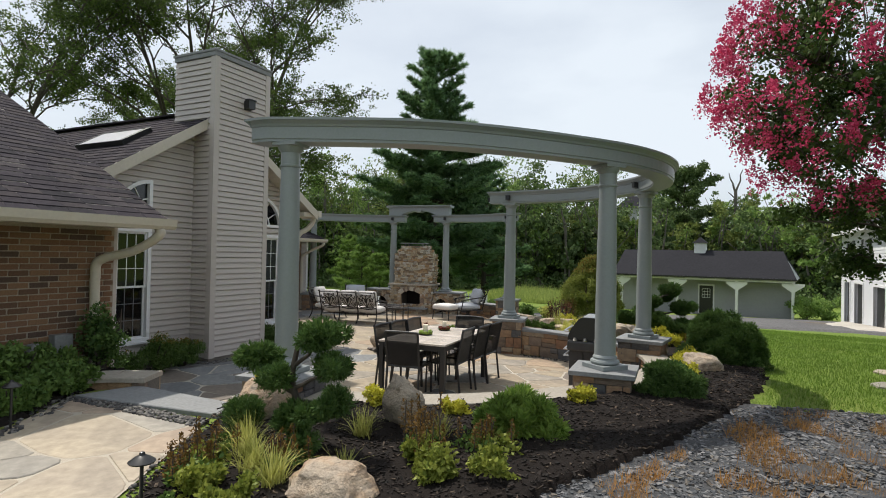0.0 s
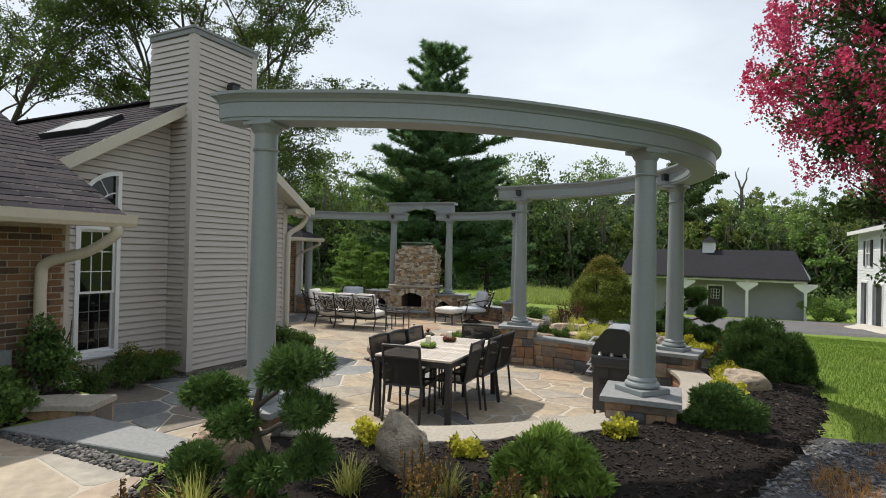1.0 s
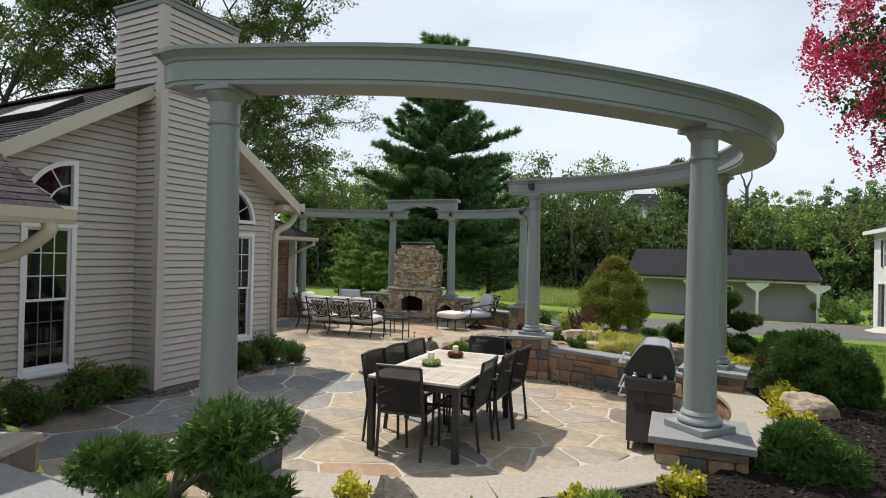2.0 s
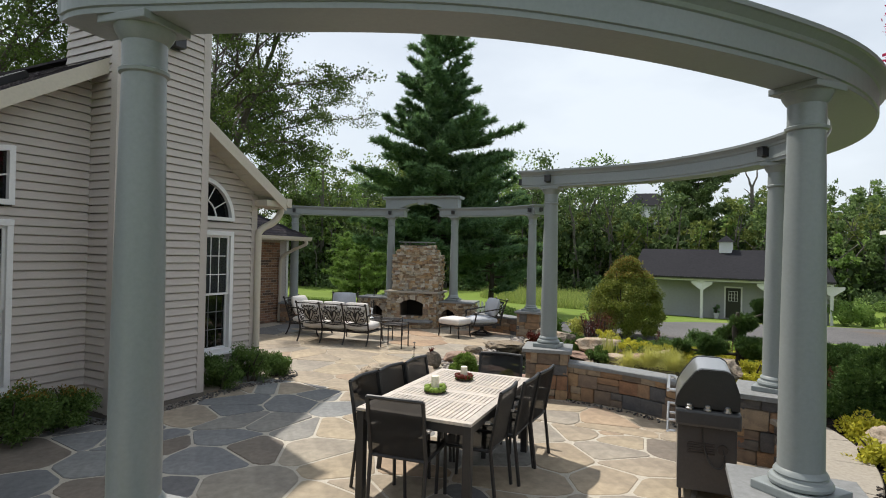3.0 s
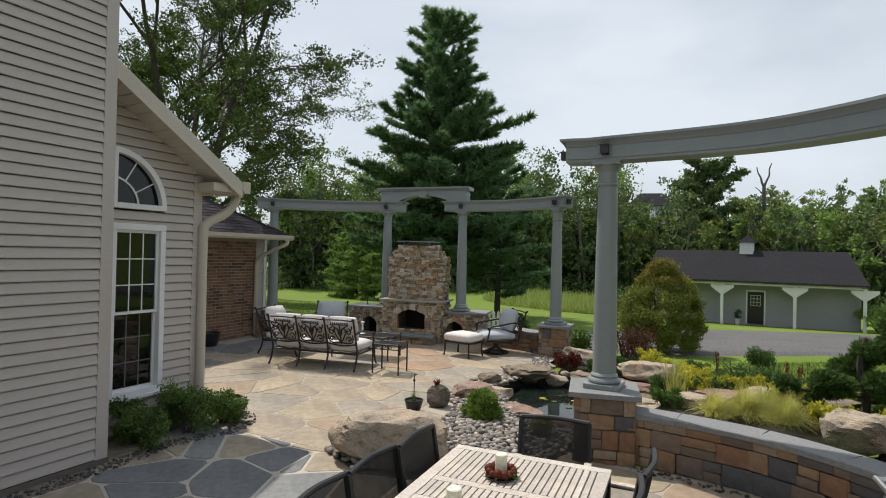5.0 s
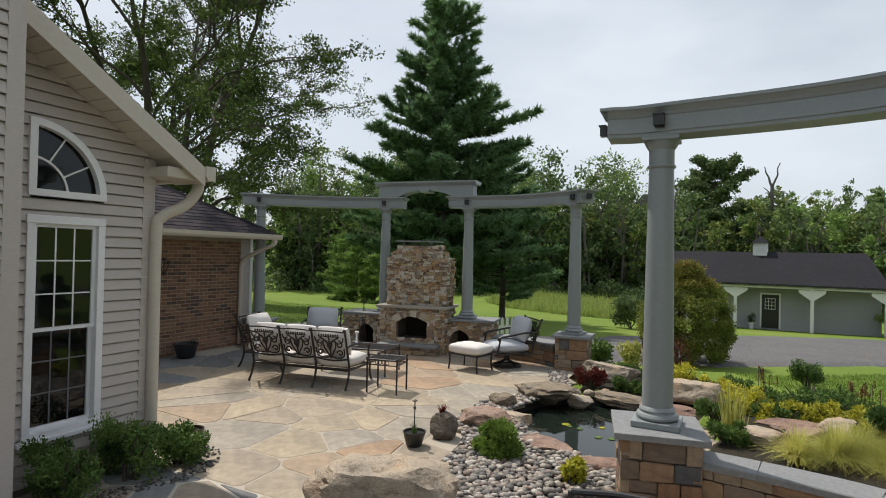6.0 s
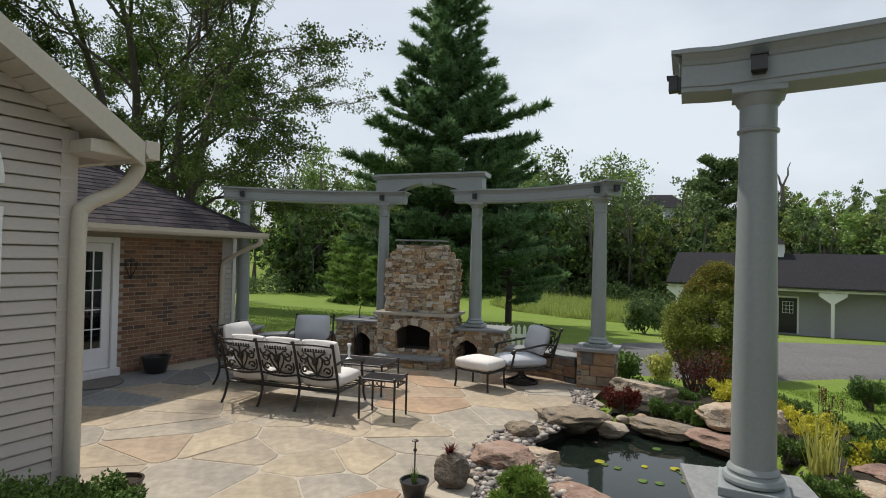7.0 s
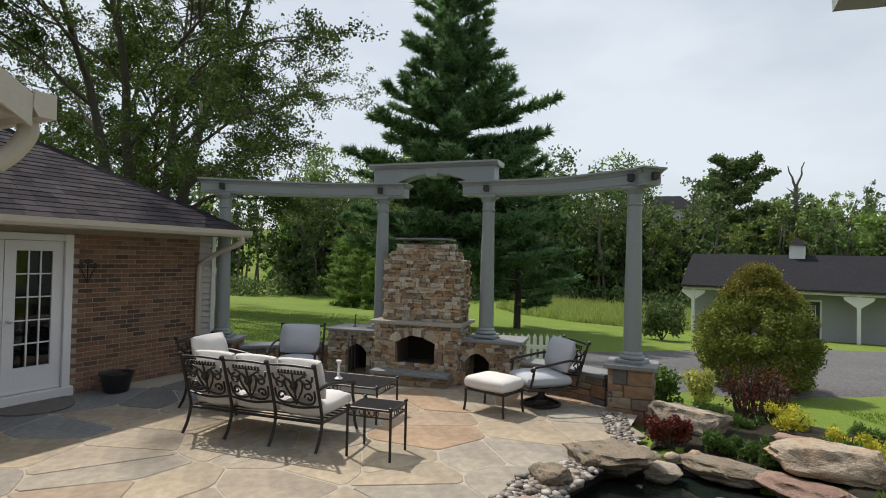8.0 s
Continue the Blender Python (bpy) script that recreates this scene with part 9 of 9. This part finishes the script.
for i, (x, y, w, h) in enumerate(((-1.72, 6.62, 0.42, 0.20), (-3.32, 5.46, 0.40, 0.22), (-2.62, 5.62, 0.36, 0.20), (-2.2, 6.1, 0.38, 0.18), (-0.9, 10.0, 0.55, 0.34), (-0.85, 8.7, 0.4, 0.25), (-0.95, 9.1, 0.42, 0.28), (-4.3, 5.02, 0.28, 0.42))):
    shrub(x, y, ground_z(x, y) + 0.02, w, w * 0.9, h, 30 + i, 1500, 0.035, L_YELLOW, "low golden-leaved shrub in the mulch", "golden_shrub", 14, "golden shrubs", 1.5)
for i, (x, y, L, n) in enumerate(((-3.46, 3.92, 0.36, 150), (-2.92, 3.62, 0.34, 150), (-2.42, 4.90, 0.28, 110), (-2.98, 4.66, 0.32, 120), (-3.66, 4.12, 0.3, 100), (-2.66, 4.0, 0.26, 70), (-3.2, 3.72, 0.34, 130))):
    tuft(x, y, G, n, L, 50 + i, L_BLADE, "arching pale green and cream striped grass tuft", 0.006)
for i, (x, y, n, h) in enumerate(((-2.45, 4.66, 10, 0.40), (-2.25, 4.45, 8, 0.36), (-2.08, 4.86, 4, 0.30), (-3.55, 3.66, 9, 0.34), (-3.40, 3.45, 9, 0.32), (-1.92, 4.88, 5, 0.3), (-3.1, 3.9, 7, 0.3))):
    plume(x, y, G, n, h, 60 + i, "rust-brown feathery plumes over green leaves", leaf=L_PEREN if i % 2 else L_SHRUB)
for i, (x, y) in enumerate(((-2.12, 4.22), (-1.78, 4.40), (-2.28, 4.38), (-3.25, 3.35), (-2.9, 3.25))):
    shrub(x, y, G, 0.42, 0.4, 0.24, 70 + i, 1500, 0.038, L_PEREN, "low yellow-green leafy perennial", "perennial", 12, "perennials", 1.6, False, category="perennial")
for i, (x, y) in enumerate(((-3.75, 4.05), (-3.62, 3.75), (-3.4, 3.4), (-4.0, 4.45), (-3.2, 3.0))):
    shrub(x, y, G, 0.36, 0.36, 0.14, 80 + i, 1200, 0.035, L_SHRUB, "low green groundcover along the walk", "groundcover", 12, "groundcovers", 1.6, False, category="groundcover")
# beside the house
shrub(-6.95, 5.08, G, 0.62, 0.6, 0.95, 90, 3000, 0.055, L_NIWAKI, "leggy dark green rose bush at the brick corner", "rose_bush", 22)
for i, (x, y, w, h) in enumerate(((-6.80, 4.05, 0.95, 0.56), (-6.95, 4.6, 0.7, 0.42), (-6.5, 3.5, 0.85, 0.5), (-6.9, 3.1, 0.95, 0.65), (-6.32, 4.12, 0.7, 0.34), (-6.5, 4.45, 0.6, 0.36), (-6.1, 3.75, 0.6, 0.3))):
    shrub(x, y, G, w, w, h, 92 + i, 5200, 0.055, L_SHRUB, "green leafy shrub before the brick wall", "shrub", 22, "brick wall shrubs")
for i, (x, y, w, h) in enumerate(((-8.38, 6.25, 0.95, 0.50), (-8.36, 6.85, 0.98, 0.58), (-8.40, 7.35, 0.75, 0.48))):
    shrub(x, y, 0.0, w, 0.62, h, 97 + i, 6500, 0.034, L_SHRUB, "low olive-green shrub under the window", "shrub", 22, "window shrubs", top=(L_ORANGE, 0.75, ""))
for i, (x, y, w, h) in enumerate(((-8.38, 9.45, 0.85, 0.52), (-8.36, 9.95, 0.92, 0.60), (-8.3, 10.4, 0.75, 0.40))):
    shrub(x, y, 0.0, w, 0.6, h, 101 + i, 6500, 0.032, L_SHRUB, "loose green shrub with fine leaves under the window", "shrub", 24, "window shrubs")
# pond garden
mugo(-5.80, 12.15, 0.0, 0.56, 0.54, 0.38, 110, "tight bright green rounded bush on the pebbles", "dwarf_bush", 46, 0.085, 0.040, L_BRIGHT, 200)
shrub(-4.95, 11.78, 0.02, 0.26, 0.24, 0.2, 111, 500, 0.06, L_YELLOW, "small golden bush on the pebbles", "golden_shrub", 10, "golden shrubs")
tuft(-6.53, 12.32, 0.26, 60, 0.13, 112, L_RED, "small reddish succulent in the stone planter", 0.008, 0.8, "succulent")
tuft(-6.67, 11.95, 0.12, 40, 0.16, 113, L_SHRUB, "thin green sprigs in the bowl", 0.005, 0.5, "sprig")
bm = bmesh.new()
tube(bm, [(-6.67, 11.95, 0.08), (-6.67, 11.95, 0.46)], 0.006, 6)
lathe(bm, [(0.004, 0.455), (0.028, 0.462), (0.028, 0.468), (0.004, 0.48)], 12, Matrix.Translation((-6.67, 11.95, 0)))
lathe(bm, [(0.004, 0.37), (0.016, 0.385), (0.016, 0.395), (0.004, 0.41)], 10, Matrix.Translation((-6.67, 11.95, 0)))
solo("garden_stake", bm, BLACK, "thin black ornamental stake standing in the bowl", "stake")
tuft(-3.72, 13.35, 0.15, 70, 0.62, 114, L_BLADE, "upright pale iris blades beside the pond", 0.011, 0.28, "iris")
for i, (x, y, L, n) in enumerate(((-2.98, 12.35, 0.42, 1500), (-2.62, 12.25, 0.42, 1400), (-3.25, 12.25, 0.36, 900), (-2.8, 12.55, 0.42, 1100))):
    tuft(x, y, 0.36, n, L, 115 + i, L_GOLDGRASS, "mounded golden-green grass spilling over the wall", 0.003, 1.0, arch=0.85)
shrub(-2.28, 12.2, 0.38, 0.55, 0.45, 0.28, 118, 2200, 0.035, L_YELLOW, "low golden shrub above the wall", "golden_shrub", 18, "golden shrubs")
for i, (x, y, w, h, mt) in enumerate(((-3.25, 13.9, 0.85, 0.26, L_YELLOW), (-3.55, 15.6, 0.7, 0.32, L_YELLOW), (-2.75, 13.95, 0.6, 0.28, L_YELLOW), (-4.45, 17.0, 0.7, 0.4, L_YELLOW), (-1.6, 12.7, 0.7, 0.3, L_YELLOW), (-1.3, 12.1, 0.6, 0.28, L_YELLOW), (-1.9, 14.4, 0.7, 0.3, L_YELLOW), (-1.25, 13.2, 0.7, 0.3, L_YELLOW), (-2.4, 14.2, 0.8, 0.3, L_YELLOW), (-3.6, 14.7, 0.6, 0.3, L_YELLOW), (-2.6, 12.95, 0.5, 0.25, L_YELLOW), (-1.75, 12.0, 0.5, 0.25, L_YELLOW), (-3.9, 16.3, 0.6, 0.3, L_YELLOW))):
    shrub(x, y, ground_z(x, y) + 0.03, w, w * 0.8, h, 120 + i, 2200, 0.04, mt, "low golden-yellow shrub in the planting bank", "golden_shrub", 18, "golden shrubs", 2.2)
for i, (x, y, w, h) in enumerate(((-2.85, 14.62, 1.0, 0.5), (-2.55, 15.2, 0.7, 0.4), (-2.5, 18.35, 0.6, 0.5), (-3.9, 14.05, 0.5, 0.22), (-4.75, 15.5, 0.55, 0.22), (-5.1, 15.65, 0.5, 0.2), (-1.2, 15.5, 0.8, 0.5), (-0.9, 14.0, 0.7, 0.45), (-3.75, 12.6, 0.45, 0.2), (-3.3, 13.9, 0.6, 0.2), (-2.4, 13.2, 0.5, 0.2), (-3.0, 15.6, 0.7, 0.25), (-4.1, 15.9, 0.7, 0.22), (-3.6, 17.0, 0.6, 0.22), (-2.0, 15.0, 0.6, 0.25), (-5.3, 17.2, 0.6, 0.25), (-1.5, 14.2, 0.6, 0.22), (-4.9, 16.9, 0.6, 0.2))):
    shrub(x, y, ground_z(x, y) + 0.03, w, w * 0.85, h, 130 + i, 4200, 0.05, L_NIWAKI if h > 0.3 else L_SHRUB, "dense green evergreen mound in the planting bank", "evergreen_shrub", 24, "evergreen mounds", 4.0, up=0.8)
shrub(-5.62, 15.62, 0.0, 0.55, 0.45, 0.34, 140, 1800, 0.045, L_RED, "small burgundy-leaved shrub by the pier", "barberry", 18)
for i, (x, y) in enumerate(((-4.72, 17.3), (-4.9, 17.45), (-4.55, 17.45))):
    shrub(x, y, ground_z(x, y) + 0.02, 0.75, 0.7, 0.95, 141 + i, 620, 0.04, L_RED, "thin reddish twiggy shrub below the round bush", "twiggy_shrub", 30, "twiggy shrubs", twigs=13)
for i, (x, y) in enumerate(((-5.45, 18.6), (-5.95, 18.0))):
    shrub(x, y, ground_z(x, y), 0.65, 0.6, 0.62, 145 + i, 1700, 0.07, L_BLADE if i == 0 else L_SHRUB, "pale-flowered leafy hydrangea by the lawn", "hydrangea", 18, "hydrangeas")
for i, (x, y) in enumerate(((-2.3, 15.9), (-1.75, 15.4), (-2.0, 16.4), (-3.2, 16.8), (-0.9, 12.0))):
    plume(x, y, ground_z(x, y), 7, 0.45, 150 + i, "dusty red-brown seed plumes in the bank", L_RED, L_SHRUB)
cloud_pine(-1.84, 13.19, 0.26, [(0.894 * u, 0.447 * u + v, w + 0.12, r) for u, v, w, r in ((-0.38, -0.1, 0.33, 0.28), (0.28, -0.15, 0.30, 0.31), (-0.8, 0.0, 0.30, 0.18), (0.09, 0.1, 0.65, 0.27), (-0.11, 0.2, 0.49, 0.21), (0.55, 0.05, 0.92, 0.26), (0.72, 0.1, 0.54, 0.29), (0.76, -0.1, 0.18, 0.31), (0.38, 0.25, 0.74, 0.18))], 7, "low spreading cloud-pruned pine behind the retaining wall", trunk=0.05, size=0.042, grow=0.82)
shrub(-4.62, 21.4, -0.40, 2.4, 2.4, 2.42, 160, 62000, 0.055, L_ROUND, "large rounded green shrub with orange-tipped leaves", "round_bush", 280, top=(L_ORANGE, 0.72, "orange leaf tips"))
shrub(-2.36, 44.6, -1.62, 0.4, 0.4, 0.72, 161, 900, 0.07, L_PINE, "small conical evergreen in a pot by the barn door", "potted_evergreen", 10)
for i, (x, y, w, h) in enumerate(((4.4, 43.0, 3.0, 1.5), (6.8, 46.0, 3.0, 1.6), (-7.6, 33.5, 1.8, 1.5), (-9.3, 23.6, 0.8, 0.5))):
    shrub(x, y, slope_z(y), w, w, h, 165 + i, 5000, 0.13, L_FARD if i == 2 else L_FARL, "soft green shrub near the barn", "shrub", 30, "barn shrubs")

# lawn blades, meadow and dry tufts
def blades(name, n, region, zf, h, w, mat, seed, label, category="grass", clump=None):
    rng = np.random.default_rng(seed)
    xs, ys = [p[0] for p in region], [p[1] for p in region]
    P = []
    while len(P) < n:
        x, y = rng.uniform(min(xs), max(xs)), rng.uniform(min(ys), max(ys))
        if inside(x, y, region) and (clump is None or noise.noise((x * clump, y * clump, 2.0)) > 0.12):
            P.append((x, y, zf(x, y)))
    P = np.array(P)
    a = rng.uniform(0, 6.28, n)
    s = np.stack([np.cos(a), np.sin(a), 0 * a], 1) * w
    L = h * rng.uniform(0.5, 1.2, (n, 1))
    tip = P + np.array([0, 0, 1]) * L + rng.normal(size=(n, 3)) * L * 0.45
    v = np.stack([P - s, P + s, tip], 1).reshape(-1, 3)
    me = bpy.data.meshes.new(name)
    me.vertices.add(3 * n)
    me.vertices.foreach_set("co", v.ravel())
    me.loops.add(3 * n)
    me.loops.foreach_set("vertex_index", np.arange(3 * n))
    me.polygons.add(n)
    me.polygons.foreach_set("loop_start", np.arange(0, 3 * n, 3))
    me.polygons.foreach_set("loop_total", np.full(n, 3))
    me.materials.append(mat)
    me.update()
    return tagged(new(name, me), label, category, kind="stuff")


blades("lawn_grass", 110000, [(-0.1, 7.7), (0.3, 7.7), (3.0, 8.0), (5.5, 12), (5.0, 22), (0.5, 23.5), (-3.6, 19.5), (-2.2, 16.6), (-0.7, 13.2), (0.1, 11.5), (0.15, 9.4)], ground_z, 0.045, 0.004, L_GRASS, 170, "short green lawn blades")
blades("back_lawn_grass", 24000, [(-12, 18.5), (-6, 18.0), (-6, 20.3), (-10.5, 20.6), (-13, 24), (-22, 34), (-30, 32), (-22, 20)], ground_z, 0.04, 0.010, L_GRASS, 171, "short green blades of the back lawn")
blades("meadow_grass", 40000, [(-14, 44), (-7.8, 42), (-7.4, 48), (-8, 60), (-22, 66), (-24, 56)], ground_z, 0.6, 0.03, L_TALL, 172, "tall pale meadow grass beyond the lawn")
blades("dry_grass", 14000, [(-1.5, 3.4), (-1.2, 4.6), (-0.7, 5.7), (-0.1, 7.3), (1.2, 7.7), (2.2, 6.5), (1.0, 3.4)], ground_z, 0.075, 0.003, L_DRY, 173, "tufts of straw-coloured dry grass in the gravel", clump=2.6)


# ---- flagstones ----
def clip_half(poly, px, py, nx, ny):
    out = []
    for i in range(len(poly)):
        a, b = poly[i], poly[(i + 1) % len(poly)]
        da, db = (a[0] - px) * nx + (a[1] - py) * ny, (b[0] - px) * nx + (b[1] - py) * ny
        if da <= 0:
            out.append(a)
        if (da < 0) != (db < 0):
            t = da / (da - db)
            out.append((a[0] + (b[0] - a[0]) * t, a[1] + (b[1] - a[1]) * t))
    return out


def shrink(poly, d):
    """Move every side of a convex polygon inwards."""
    n = len(poly)
    area = sum(poly[i][0] * poly[(i + 1) % n][1] - poly[(i + 1) % n][0] * poly[i][1] for i in range(n))
    s = 1 if area > 0 else -1
    out = list(poly)
    for i in range(n):
        (ax, ay), (bx, by) = poly[i], poly[(i + 1) % n]
        L = math.hypot(bx - ax, by - ay)
        if L < 1e-5:
            continue
        nx, ny = s * (by - ay) / L, -s * (bx - ax) / L
        out = clip_half(out, ax - nx * d, ay - ny * d, nx, ny)
        if len(out) < 3:
            return []
    return out


def flags(parent, region, z, cell, seed, gap, colour, avoid=(), thick=0.03, stretch=1.0, limits=None, spill=False):
    """Irregular flagstones: cells round scattered seeds, each its own stone with eased edges."""
    rnd = random.Random(seed)
    x0, x1 = min(p[0] for p in region) - 1, max(p[0] for p in region) + 1
    y0, y1 = min(p[1] for p in region) - 1, max(p[1] for p in region) + 1
    seeds = {}
    nx, ny = int((x1 - x0) / (cell * stretch)) + 1, int((y1 - y0) / cell) + 1
    for i in range(nx):
        for j in range(ny):
            if rnd.random() < 0.16:
                continue
            seeds[i, j] = (x0 + (i + 0.5 + 0.5 * (j % 2) + rnd.uniform(-0.62, 0.62)) * cell * stretch, y0 + (j + 0.5 + rnd.uniform(-0.62, 0.62)) * cell)
    for (i, j), (sx, sy) in seeds.items():
        if not (spill or inside(sx, sy, region)) or any(inside(sx + u, sy + v, a) for a, e in avoid for u, v in ((0, 0),) if all(inside(sx + e * c, sy + e * d, a) for c, d in ((1, 0), (-1, 0), (0, 1), (0, -1)))):
            continue
        poly = [(sx - cell * 1.9, sy - cell * 1.9), (sx + cell * 1.9, sy - cell * 1.9), (sx + cell * 1.9, sy + cell * 1.9), (sx - cell * 1.9, sy + cell * 1.9)]
        for a in range(-3, 4):
            for b in range(-3, 4):
                o = seeds.get((i + a, j + b))
                if o and (a or b):
                    poly = clip_half(poly, (sx + o[0]) / 2, (sy + o[1]) / 2, o[0] - sx, o[1] - sy)
        for px, py, qx, qy in limits or ():
            poly = clip_half(poly, px, py, qx, qy)
        poly = shrink(poly, gap / 2) if len(poly) > 2 else []
        pts = []
        for p in poly:
            if not pts or math.hypot(p[0] - pts[-1][0], p[1] - pts[-1][1]) > 0.03:
                pts.append(p)
        if len(pts) < 3:
            continue
        # ease the corners
        soft = []
        for k in range(len(pts)):
            p, q, r = Vector(pts[k - 1]), Vector(pts[k]), Vector(pts[(k + 1) % len(pts)])
            c = min(0.05, 0.26 * (p - q).length, 0.3 * (r - q).length)
            soft += [q + (p - q).normalized() * c, q + (r - q).normalized() * c]
        cx, cy = sum(p.x for p in soft) / len(soft), sum(p.y for p in soft) / len(soft)
        e, dz = 0.010, rnd.uniform(-0.003, 0.004)
        verts = [(p.x - cx, p.y - cy, -thick) for p in soft] + [(p.x - cx, p.y - cy, -0.006) for p in soft]
        for p in soft:
            d = Vector((cx - p.x, cy - p.y)).normalized() * e
            verts.append((p.x + d.x - cx, p.y + d.y - cy, 0.0))
        n = len(soft)
        faces = [tuple(range(2 * n, 3 * n))]
        for k in range(n):
            h = (k + 1) % n
            faces += [(k, h, n + h, n + k), (n + k, n + h, 2 * n + h, 2 * n + k)]
        ob = new("flagstone", raw_mesh("flagstone", verts, faces, colour(cx, cy, rnd)))
        ob.matrix_basis = Matrix.Translation((cx, cy, z + dz)) @ Matrix.Rotation(rnd.uniform(-0.003, 0.003), 4, "X")
        under(ob, parent)


patio = empty("patio", (-8, 12, 0), "irregular tan and blue-grey flagstone patio with pale joints", "patio", kind="structure")
base = [(-13.0, 10.2), (-8.7, 10.2), (-8.7, 5.5), (-6.3, 5.2), (-4.5, 5.3)] + [(p.x, p.y) for p in ARC[13:84]] + [(-4.6, 11.5), (-5.2, 11.0), (-5.6, 10.6), (-6.2, 11.4), (-6.3, 12.4), (-6.6, 13.0), (-6.62, 13.9), (-6.35, 14.5), (-6.05, 15.2), (-6.1, 16.0), (-6.1, 17.0), (-7.2, 17.5), (-8.5, 17.9), (-10.4, 17.6), (-11.6, 16.8), (-12.8, 16.0), (-13.0, 15.8)]
for bed, side in ((JOINT, 1), (LOUNGE_JOINT, -1)):
    bm = bmesh.new()
    f = bm.faces.new([bm.verts.new((x, y, -0.006)) for x, y in base])
    bmesh.ops.triangulate(bm, faces=[f])
    bmesh.ops.bisect_plane(bm, geom=bm.verts[:] + bm.edges[:] + bm.faces[:], plane_co=(0, 10.3, 0), plane_no=(0, side, 0), clear_outer=True)
    part("joint_bed", bm, bed, patio, "pale sandy joints")


def patio_colour(x, y, rnd):
    # mostly blue-grey in the house's shadow: that shade is put into the stones
    blue = 0.68 if (x < -5.9 and y < 10.3) or x < -11.2 else 0.16 if y < 10.3 else 0.0
    return FLAG_BLUE_SHADE if rnd.random() < blue else FLAG


flags(patio, base, 0.0, 0.47, 7, 0.026, patio_colour, avoid=((PEB, 0.32), (POND, 0.0)), stretch=1.2, limits=((0, 10.3, 0, 1),))
flags(patio, base, 0.0, 0.66, 8, 0.015, patio_colour, avoid=((PEB, 0.32), (POND, 0.0)), stretch=1.1, limits=((0, 10.3, 0, -1),))
walkway = empty("garden_walk", (-5, 3.6, 0.42), "tan flagstone garden walk edged with pebbles", "walk", kind="structure")
wpoly = [(-6.15, 4.28), (-4.35, 4.28), (-3.6, 3.0), (-2.4, 1.0), (-1.0, -2.0), (-4.0, -3.0), (-5.0, 2.4), (-5.6, 3.4)]
bm = bmesh.new()
f = bm.faces.new([bm.verts.new((x, y, 0.431)) for x, y in wpoly])
bmesh.ops.triangulate(bm, faces=[f])
part("joint_bed", bm, WALK_JOINT, walkway, "pale sandy joints")
flags(walkway, wpoly, 0.436, 0.62, 9, 0.016, lambda x, y, r: FLAG_WALK, spill=True, limits=((0, -3.0, 0, -1), (0, 4.28, 0, 1), (-4.35, 4.28, 0.86, 0.5), (-5.6, 3.4, -0.82, -0.57)))

# stepping stones in the lawn and the concrete apron by the white house
for x, y, a in ((2.12, 12.0, 10), (1.75, 10.15, -6)):
    bm = bmesh.new()
    prism(bm, [(-0.36, -0.2), (0.3, -0.24), (0.4, 0.05), (0.26, 0.25), (-0.28, 0.23), (-0.42, 0.02)], -0.05, 0.035, Matrix.Translation((x, y, ground_z(x, y))) @ rot(a))
    solo("stepping_stone", bm, FLAG_WALK, "flat tan stepping stone set in the lawn", "stepping stone", "lawn stepping stones")
pot = empty("plant_pot", (-2.36, 44.6, -1.95), "small white pot holding the evergreen by the barn door", "plant pot")
bm = bmesh.new()
lathe(bm, [(0.11, -0.35), (0.16, -0.02), (0.175, -0.02), (0.175, 0.03), (0.15, 0.03), (0.14, -0.03)], 14, Matrix.Translation((-2.36, 44.6, -1.6)))
part("bowl", bm, WHITE, pot, smooth=True)
